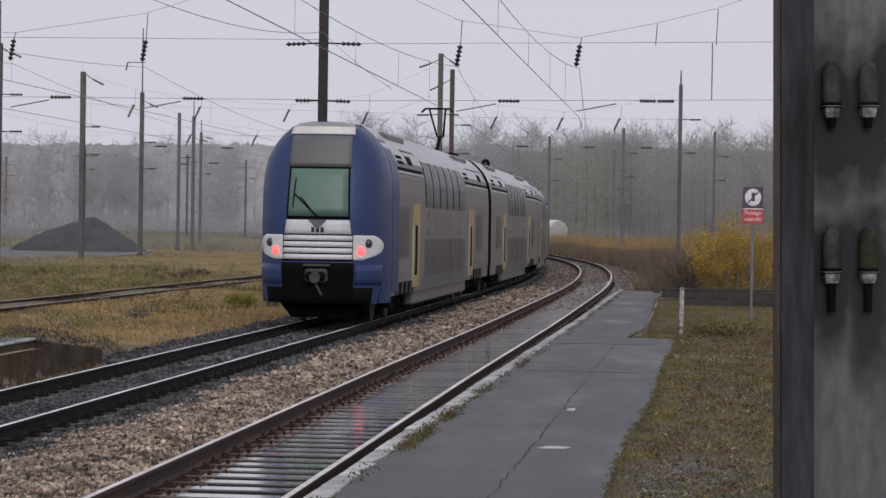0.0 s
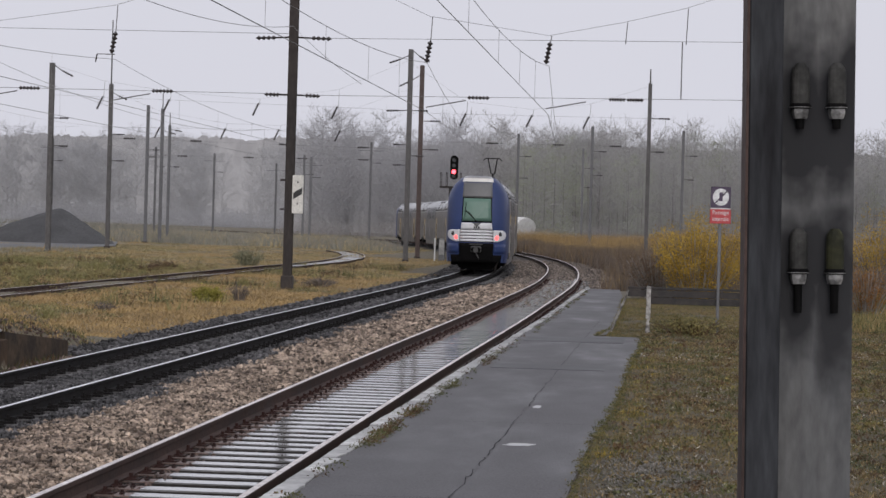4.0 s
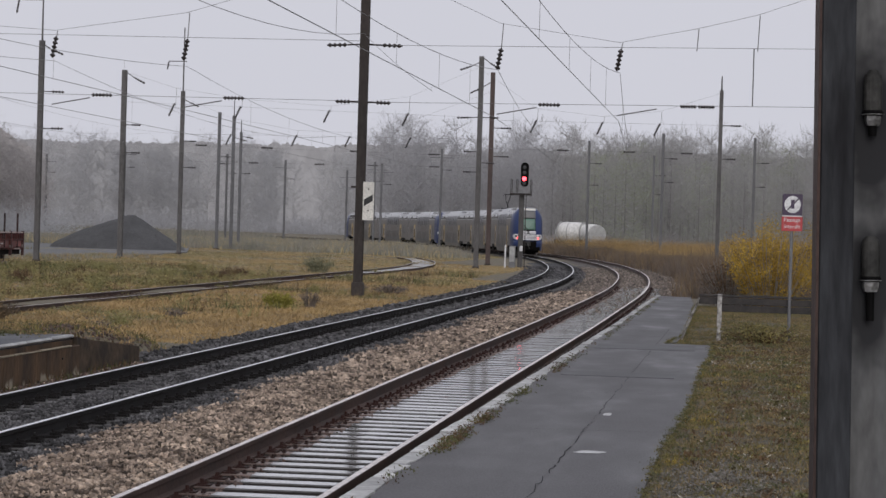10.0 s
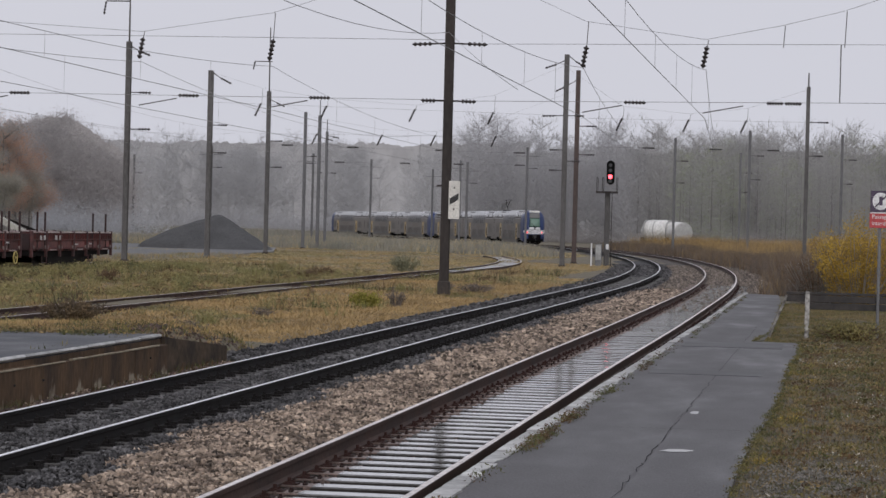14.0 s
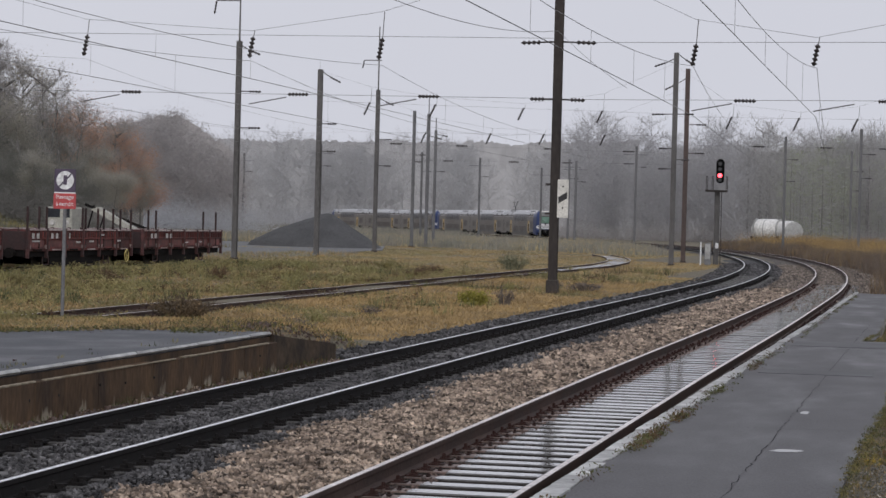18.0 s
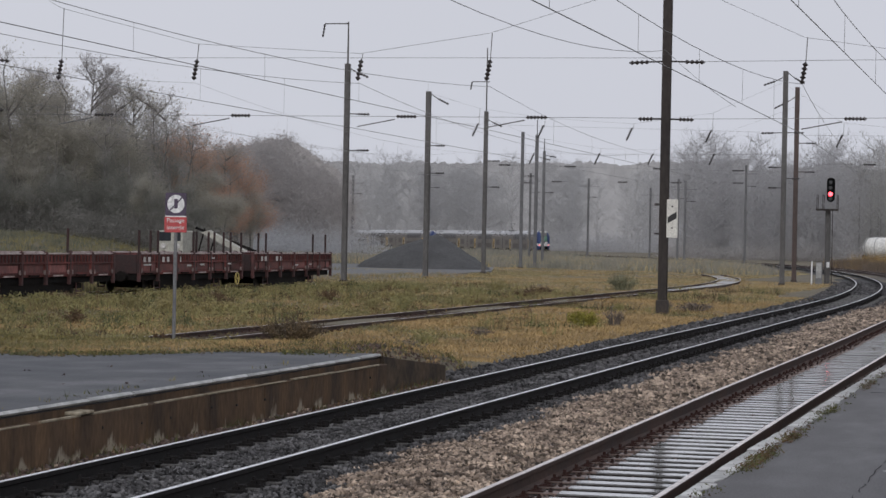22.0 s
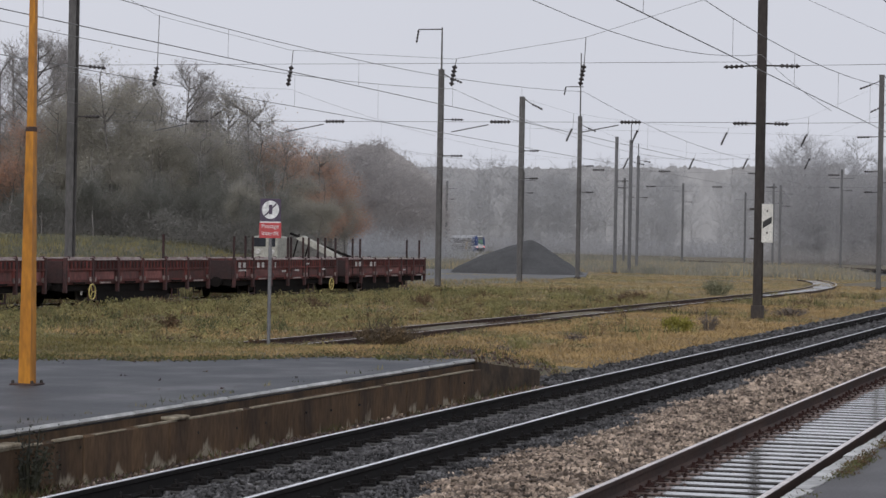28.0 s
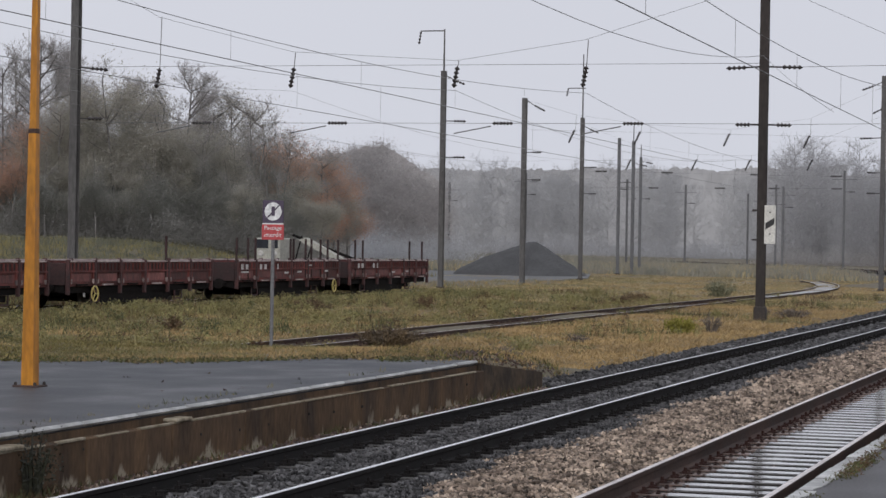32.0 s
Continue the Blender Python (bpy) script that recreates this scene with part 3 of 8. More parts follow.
def pole(x, y, h, w, label, arms=(), m=None, thin=0.0, name="catenary_pole", foot=0.14, lean=0.0, group="catenary poles"):
    """A steel pole of H section; arms: (height, reach to x, droop, insulated). thin: a slim mast on top of that height."""
    m = m or M_pole
    z0 = float(gz(x, y))
    t = thing(name, pose(x, y, z0, 0, lean, 0), label, "pole", group)
    a = Acc()
    fl = 0.018 if w < 0.26 else 0.024
    hh = h - z0
    e, b, c = w / 2, w / 2 - fl, fl / 2
    ring = [(-e, -e), (e, -e), (e, -b), (c, -b), (c, b), (e, b), (e, e), (-e, e), (-e, b), (-c, b), (-c, -b), (-e, -b)]
    a.add([(u, v, z) for z in (0, hh) for u, v in ring], [tuple(range(11, -1, -1)), tuple(range(12, 24))] + [(k, (k + 1) % 12, 12 + (k + 1) % 12, 12 + k) for k in range(12)])
    part("shaft", a, m, t)
    a = Acc()
    a.box(-0.2, 0.2, -0.2, 0.2, -0.3, foot, 0, 0.03)
    part("footing", a, M_conc, t)
    if thin:
        a = Acc()
        a.tube((0, 0, hh - 0.3), (0, 0, hh + thin), 0.055, 0.04, 8)
        part("top_mast", a, m, t)
    for z, reach, droop, ins in arms:
        a = Acc()
        zz = z - z0
        sgn = 1 if reach > 0 else -1
        k = 0.45 if ins else 1.0
        a.tube((sgn * w / 2, 0, zz), (reach * k, 0, zz - droop * k), 0.03, 0.028, 6)
        part("arm", a, m, t)
        if ins:
            insulator("insulator", (reach * k, 0, zz - droop * k), (reach, 0, zz - droop), t, 0.075, 4)
    return t


mast = pole(-12.45, 80, 11.5, 0.29, "tall dark steel mast on a concrete footing in grass", [(8.38, -1.3, 0.05, True), (8.38, 1.3, 0.03, True), (6.42, -0.95, 0.0, True), (6.42, 0.95, 0.02, True)], M_steel, foot=0.5)
a = Acc()
a.box(0.12, 0.5, -0.19, -0.165, 2.62, 3.92, 0, 0.008)
part("plate", a, mat("white_sign_enamel", (0.72, 0.7, 0.64), (0.62, 0.6, 0.55), 2, 20, 0.4, 0.1, 0.05), mast, "tall white marker plate with a black slanting bar")
a = Acc()
a.add([(0.16, -0.195, 3.1), (0.46, -0.195, 3.28), (0.46, -0.195, 3.5), (0.16, -0.195, 3.32)], [(0, 1, 2, 3)])
part("bar", a, mat("black_sign_paint", (0.02, 0.02, 0.02), None, 3, 20, 0.5), mast)
a = Acc()
for z in (2.95, 3.68):
    a = Acc()
    a.box(0.285, 0.335, -0.195, -0.192, z - 0.03, z + 0.03)
    part("bolt_plate", a, M_conc, mast)
for z in (2.75, 3.75):
    a = Acc()
    a.box(-0.3, 0.3, -0.165, -0.14, z - 0.03, z + 0.03)
    part("bracket", a, M_steel, mast)

pole(3.7, 80, 11.5, 0.29, "tall dark steel mast behind the platform canopy column", [(8.25, -0.9, 0, True), (6.3, -0.9, 0, True)], M_steel)
pole(-37.9, 80, 12.0, 0.3, "tall steel mast behind the flat wagons", [(8.5, 1.3, 0.12, True), (6.6, 1.1, 0, True)], M_pole)
pole(-37.1, 125, 11.75, 0.27, "grey catenary pole with a thin top mast", [(9.0, 1.3, 0.02, True), (7.0, 1.3, 0, True), (11.5, 1.2, 0.5, True)], M_pole, thin=2.3)
pole(-36.9, 142, 11.35, 0.29, "grey catenary pole beside the coal heap", [(11.2, 1.3, 0.65, True), (8.0, 1.1, 0, True), (6.3, 1.1, 0, True)], M_pole)
pole(-39.3, 168, 11.6, 0.27, "grey catenary pole with a thin top mast", [(11.0, 1.2, 0.5, True), (8.0, 1.1, 0, True), (6.1, 1.1, 0, True)], M_pole, thin=4.6)
pole(-44.6, 205, 11.9, 0.25, "grey catenary pole in mist", [(8.0, 1.1, 0, True)], M_pole_p)
pole(-45.0, 213, 12.0, 0.27, "grey catenary pole in mist", [(10.0, 1.3, 0.3, True), (7.6, -1.2, 0, True)], M_pole_p, thin=1.4)
pole(-46.8, 225, 11.0, 0.24, "grey catenary pole in mist", [(10.6, 1.2, 0.2, True), (7.0, 1.0, 0, True)], M_pole_p, thin=1.2)
pole(-15.9, 151, 13.3, 0.3, "tall grey steel pole beside the curve", [(12.9, -1.4, 0.5, True), (13.2, 1.2, 0.7, True), (9.4, -1.5, 0.05, True), (9.4, 1.2, 0, True), (7.2, -1.0, 0, True), (6.5, 1.0, 0, True), (5.9, -1.0, 0, True)], M_pole)
pole(-16.65, 166, 13.3, 0.3, "tall brown steel pole beside the curve", [(12.6, -1.6, 0.8, True), (9.4, 1.4, 0, True), (7.4, 1.3, 0, True)], M_steel_b)
for x, y, h, thin in ((-32.7, 270, 11.4, 0), (-39.9, 272, 9.6, 0), (-43.4, 290, 10.3, 0), (-13.5, 230, 11.2, 0), (-5.8, 210, 11.2, 0), (-8.2, 262, 11.0, 0), (-0.6, 150, 11.4, 0.9), (2.2, 210, 11.0, 0), (-52.5, 325, 10.0, 0), (-56.5, 300, 10.5, 0), (-62, 290, 10.8, 0), (-66, 255, 10.4, 0), (-88, 300, 10.5, 0), (-96, 310, 10.5, 0), (6.4, 165, 10.6, 1.2)):
    pole(x, y, h, 0.24, "catenary pole far off in mist", [(h - 2.2, 1.3, 0, True), (h - 4.3, 1.0, 0, True)] if x > -20 else [(h - 1.0, -1.4, 0, False), (h - 1.0, 1.4, 0, False), (h - 2.4, 1.2, 0, True)], M_pole_p if y > 200 else M_pole, thin)


def top_bracket(x, y, z, reach, drop):
    """A small cross arm with a hanging insulator on a pole's top mast."""
    t = thing("top_bracket", (x, y, z), "thin bracket with a hanging insulator on a pole top", "bracket")
    a = Acc()
    a.tube((0.1, 0, 0), (reach, 0, 0), 0.035, 0.03, 6)
    part("arm", a, M_pole, t)
    insulator("insulator", (reach, 0, 0), (reach - 0.12, 0, -drop), t, 0.07, 4)


top_bracket(-37.2, 125, 13.95, -1.25, 0.75)
top_bracket(-39.2, 168, 13.75, -1.2, 0.6)


def cable(name, pts, r, parent):
    a = Acc()
    a.sweep(pts, r, 4)
    return part(name, a, M_wire, parent)


def sagged(p, q, sag, n=10):
    p, q = Vector(p), Vector(q)
    return [tuple(p.lerp(q, k / n) - Vector((0, 0, sag * 4 * (k / n) * (1 - k / n)))) for k in range(n + 1)]


def overhead(c, way, supports, zc, zm, label, w=1.0):
    """Contact wire, messenger and droppers over one line between its supports."""
    t = thing("overhead_line", (0, 0, 0), label, "overhead line", "overhead lines")
    for s0, s1 in zip(supports[:-1], supports[1:]):
        x0, y0, _ = way(c, s0)
        x1, y1, _ = way(c, s1)
        sag, ln = (0.9, math.hypot(x1 - x0, y1 - y0)) if y0 < 140 else (0.75, 60.0)
        up = sagged((x0, y0, zm), (x1, y1, zm), sag, 16)
        cable("messenger_wire", up, 0.009 * w, t)
        cable("contact_wire", [(x0, y0, zc), (x1, y1, zc)], 0.011 * w, t)
        if y0 < 140:
            for d in (8.5, 16.2, 24.5, 33.2, 42.0, 50.5):
                u = 1 - d / ln
                if 0.03 < u:
                    px, py = x0 + (x1 - x0) * u, y0 + (y1 - y0) * u
                    cable("dropper", [(px, py, zm - sag * 4 * u * (1 - u)), (px, py, zc)], 0.0045 * w, t)
    return t


overhead(X1 + 0.02, on_track, (-40, 20, 80, 140, 200), 5.97, 7.6, "contact wire over the platform line")
overhead(X2, on_track, (-40, 20, 80, 140, 200), 5.97, 7.62, "contact wire over the second line")
overhead(-18.6, on_siding, (-20, 18, 80, 142, 200), 6.0, 7.5, "contact wire over the siding", 0.85)
overhead(-23.3, on_siding, (-20, 18, 80, 142, 200), 6.0, 7.6, "contact wire over the grassed yard line", 0.85)
overhead(-29.4, on_siding, (18, 80, 142, 200), 6.0, 7.6, "contact wire over the yard", 0.5)
overhead(-34.6, on_siding, (18, 80, 142, 200), 6.0, 7.5, "contact wire over the wagon siding", 0.5)


def headspan(y, x0, x1, ends, zup, zlow, strings, label, skew=0.0, rise=0.0, w=1.0):
    """Cross wires between two masts; strings: (x, height of the span wire, whether it carries a line)."""
    t = thing("head_span", (0, 0, 0), label, "overhead line", "head spans")
    yy = lambda x: y + skew * (x - x0) / (x1 - x0)
    lift = lambda x: rise * (x - x0) / (x1 - x0)
    cable("cross_wire", [(x0, yy(x0), zup), (x1, yy(x1), zup + lift(x1))], 0.008 * w, t)
    cable("cross_wire", [(x0, yy(x0), zlow), (x1, yy(x1), zlow + lift(x1))], 0.008 * w, t)
    pts = [(x0, yy(x0), ends[0])] + [(x, yy(x), z) for x, z, _ in strings] + [(x1, yy(x1), ends[1])]
    cable("span_wire", pts, 0.007 * w, t)
    for x, z, line in strings:
        top, low = zup + lift(x), zlow + lift(x)
        cable("hanger", [(x + 0.1, yy(x), z), (x + 0.05, yy(x), top - 0.1)], 0.016 * w, t)
        if line in (1, 3):
            if y < 100:
                insulator("insulator", (x + 0.05, yy(x), top - 0.05), (x - 0.08, yy(x), top - 0.8), t, 0.1, 5)
                cable("registration_arm", [(x + 1.3, yy(x), low - 0.1), (x - 0.05, yy(x), low - 0.36)], 0.02, t)
            else:
                insulator("insulator", (x, yy(x), top + 0.05), (x - 0.36, yy(x), top - 0.75), t, 0.085, 8)
            for k in range(1 if line == 1 else 2):
                xi = x + 1.35 + 0.72 * (line == 3) + 0.6 * k
                insulator("insulator", (xi, yy(x), low), (xi + (0.75 if line == 1 else 0.56), yy(x), low), t, 0.07, 6)
        elif line == 2:
            cable("stay", [(x - 0.07, yy(x), top), (x - 0.07, yy(x), low)], 0.02, t)
    return t


headspan(80, -12.3, 3.6, (11.2, 10.6), 8.36, 6.42, ((-7.82, 9.19, 1), (-3.77, 8.62, 3), (-1.24, 9.12, 0), (0.78, 9.62, 2)), "cross wires with insulators over both main lines", 0.0, 0.18)
headspan(80, -37.7, -12.6, (12.0, 11.2), 8.5, 6.45, ((-34.6, 10.3, 1), (-29.4, 9.0, 1), (-23.3, 8.65, 1), (-18.66, 9.35, 1)), "cross wires with insulators over the yard lines")
headspan(142, -36.7, -16.0, (11.2, 12.6), 9.4, 6.9, ((-34.0, 10.4, 1), (-30.2, 9.9, 1), (-25.0, 9.7, 1), (-20.3, 10.5, 1)), "misty cross wires with insulators over the yard", 9, 0.0, 0.7)
headspan(170, -39.1, -16.6, (11.0, 12.0), 8.6, 6.6, ((-36, 9.8, 1), (-31, 9.0, 1), (-27, 8.9, 1), (-22.5, 9.8, 1)), "misty cross wires with insulators over the yard", -4, 0.0, 0.7)
headspan(150, -15.8, -0.7, (12.4, 11.2), 9.2, 7.4, ((-12.2, 10.0, 1), (-8.0, 9.6, 1), (-4.4, 10.0, 1)), "misty cross wires over the curve", 0, 0.0, 0.7)

# two slack feeders from the mast
fd = thing("feeder_cable", (0, 0, 0), "slack overhead feeder cables on the mast", "overhead line")
cable("cable", sagged((-12.45, 79.8, 8.74), (-11.4, 14, 8.74), 1.62, 18), 0.009, fd)
cable("cable", sagged((-12.45, 79.8, 8.74), (-8.2, 65, 5.97), 0.1), 0.009, fd)

# ---- double-deck train: two units of three cars ----
M_silver = mat("grey_train_side", (0.192, 0.174, 0.158), (0.145, 0.132, 0.121), 0.4, 8, 0.5, 0.08, 0.05, var=0.3)
M_silver_p = mat("darker_grey_side_panel", (0.165, 0.143, 0.125), (0.13, 0.113, 0.1), 0.4, 8, 0.5, 0.08, 0.05, var=0.3)
M_pane_l = mat("brown_tinted_train_glass", (0.1, 0.087, 0.08), (0.075, 0.065, 0.06), 0.6, 14, 0.4, 0.1, 0, spec=0.3)
M_ledge = mat("pale_roof_ledge", (0.55, 0.55, 0.55), (0.4, 0.4, 0.4), 0.8, 10, 0.4, 0.1, 0)
M_silver_d = mat("dark_grey_train_skirt", (0.13, 0.13, 0.13), (0.1, 0.1, 0.1), 0.5, 8, 0.5, 0.1, 0.05)
M_blue = mat("blue_train_paint", (0.024, 0.044, 0.135), (0.02, 0.036, 0.11), 0.5, 10, 0.45, 0.08, 0.03, coat=0.1, var=0.25, spec=0.35)
M_roof = mat("pale_train_roof", (0.33, 0.33, 0.336), (0.24, 0.24, 0.245), 0.5, 6, 0.32, 0.08, 0.1, var=0.3, coat=0.3)
M_white = mat("white_train_panel", (0.72, 0.72, 0.73), (0.6, 0.6, 0.61), 0.8, 10, 0.35, 0.08, 0.05, var=0.25)
M_cream = mat("cream_roof_cap", (0.74, 0.72, 0.67), (0.64, 0.62, 0.58), 0.8, 10, 0.4, 0.08, 0.05, var=0.25)
M_greyp = mat("grey_cab_panel", (0.135, 0.135, 0.135), (0.105, 0.105, 0.105), 0.8, 10, 0.4, 0.08, 0.05, var=0.25)
M_screen = mat("green_windscreen", (0.125, 0.215, 0.17), (0.105, 0.185, 0.145), 0.8, 10, 0.3, 0.05, 0, spec=0.3, var=0.15)
M_pane = mat("dark_train_glass", (0.085, 0.082, 0.083), (0.065, 0.062, 0.064), 1.5, 20, 0.38, 0.08, 0, spec=0.35)
M_door = mat("ochre_train_door", (0.45, 0.31, 0.11), (0.39, 0.265, 0.095), 0.8, 10, 0.4, 0.08, 0.05, var=0.25)
# black deepened below paint level to carry shade in the coupler cavity
M_black = mat("shade_black_underframe", (0.008, 0.0075, 0.0075), (0.004, 0.004, 0.004), 1.5, 12, 0.8, 0.1, 0.2, spec=0.06)
M_lampr = mat("red_tail_lamp", (0.6, 0.05, 0.03), None, 3, 10, 0.3, 0.05, 0, emit=(1.0, 0.06, 0.06), power=3.2)
M_lampd = mat("dark_lamp_glass", (0.05, 0.05, 0.05), None, 3, 10, 0.1, 0.05, 0)
M_bars = mat("black_marking", (0.03, 0.03, 0.03), None, 3, 10, 0.5, 0.05, 0)

HALF = [(0.62, 1.375), (1.1, 1.4), (2.0, 1.4), (2.9, 1.4), (3.3, 1.375), (3.65, 1.295), (3.95, 1.14), (4.15, 0.97), (4.3, 0.8), (4.38, 0.66), (4.42, 0.35), (4.43, 0.0)]


def half_width(z):
    return float(np.interp(z, [q[0] for q in HALF], [q[1] for q in HALF]))


Y_CAB, Y_END = -11.7, 13.47


def nose_len(z):
    return 1.75 - 0.55 * max(0.0, (z - 2.2) / 2.1) ** 1.6 - 0.1 * max(0.0, (1.2 - z))


def nose_y(x, z):
    w = max(half_width(max(z, 0.62)), 0.02)
    s = min(1.0, abs(x) / w) ** (1 / 0.72)
    return Y_CAB - nose_len(z) * max(0.0, 1 - s * s) ** 0.3


def nose_patch(name, pts, nx_, nz_, m, parent, proud, label="", thick=0.03):
    """A panel on the cab front; pts: (x0, x1, z0, x0 top, x1 top, z1)."""
    x0, x1, z0, x2, x3, z1 = pts
    v, f = [], []
    for p in (proud, proud - thick):
        for j in range(nz_ + 1):
            for i in range(nx_ + 1):
                z = z0 + (z1 - z0) * j / nz_
                xa, xb = x0 + (x2 - x0) * j / nz_, x1 + (x3 - x1) * j / nz_
                x = xa + (xb - xa) * i / nx_
                v.append((x, nose_y(x, z) - p, z))
    k = (nx_ + 1) * (nz_ + 1)
    for j in range(nz_):
        for i in range(nx_):
            q = j * (nx_ + 1) + i
            f += [(q, q + 1, q + nx_ + 2, q + nx_ + 1), (k + q + nx_ + 1, k + q + nx_ + 2, k + q + 1, k + q)]
    ring = [i for i in range(nx_ + 1)] + [(j + 1) * (nx_ + 1) - 1 for j in range(1, nz_ + 1)] + [nz_ * (nx_ + 1) + i for i in range(nx_ - 1, -1, -1)] + [j * (nx_ + 1) for j in range(nz_ - 1, 0, -1)]
    f += [(ring[i], k + ring[i], k + ring[(i + 1) % len(ring)], ring[(i + 1) % len(ring)]) for i in range(len(ring))]
    a = Acc()
    a.add(v, f)
    return part(name, fix(a.mesh(name, m, True)), None, parent, label)


def nose_pod(name, sd, xa, xb, za, zb, m, parent, proud):
    """A lamp housing on the cab front, straight inside and rounded outside."""
    rows, cols = 10, 6
    v, f = [], []
    for p in (proud, -0.02):
        for j in range(rows + 1):
            w = 2 * j / rows - 1
            z = (za + zb) / 2 + (zb - za) / 2 * w
            reach = (xb - xa) * (0.35 + 0.65 * max(0.0, 1 - abs(w - 0.15) ** 2.4) ** 0.5)
            for i in range(cols + 1):
                x = sd * (xa + reach * i / cols)
                v.append((x, nose_y(x, z) - p, z))
    k = (rows + 1) * (cols + 1)
    for j in range(rows):
        for i in range(cols):
            q = j * (cols + 1) + i
            f += [(q, q + 1, q + cols + 2, q + cols + 1), (k + q + cols + 1, k + q + cols + 2, k + q + 1, k + q)]
    ring = list(range(cols + 1)) + [(j + 1) * (cols + 1) - 1 for j in range(1, rows + 1)] + [rows * (cols + 1) + i for i in range(cols - 1, -1, -1)] + [j * (cols + 1) for j in range(rows - 1, 0, -1)]
    f += [(ring[i], k + ring[i], k + ring[(i + 1) % len(ring)], ring[(i + 1) % len(ring)]) for i in range(len(ring))]
    a = Acc()
    a.add(v, f)
    return part(name, fix(a.mesh(name, m, True)), None, parent)


def side_patch(name, y0, y1, z0, z1, m, parent, proud, sides=(1, -1), label="", steps=3):
    for sd in sides:
        a = Acc()
        v, f = [], []
        for p in (proud, proud - 0.03):
            for j in range(steps + 1):
                z = z0 + (z1 - z0) * j / steps
                for y in (y0, y1):
                    v.append((sd * (half_width(z) + p), y, z))
        k = 2 * (steps + 1)
        for j in range(steps):
            f += [(2 * j, 2 * j + 1, 2 * j + 3, 2 * j + 2), (k + 2 * j + 2, k + 2 * j + 3, k + 2 * j + 1, k + 2 * j)]
        ring = [0, 1] + [2 * j + 1 for j in range(1, steps + 1)] + [2 * steps] + [2 * j for j in range(steps - 1, 0, -1)]
        f += [(ring[i], k + ring[i], k + ring[(i + 1) % len(ring)], ring[(i + 1) % len(ring)]) for i in range(len(ring))]
        a.add(v, f)
        part(name, fix(a.mesh(name, m)), None, parent, label)


def bogie(y, parent):
    a = Acc()
    for sx in (-1.0, 1.0):
        a.box(sx - 0.08, sx + 0.08, -1.7, 1.7, 0.5, 0.72, 0, 0.03)
        for dy in (-1.25, 1.25):
            a.box(sx - 0.14 + 0.1 * (1 if sx > 0 else -1), sx + 0.14 + 0.1 * (1 if sx > 0 else -1), dy - 0.2, dy + 0.2, 0.32, 0.62, 0, 0.04)
        a.tube((sx * 1.12, -0.35, 0.35), (sx * 1.12, -0.35, 0.8), 0.11, 0.11, 8)
        a.tube((sx * 1.12, 0.35, 0.35), (sx * 1.12, 0.35, 0.8), 0.11, 0.11, 8)
    a.box(-1.0, 1.0, -0.3, 0.3, 0.5, 0.75)
    b = part("bogie", a, M_black, parent, at=(0, y, 0))
    for sx in (-0.76, 0.76):
        for dy in (-1.25, 1.25):
            a = Acc()
            a.lathe((sx - 0.07, dy, 0.43), (sx + 0.07, dy, 0.43), [0.2, 0.43, 0.43, 0.44, 0.2], 18)
            part("wheel", a, [mat_wheel], b)


mat_wheel = mat("worn_wheel_steel", (0.09, 0.08, 0.075), (0.05, 0.045, 0.042), 2, 15, 0.5, 0.1, 0.2, metal=0.5)


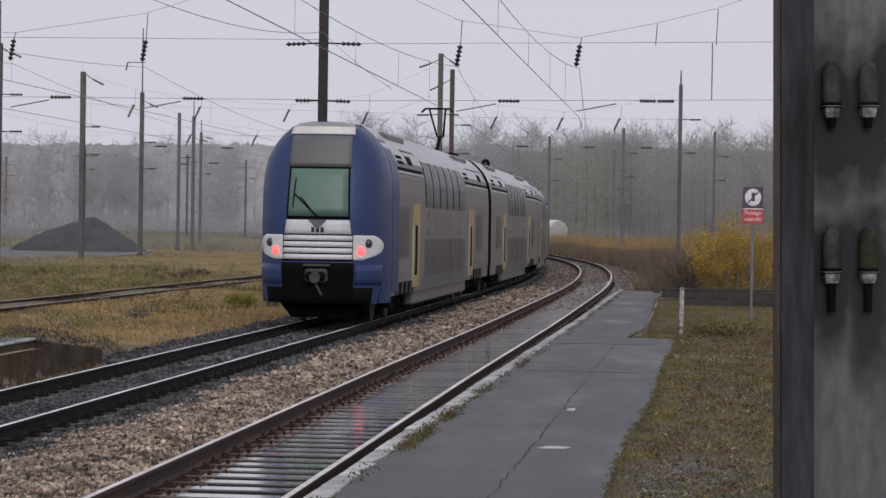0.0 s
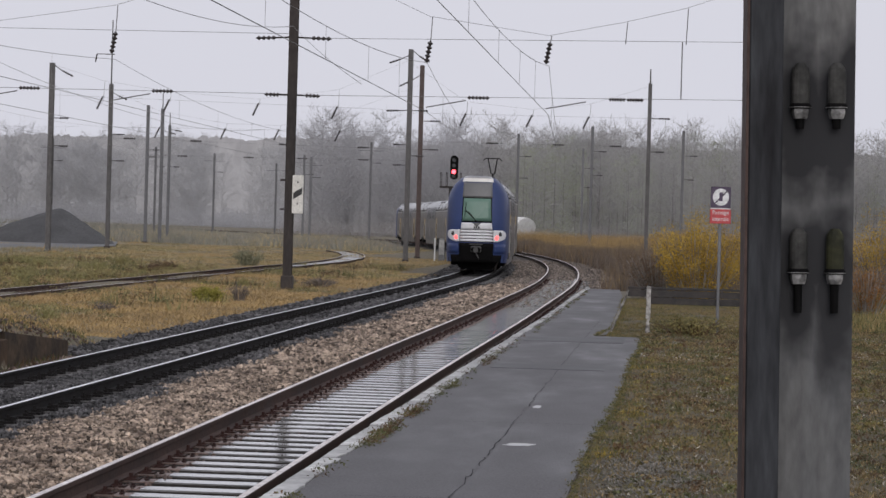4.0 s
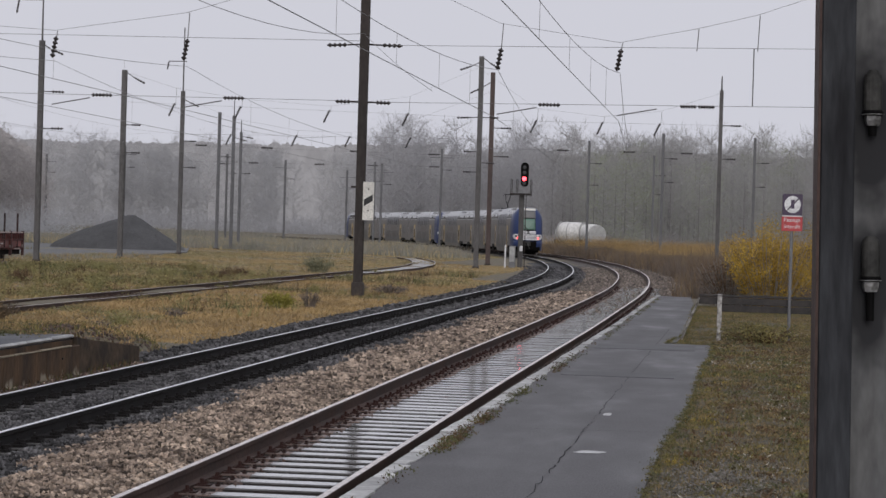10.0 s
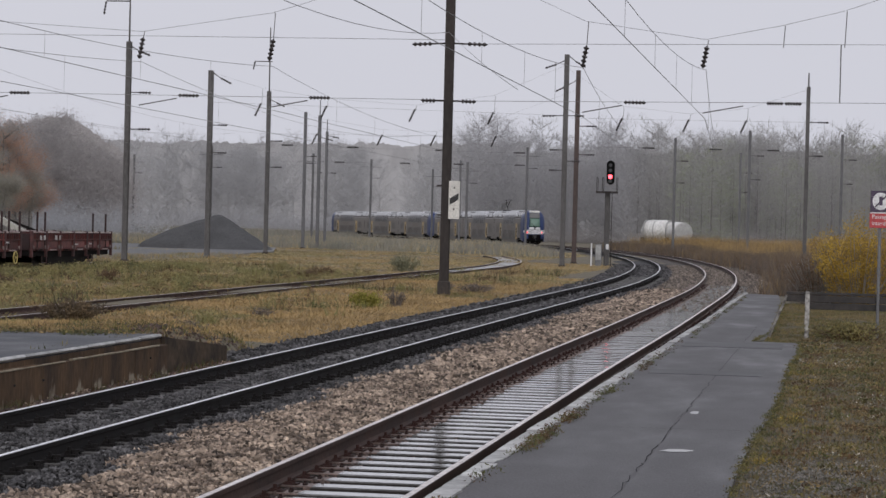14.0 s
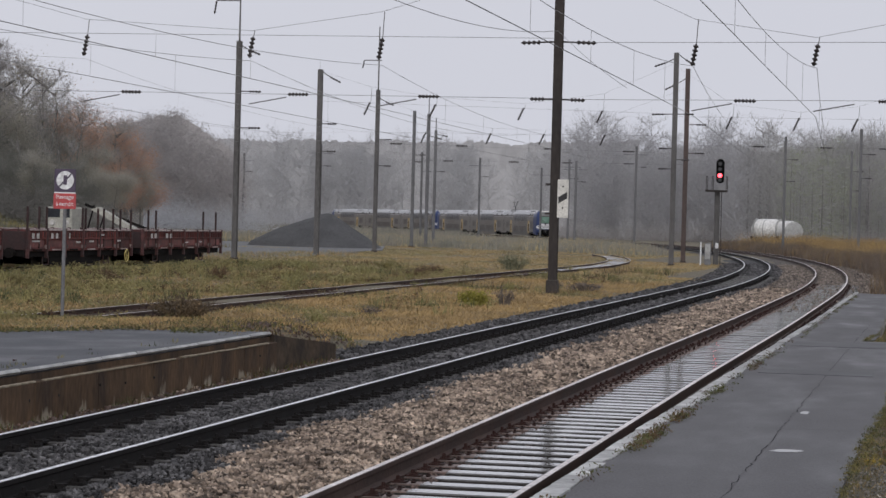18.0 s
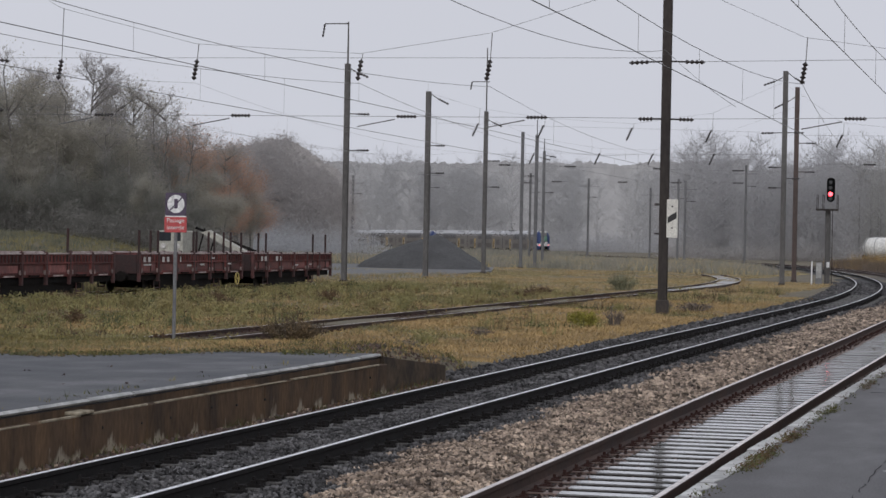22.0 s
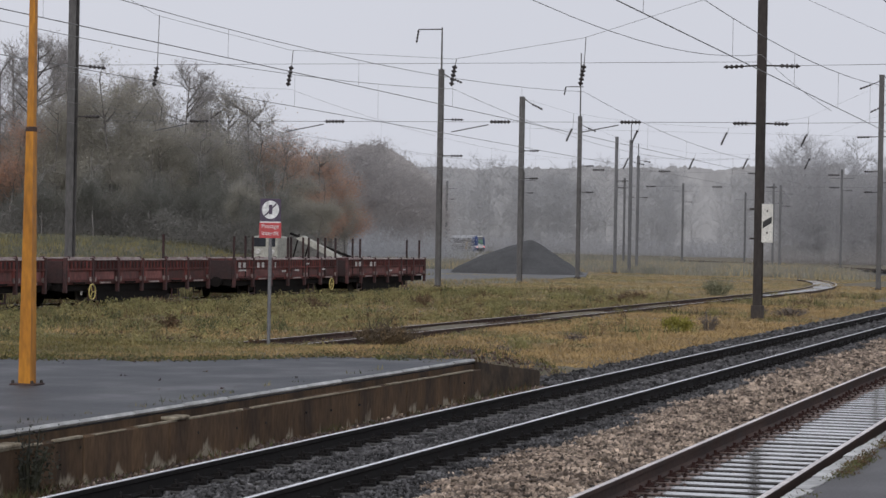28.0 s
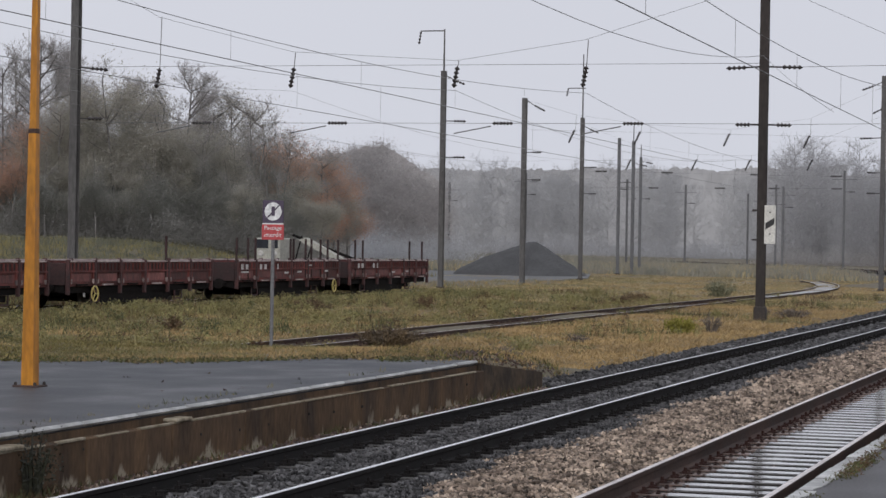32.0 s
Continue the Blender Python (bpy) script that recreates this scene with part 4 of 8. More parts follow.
def car(cab, label):
    t = thing("train_car", (0, 0, 0), label, "train", "cars of the departing train")
    y0 = Y_CAB if cab else -Y_END
    prof = [(w, z) for z, w in HALF] + [(-w, z) for z, w in HALF[-2::-1]]
    a = Acc()
    n = len(prof)
    for y in (y0, Y_END):
        a.v += [(x, y, z) for x, z in prof]
    for k in range(n - 1):
        hi = min(prof[k][1], prof[k + 1][1]) >= 3.64
        a.f.append((k, k + n, k + n + 1, k + 1))
        a.m.append(1 if hi else 0)
    a.f += [tuple(range(n)), tuple(range(2 * n - 1, n - 1, -1)), (0, n - 1, 2 * n - 1, n)]
    a.m += [2, 2, 2]
    part("body", fix(a.mesh("body", [M_silver, M_roof, M_black], False)), None, t)
    a = Acc()
    a.box(-1.28, 1.28, -6.6, 6.9, 0.28, 0.66, 0, 0.05)
    part("skirt", a, M_silver, t)
    for y in (-9.2, 9.4):
        bogie(y, t)
    # upper deck panes, lower deck panes, end panes
    for k in range(6):
        side_patch("upper_window", -5.1 + 1.72 * k, -3.55 + 1.72 * k, 2.66, 3.78, M_pane, t, 0.012, steps=6)
        side_patch("window_bar", -5.16 + 1.72 * k, -5.1 + 1.72 * k, 2.66, 3.8, M_black, t, 0.016, steps=6)
    for k in range(5):
        side_patch("lower_window", -5.2 + 2.1 * k, -3.16 + 2.1 * k, 0.98, 1.86, M_pane_l, t, 0.012, steps=2)
    side_patch("band", -5.6, 5.6, 0.68, 0.98, M_silver_d, t, 0.008, steps=1)
    side_patch("end_window", 9.0, 11.2, 1.5, 2.55, M_pane_l, t, 0.012, steps=2)
    side_patch("side_panel", -3.1, 1.5, 1.98, 2.54, M_silver_p, t, 0.008, steps=2)
    for y in (-4.6, 3.4):
        for z in (1.98, 2.4):
            side_patch("side_vent", y, y + 0.42, z, z + 0.13, M_pane, t, 0.012, steps=1)
    if not cab:
        side_patch("end_window", -11.2, -9.0, 1.5, 2.55, M_pane_l, t, 0.012, steps=2)
    else:
        side_patch("cab_side_window", -10.7, -8.6, 1.45, 2.6, M_pane_l, t, 0.012, steps=2)
    for y in (-7.1, 7.3):
        side_patch("door", y - 0.66, y + 0.66, 0.74, 2.72, M_door, t, 0.014, steps=3)
        side_patch("door_window", y - 0.3, y + 0.1, 1.02, 2.2, M_black, t, 0.024, steps=2)
        side_patch("door_edge", y - 0.76, y - 0.66, 0.9, 2.3, M_ledge, t, 0.02, steps=2)
    for y in (-9.2, 9.4):
        # black patch stands in for the shaded cut-out above the bogie
        side_patch("bogie_opening", y - 1.75, y + 1.75, 0.625, 0.9, M_black, t, 0.008, steps=1)
        for k in range(4):
            side_patch("bogie_bracket", y - 1.4 + 0.85 * k, y - 1.26 + 0.85 * k, 0.64, 0.88, M_silver_d, t, 0.014, steps=1)
    # roof gear
    for sd in (-1, 1):
        for ya, yb, hh in ((-9.8, -6.3, 0.2), (6.2, 9.9, 0.2)):
            a = Acc()
            a.box(sd * 0.62 - 0.35, sd * 0.62 + 0.35, ya, yb, 3.9, 4.22 + hh * 0.5, 0, 0.06)
            part("roof_unit", a, M_greyp, t)
    a = Acc()
    a.box(-0.35, 0.35, -5.8, 5.9, 4.33, 4.44, 0, 0.04)
    part("roof_walkway", a, M_roof, t)
    for sd in (-1, 1):
        for ya, yb in ((y0 + 1.2, -5.6), (5.7, Y_END - 0.3)):
            a = Acc()
            a.box(sd * 1.33 - 0.05, sd * 1.33 + 0.05, ya, yb, 3.36, 3.43, 0, 0.02)
            part("ledge", a, M_ledge, t)
            a = Acc()
            a.box(sd * 1.24 - 0.06, sd * 1.24 + 0.06, ya, yb, 3.44, 3.54)
            part("gutter", a, M_black, t)
    for ya, yb in ((y0 + 1.2, -5.6), (5.7, Y_END - 0.3)):
        side_patch("gutter_line", ya, yb, 3.45, 3.52, M_black, t, 0.02, steps=1)
        side_patch("roof_hatch", yb - 2.6, yb - 1.7, 3.62, 3.82, M_black, t, 0.016, steps=3)
        side_patch("roof_rib", ya + 1.9, yb - 0.5, 3.93, 3.97, M_greyp, t, 0.02, steps=1)
        for k in range(4):
            for z in (3.6, 3.72):
                side_patch("roof_vent", ya + 0.3 + 0.3 * k, ya + 0.46 + 0.3 * k, z, z + 0.07, M_black, t, 0.016, steps=1)
    for e in ((1,) if cab else (-1, 1)):
        a = Acc()
        a.box(-0.8, 0.8, e * 13.35 - 0.22, e * 13.35 + 0.22, 0.9, 3.4, 0, 0.08)
        part("gangway", a, M_black, t)
    if not cab:
        return t
    # cab
    v, f = [], []
    nz_, nx_ = 40, 40
    for j in range(nz_ + 1):
        z = 0.5 + (4.405 - 0.5) * j / nz_
        w = half_width(max(z, 0.62))
        for i in range(nx_ + 1):
            u = math.sin((i / nx_ * 2 - 1) * math.pi / 2)
            x = w * math.copysign(abs(u) ** 0.72, u)
            v.append((x, nose_y(x, z), z))
    for j in range(nz_):
        for i in range(nx_):
            q_ = j * (nx_ + 1) + i
            f.append((q_, q_ + 1, q_ + nx_ + 2, q_ + nx_ + 1))
    a = Acc()
    a.add(v, f)
    part("nose", fix(a.mesh("nose", M_blue, True)), None, t, "rounded blue cab front")
    nose_patch("roof_cap", (-0.7, 0.7, 4.13, -0.67, 0.67, 4.3), 12, 5, M_cream, t, 0.016, "cream roof cap")
    nose_patch("roof_front", (-0.67, 0.67, 4.3, -0.6, 0.6, 4.395), 12, 6, M_roof, t, 0.012)
    side_patch("blue_side", Y_CAB - 0.02, Y_CAB + 1.15, 0.7, 4.1, M_blue, t, 0.01, steps=14)
    nose_patch("upper_panel", (-0.675, 0.675, 3.42, -0.65, 0.65, 4.1), 16, 6, M_greyp, t, 0.02)
    nose_patch("windscreen_frame", (-0.69, 0.69, 2.3, -0.655, 0.655, 3.43), 8, 6, M_black, t, 0.012)
    nose_patch("windscreen", (-0.65, 0.65, 2.36, -0.615, 0.615, 3.38), 8, 6, M_screen, t, 0.026, "green-tinted windscreen")
    nose_patch("white_panel", (-0.72, 0.72, 1.98, -0.68, 0.68, 2.28), 8, 3, M_white, t, 0.022)
    for k in range(4):
        nose_patch("grille_slat", (-0.74, 0.74, 1.44 + 0.135 * k, -0.74, 0.74, 1.545 + 0.135 * k), 8, 1, M_white, t, 0.03 - 0.004 * k)
    nose_patch("grille_back", (-0.765, 0.765, 1.4, -0.765, 0.765, 1.98), 8, 3, M_black, t, 0.006)
    for sd in (-1, 1):
        pod = nose_pod("lamp_pod", sd, 0.76, 1.33, 1.43, 1.96, M_white, t, 0.03)
        for dx, z, r, m in ((0.9, 1.62, 0.1, M_lampr), (1.05, 1.79, 0.1, M_lampd)):
            y = nose_y(sd * dx, z) - 0.02
            a = Acc()
            a.lathe((sd * dx, y + 0.06, z), (sd * dx, y - 0.045, z), [r, r, r * 0.95, r * 0.6], 16)
            part("tail_lamp" if m is M_lampr else "head_lamp", a, m, pod, "lit red tail lamp" if m is M_lampr else "dark round head lamp", True)
        nose_patch("lower_panel", (min(sd * 0.8, sd * 1.3), max(sd * 0.8, sd * 1.3), 0.9, min(sd * 0.8, sd * 1.32), max(sd * 0.8, sd * 1.32), 1.33), 5, 3, M_blue, t, 0.03)
    # number and V mark drawn as plain bars
    for k in range(3):
        nose_patch("number_bar", (-0.13 + 0.1 * k, -0.06 + 0.1 * k, 2.02, -0.13 + 0.1 * k, -0.06 + 0.1 * k, 2.12), 1, 1, M_bars, t, 0.03, thick=0.01)
    a = Acc()
    yv = nose_y(0, 2.2) - 0.05
    a.add([(-0.2, yv, 2.28), (0.2, yv, 2.28), (0, yv, 2.08)], [(0, 2, 1)])
    part("chevron", a, M_greyp, t)
    a = Acc()
    a.tube((0.05, nose_y(0, 2.3) - 0.06, 2.3), (-0.5, nose_y(-0.5, 2.85) - 0.06, 2.82), 0.022, 0.018, 6)
    a.tube((0.0, nose_y(0, 2.3) - 0.06, 2.32), (-0.38, nose_y(-0.4, 2.7) - 0.06, 2.78), 0.014, 0.014, 6)
    a.tube((-0.55, nose_y(-0.5, 2.6) - 0.05, 2.55), (-0.5, nose_y(-0.5, 3.2) - 0.05, 3.18), 0.014, 0.014, 6)
    part("wiper", a, M_black, t)
    # coupler and plough
    nose_patch("under_skirt", (-1.24, 1.24, 0.5, -1.3, 1.3, 0.84), 16, 3, M_black, t, 0.012)
    yf = nose_y(0, 1.2)
    # proud black panel painted in place of the shaded coupler cavity
    nose_patch("coupler_recess", (-0.76, 0.76, 0.52, -0.78, 0.78, 1.37), 8, 5, M_black, t, 0.02)
    a = Acc()
    a.box(-0.24, 0.24, yf - 0.16, yf + 0.1, 0.95, 1.24, 0, 0.05)
    a.tube((0, yf - 0.1, 1.05), (0, yf - 0.3, 1.05), 0.1, 0.12, 10)
    a.tube((0.02, yf - 0.2, 0.9), (0.14, yf - 0.22, 0.68), 0.025, 0.025, 6)
    part("coupler", a, M_coup, t, "dark steel coupler")
    for x in (-0.13, 0.12):
        a = Acc()
        a.lathe((x, yf - 0.15, 1.08), (x, yf - 0.2, 1.08), [0.1, 0.1, 0.07, 0.03], 12)
        part("coupler_face", a, M_black, t)
    a = Acc()
    a.box(-0.3, 0.3, yf - 0.1, yf + 0.1, 1.28, 1.34, 0, 0.02)
    part("coupler_shelf", a, M_coup, t)
    a = Acc()
    a.prism([(-0.7, 0.16), (0.7, 0.16), (1.0, 0.54), (-1.0, 0.54)], yf + 0.95, yf + 1.15, "y")
    part("plough", fix(a.mesh("plough", M_black)), None, t)
    return t


M_coup = mat("dark_coupler_steel", (0.06, 0.058, 0.056), (0.026, 0.025, 0.024), 3, 15, 0.6, 0.1, 0.2)


def pantograph(t):
    a = Acc()
    a.box(-0.6, 0.6, 9.9, 11.4, 4.36, 4.5, 0, 0.03)
    a.tube((0, 10.0, 4.4), (0, 11.3, 5.05), 0.06, 0.05, 6)
    for sx in (-0.25, 0.25):
        a.tube((sx * 0.4, 11.3, 5.05), (sx, 10.4, 5.85), 0.035, 0.03, 6)
    for yy in (10.28, 10.52):
        a.tube((-0.38, yy, 5.88), (0.38, yy, 5.88), 0.026, 0.026, 6)
        for sx in (-1, 1):
            a.tube((sx * 0.38, yy, 5.88), (sx * 0.5, yy, 5.76), 0.022, 0.022, 6)
    part("pantograph", a, M_black, t, "raised dark pantograph")


CAR_LEN = 27.1
tail_car = car(True, "silver and blue double-deck end car with lit red tail lamps")
mid_car = car(False, "silver double-deck middle car with dark windows")
front_car = copy_thing(tail_car, Matrix())
tail_car_2 = copy_thing(tail_car, Matrix())
mid_car_2 = copy_thing(mid_car, Matrix())
front_car_2 = copy_thing(tail_car, Matrix())
for ob in (front_car, tail_car_2, front_car_2):
    tagged(ob, "silver and blue double-deck end car of the coupled train")
CARS = [(tail_car, 0), (mid_car, 0), (front_car, 180), (tail_car_2, 0), (mid_car_2, 0), (front_car_2, 180)]
pantograph(tail_car)

# ---- canopy column beside the camera ----
M_col = mat("weathered_column_paint", (0.158, 0.155, 0.15), (0.088, 0.09, 0.093), 3.6, 34, 0.6, 0.1, 0.35, 0.003, squash=(1, 1, 0.3), spec=0.25)
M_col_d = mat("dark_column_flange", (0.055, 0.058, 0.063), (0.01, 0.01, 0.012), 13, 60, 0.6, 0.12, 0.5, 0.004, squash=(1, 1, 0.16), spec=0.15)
M_galv_n = mat("bare_nut_metal", (0.4, 0.39, 0.38), (0.1, 0.1, 0.095), 30, 90, 0.35, 0.1, 0.3, metal=0.3)
M_clampm = mat("grimy_clamp", (0.08, 0.078, 0.073), (0.03, 0.03, 0.028), 14, 60, 0.7, 0.1, 0.6, 0.003, spec=0.15)
M_clampg = mat("mossy_clamp", (0.05, 0.05, 0.025), (0.02, 0.021, 0.014), 14, 60, 0.7, 0.1, 0.6, 0.003, spec=0.15)
col = thing("canopy_column", pose(0.295, 7.0, PLAT1, 0, -0.94, 0), "weathered grey steel column with dark flange and bolted clamps", "column")
a = Acc()
a.box(0.0, 0.098, -0.03, 0.3, -0.02, 4.3, 0, 0.004)
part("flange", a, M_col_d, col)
a = Acc()
a.box(-0.008, 0.0, -0.034, 0.31, -0.02, 4.3)
part("flange_edge", a, M_rail, col, "rust-brown flange edge")
a = Acc()
a.box(0.098, 0.313, 0.06, 0.28, -0.02, 4.3, 0, 0.003)
part("web", a, M_col, col)
a = Acc()
a.box(-0.1, 0.42, -0.15, 0.42, -0.03, 0.02, 0, 0.006)
part("base_plate", a, M_steel, col)
for cx, cz, tail in ((0.152, 2.19, 0.03), (0.258, 2.19, 0.03), (0.152, 1.705, 0.085), (0.258, 1.705, 0.085)):
    cl = Acc()
    cl.lathe((cx, 0.035, cz + 0.078), (cx, 0.035, cz - 0.045), [0.012, 0.024, 0.0265, 0.0265, 0.027, 0.0265, 0.027, 0.0262, 0.0255], 16)
    mossy = cx > 0.2 and cz < 2
    b = part("clamp", cl, M_clampg if mossy else M_clampm, col, "mossy green clamp with a bolt" if mossy else "grimy grey clamp with a bolt")
    a = Acc()
    a.lathe((cx, 0.035, cz - 0.04), (cx, 0.035, cz - 0.056), [0.027, 0.031, 0.031, 0.027], 14)
    part("ring", a, M_black, b)
    a = Acc()
    a.lathe((cx, 0.035, cz - 0.05), (cx, 0.035, cz - 0.054), [0.027, 0.033, 0.033, 0.027], 16)
    part("washer", a, M_galv_n, b)
    a = Acc()
    a.lathe((cx, 0.035, cz - 0.055), (cx, 0.035, cz - 0.085), [0.025, 0.025, 0.02], 6)
    part("nut", a, M_galv_n, b, "bare metal nut")
    a = Acc()
    a.tube((cx, 0.035, cz - 0.085), (cx, 0.035, cz - 0.085 - tail), 0.013, 0.012, 10)
    part("bolt", a, M_black, b)


def soot(m, spots):
    """Soft soot runs below the clamps, ragged by noise."""
    n, l = m.node_tree.nodes, m.node_tree.links
    b = n["Principled BSDF"]
    old = b.inputs["Base Color"].links[0].from_socket
    co = n.new("ShaderNodeTexCoord")
    nz = n.new("ShaderNodeTexNoise")
    nz.inputs["Scale"].default_value = 14
    l.new(co.outputs["Object"], nz.inputs["Vector"])
    prev = None
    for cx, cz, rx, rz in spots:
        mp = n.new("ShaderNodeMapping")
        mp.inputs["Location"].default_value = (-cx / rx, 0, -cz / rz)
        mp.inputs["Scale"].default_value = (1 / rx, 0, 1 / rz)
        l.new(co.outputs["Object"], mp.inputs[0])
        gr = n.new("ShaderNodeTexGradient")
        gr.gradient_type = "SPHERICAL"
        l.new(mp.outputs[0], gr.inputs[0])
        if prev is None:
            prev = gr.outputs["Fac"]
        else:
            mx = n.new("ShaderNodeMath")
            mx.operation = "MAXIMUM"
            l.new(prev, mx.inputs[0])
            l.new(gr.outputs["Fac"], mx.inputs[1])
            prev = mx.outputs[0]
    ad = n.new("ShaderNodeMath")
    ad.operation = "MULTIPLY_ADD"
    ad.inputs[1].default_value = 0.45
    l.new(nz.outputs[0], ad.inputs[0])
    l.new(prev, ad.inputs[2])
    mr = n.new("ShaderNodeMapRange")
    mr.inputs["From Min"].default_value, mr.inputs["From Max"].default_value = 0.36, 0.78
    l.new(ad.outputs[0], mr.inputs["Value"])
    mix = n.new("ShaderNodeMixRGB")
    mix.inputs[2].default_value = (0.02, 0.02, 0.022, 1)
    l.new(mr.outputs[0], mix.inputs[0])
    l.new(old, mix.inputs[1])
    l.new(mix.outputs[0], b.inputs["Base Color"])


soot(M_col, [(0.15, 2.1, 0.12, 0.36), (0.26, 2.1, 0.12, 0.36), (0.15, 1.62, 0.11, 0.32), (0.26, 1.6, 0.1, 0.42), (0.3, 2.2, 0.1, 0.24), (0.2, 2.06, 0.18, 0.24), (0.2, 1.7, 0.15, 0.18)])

# ---- warning signs ----
M_plum = mat("dark_plum_enamel", (0.05, 0.027, 0.066), (0.04, 0.022, 0.054), 2, 20, 0.4, 0.05, 0.03)
M_red = mat("red_sign_enamel", (0.5, 0.045, 0.05), (0.42, 0.04, 0.045), 2, 20, 0.4, 0.05, 0.03)
M_signw = mat("white_sign_face", (0.75, 0.75, 0.75), (0.66, 0.66, 0.66), 2, 20, 0.4, 0.05, 0.03)
M_galv = mat("galvanised_post", (0.2, 0.2, 0.205), (0.14, 0.14, 0.145), 2, 20, 0.6, 0.1, 0.1, metal=0.2)


def warning_sign(x, y, z, top, label, turn=0.0, size=1.0):
    t = thing("warning_sign", pose(x, y, z, 0, 0, turn) @ Matrix.Scale(size, 4), label, "sign", "no-passage signs")
    h = (top - z) / size
    a = Acc()
    a.tube((0, 0.03, -0.3), (0, 0.03, h - 0.03), 0.032, 0.032, 10)
    part("post", a, M_galv, t)
    a = Acc()
    a.box(-0.19, 0.19, -0.02, 0.0, h - 0.41, h, 0, 0.004)
    part("upper_board", a, M_plum, t)
    a = Acc()
    a.box(-0.2, 0.2, -0.02, 0.0, h - 0.71, h - 0.435, 0, 0.004)
    part("lower_board", a, M_red, t)
    a = Acc()
    a.box(-0.19, 0.19, -0.018, -0.002, h - 0.434, h - 0.412)
    part("strip", a, M_signw, t)
    a = Acc()
    n = 28
    a.add([(0.155 * math.cos(2 * math.pi * k / n), -0.024, h - 0.2 + 0.165 * math.sin(2 * math.pi * k / n)) for k in range(n)], [tuple(range(n))])
    part("disc", a, M_signw, t)
    a = Acc()
    a.box(-0.03, 0.034, -0.029, -0.026, h - 0.28, h - 0.11, 0)
    part("symbol", a, M_plum, t)
    a = Acc()
    a.add([(-0.113, -0.032, h - 0.305), (-0.095, -0.032, h - 0.322), (0.118, -0.032, h - 0.096), (0.1, -0.032, h - 0.079)], [(0, 1, 2, 3)])
    part("slash", a, M_plum, t)
    for word, dz in (("Passage", -0.53), ("interdit", -0.655)):
        cu = bpy.data.curves.new("lettering", "FONT")
        cu.body, cu.size, cu.align_x = word, 0.105, "CENTER"
        cu.extrude = 0.001
        cu.materials.append(M_signw)
        ob = new("lettering", cu)
        ob.parent = t
        ob.matrix_basis = pose(0, -0.024, h + dz, 90, 0, 0)
    a = Acc()
    a.box(-0.06, 0.06, 0.0, 0.07, h - 0.62, h - 0.58)
    part("bracket", a, M_galv, t)
    return t


warning_sign(1.107, 41.4, float(gz(1.1, 41.4)), 2.942, "plum and red no-passage sign on a post beside the bush", 2, 0.9)
warning_sign(-15.1, 40.2, float(gz(-15.1, 40.2)), 2.91, "plum and red no-passage sign on a post in the grass", 14)

# ---- low timber barrier at the platform end ----
M_tar = mat("tarred_timber", (0.05, 0.042, 0.038), (0.008, 0.007, 0.007), 5, 24, 0.7, 0.1, 0.4, 0.004)
M_peel = mat("peeling_white_timber", (0.55, 0.53, 0.5), (0.06, 0.05, 0.045), 9, 30, 0.7, 0.1, 0.4, 0.004)
g0 = float(gz(0, 41.5))
bar = thing("timber_barrier", (0, 41.5, g0), "low tarred timber barrier with a white post", "fence")
for k, (z0, z1) in enumerate(((1.121, 1.166), (0.996, 1.112), (0.87, 0.987))):
    a = Acc()
    a.box(-0.45 if k < 2 else -0.05, 3.0, -0.03, 0.03, z0 - g0, z1 - g0, 0, 0.006)
    part("plank", a, M_tar, bar)
for x, m, w in ((-0.09, M_peel, 0.04), (1.57, M_tar, 0.045), (2.9, M_tar, 0.045)):
    a = Acc()
    a.box(x - w, x + w, -0.09, -0.03, -0.3, 1.175 - g0, 0, 0.008)
    part("post", a, m, bar)
a = Acc()
a.tube((-0.44, -0.02, 1.1 - g0), (-0.74, 0.2, 0.02), 0.02, 0.022, 8)
part("slanting_rail", a, M_peel, bar, "broken slanting white rail")

# ---- orange lamp mast on the far platform ----
M_orange = mat("orange_lamp_paint", (0.52, 0.215, 0.014), (0.4, 0.155, 0.012), 2.5, 20, 0.45, 0.1, 0.15, 0.003, squash=(1, 1, 0.3))
lamp = thing("lamp_mast", (-12.16, 24.6, PLAT2), "orange painted steel lamp mast on the far platform", "lamp post")
a = Acc()
for z0, w0, z1, w1 in ((0.0, 0.075, 2.9, 0.046), (2.9, 0.04, 6.6, 0.028)):
    v = []
    for z, w in ((z0, w0), (z1, w1)):
        v += [(-w, -w, z), (w, -w, z), (w, w, z), (-w, w, z)]
    a.add(v, [(3, 2, 1, 0), (4, 5, 6, 7), (0, 1, 5, 4), (1, 2, 6, 5), (2, 3, 7, 6), (3, 0, 4, 7)])
part("shaft", a, M_orange, lamp)
a = Acc()
a.box(-0.05, 0.05, -0.05, 0.05, 2.88, 2.94, 0, 0.008)
part("collar", a, M_rail, lamp, "rusty collar")
a = Acc()
a.box(-0.15, 0.15, -0.15, 0.15, -0.01, 0.018, 0, 0.006)
part("base_plate", a, M_rail, lamp)
for sx in (-0.12, 0.12):
    for sy in (-0.12, 0.12):
        a = Acc()
        a.lathe((sx, sy, 0.02), (sx, sy, 0.055), [0.02, 0.02, 0.015], 6)
        part("bolt", a, M_steel, lamp)
a = Acc()
a.tube((0, 0, 6.55), (0.9, 0, 6.9), 0.03, 0.03, 8)
part("arm", a, M_orange, lamp)
a = Acc()
a.box(0.75, 1.4, -0.12, 0.12, 6.84, 6.98, 0, 0.03)
part("lamp_head", a, M_galv, lamp)

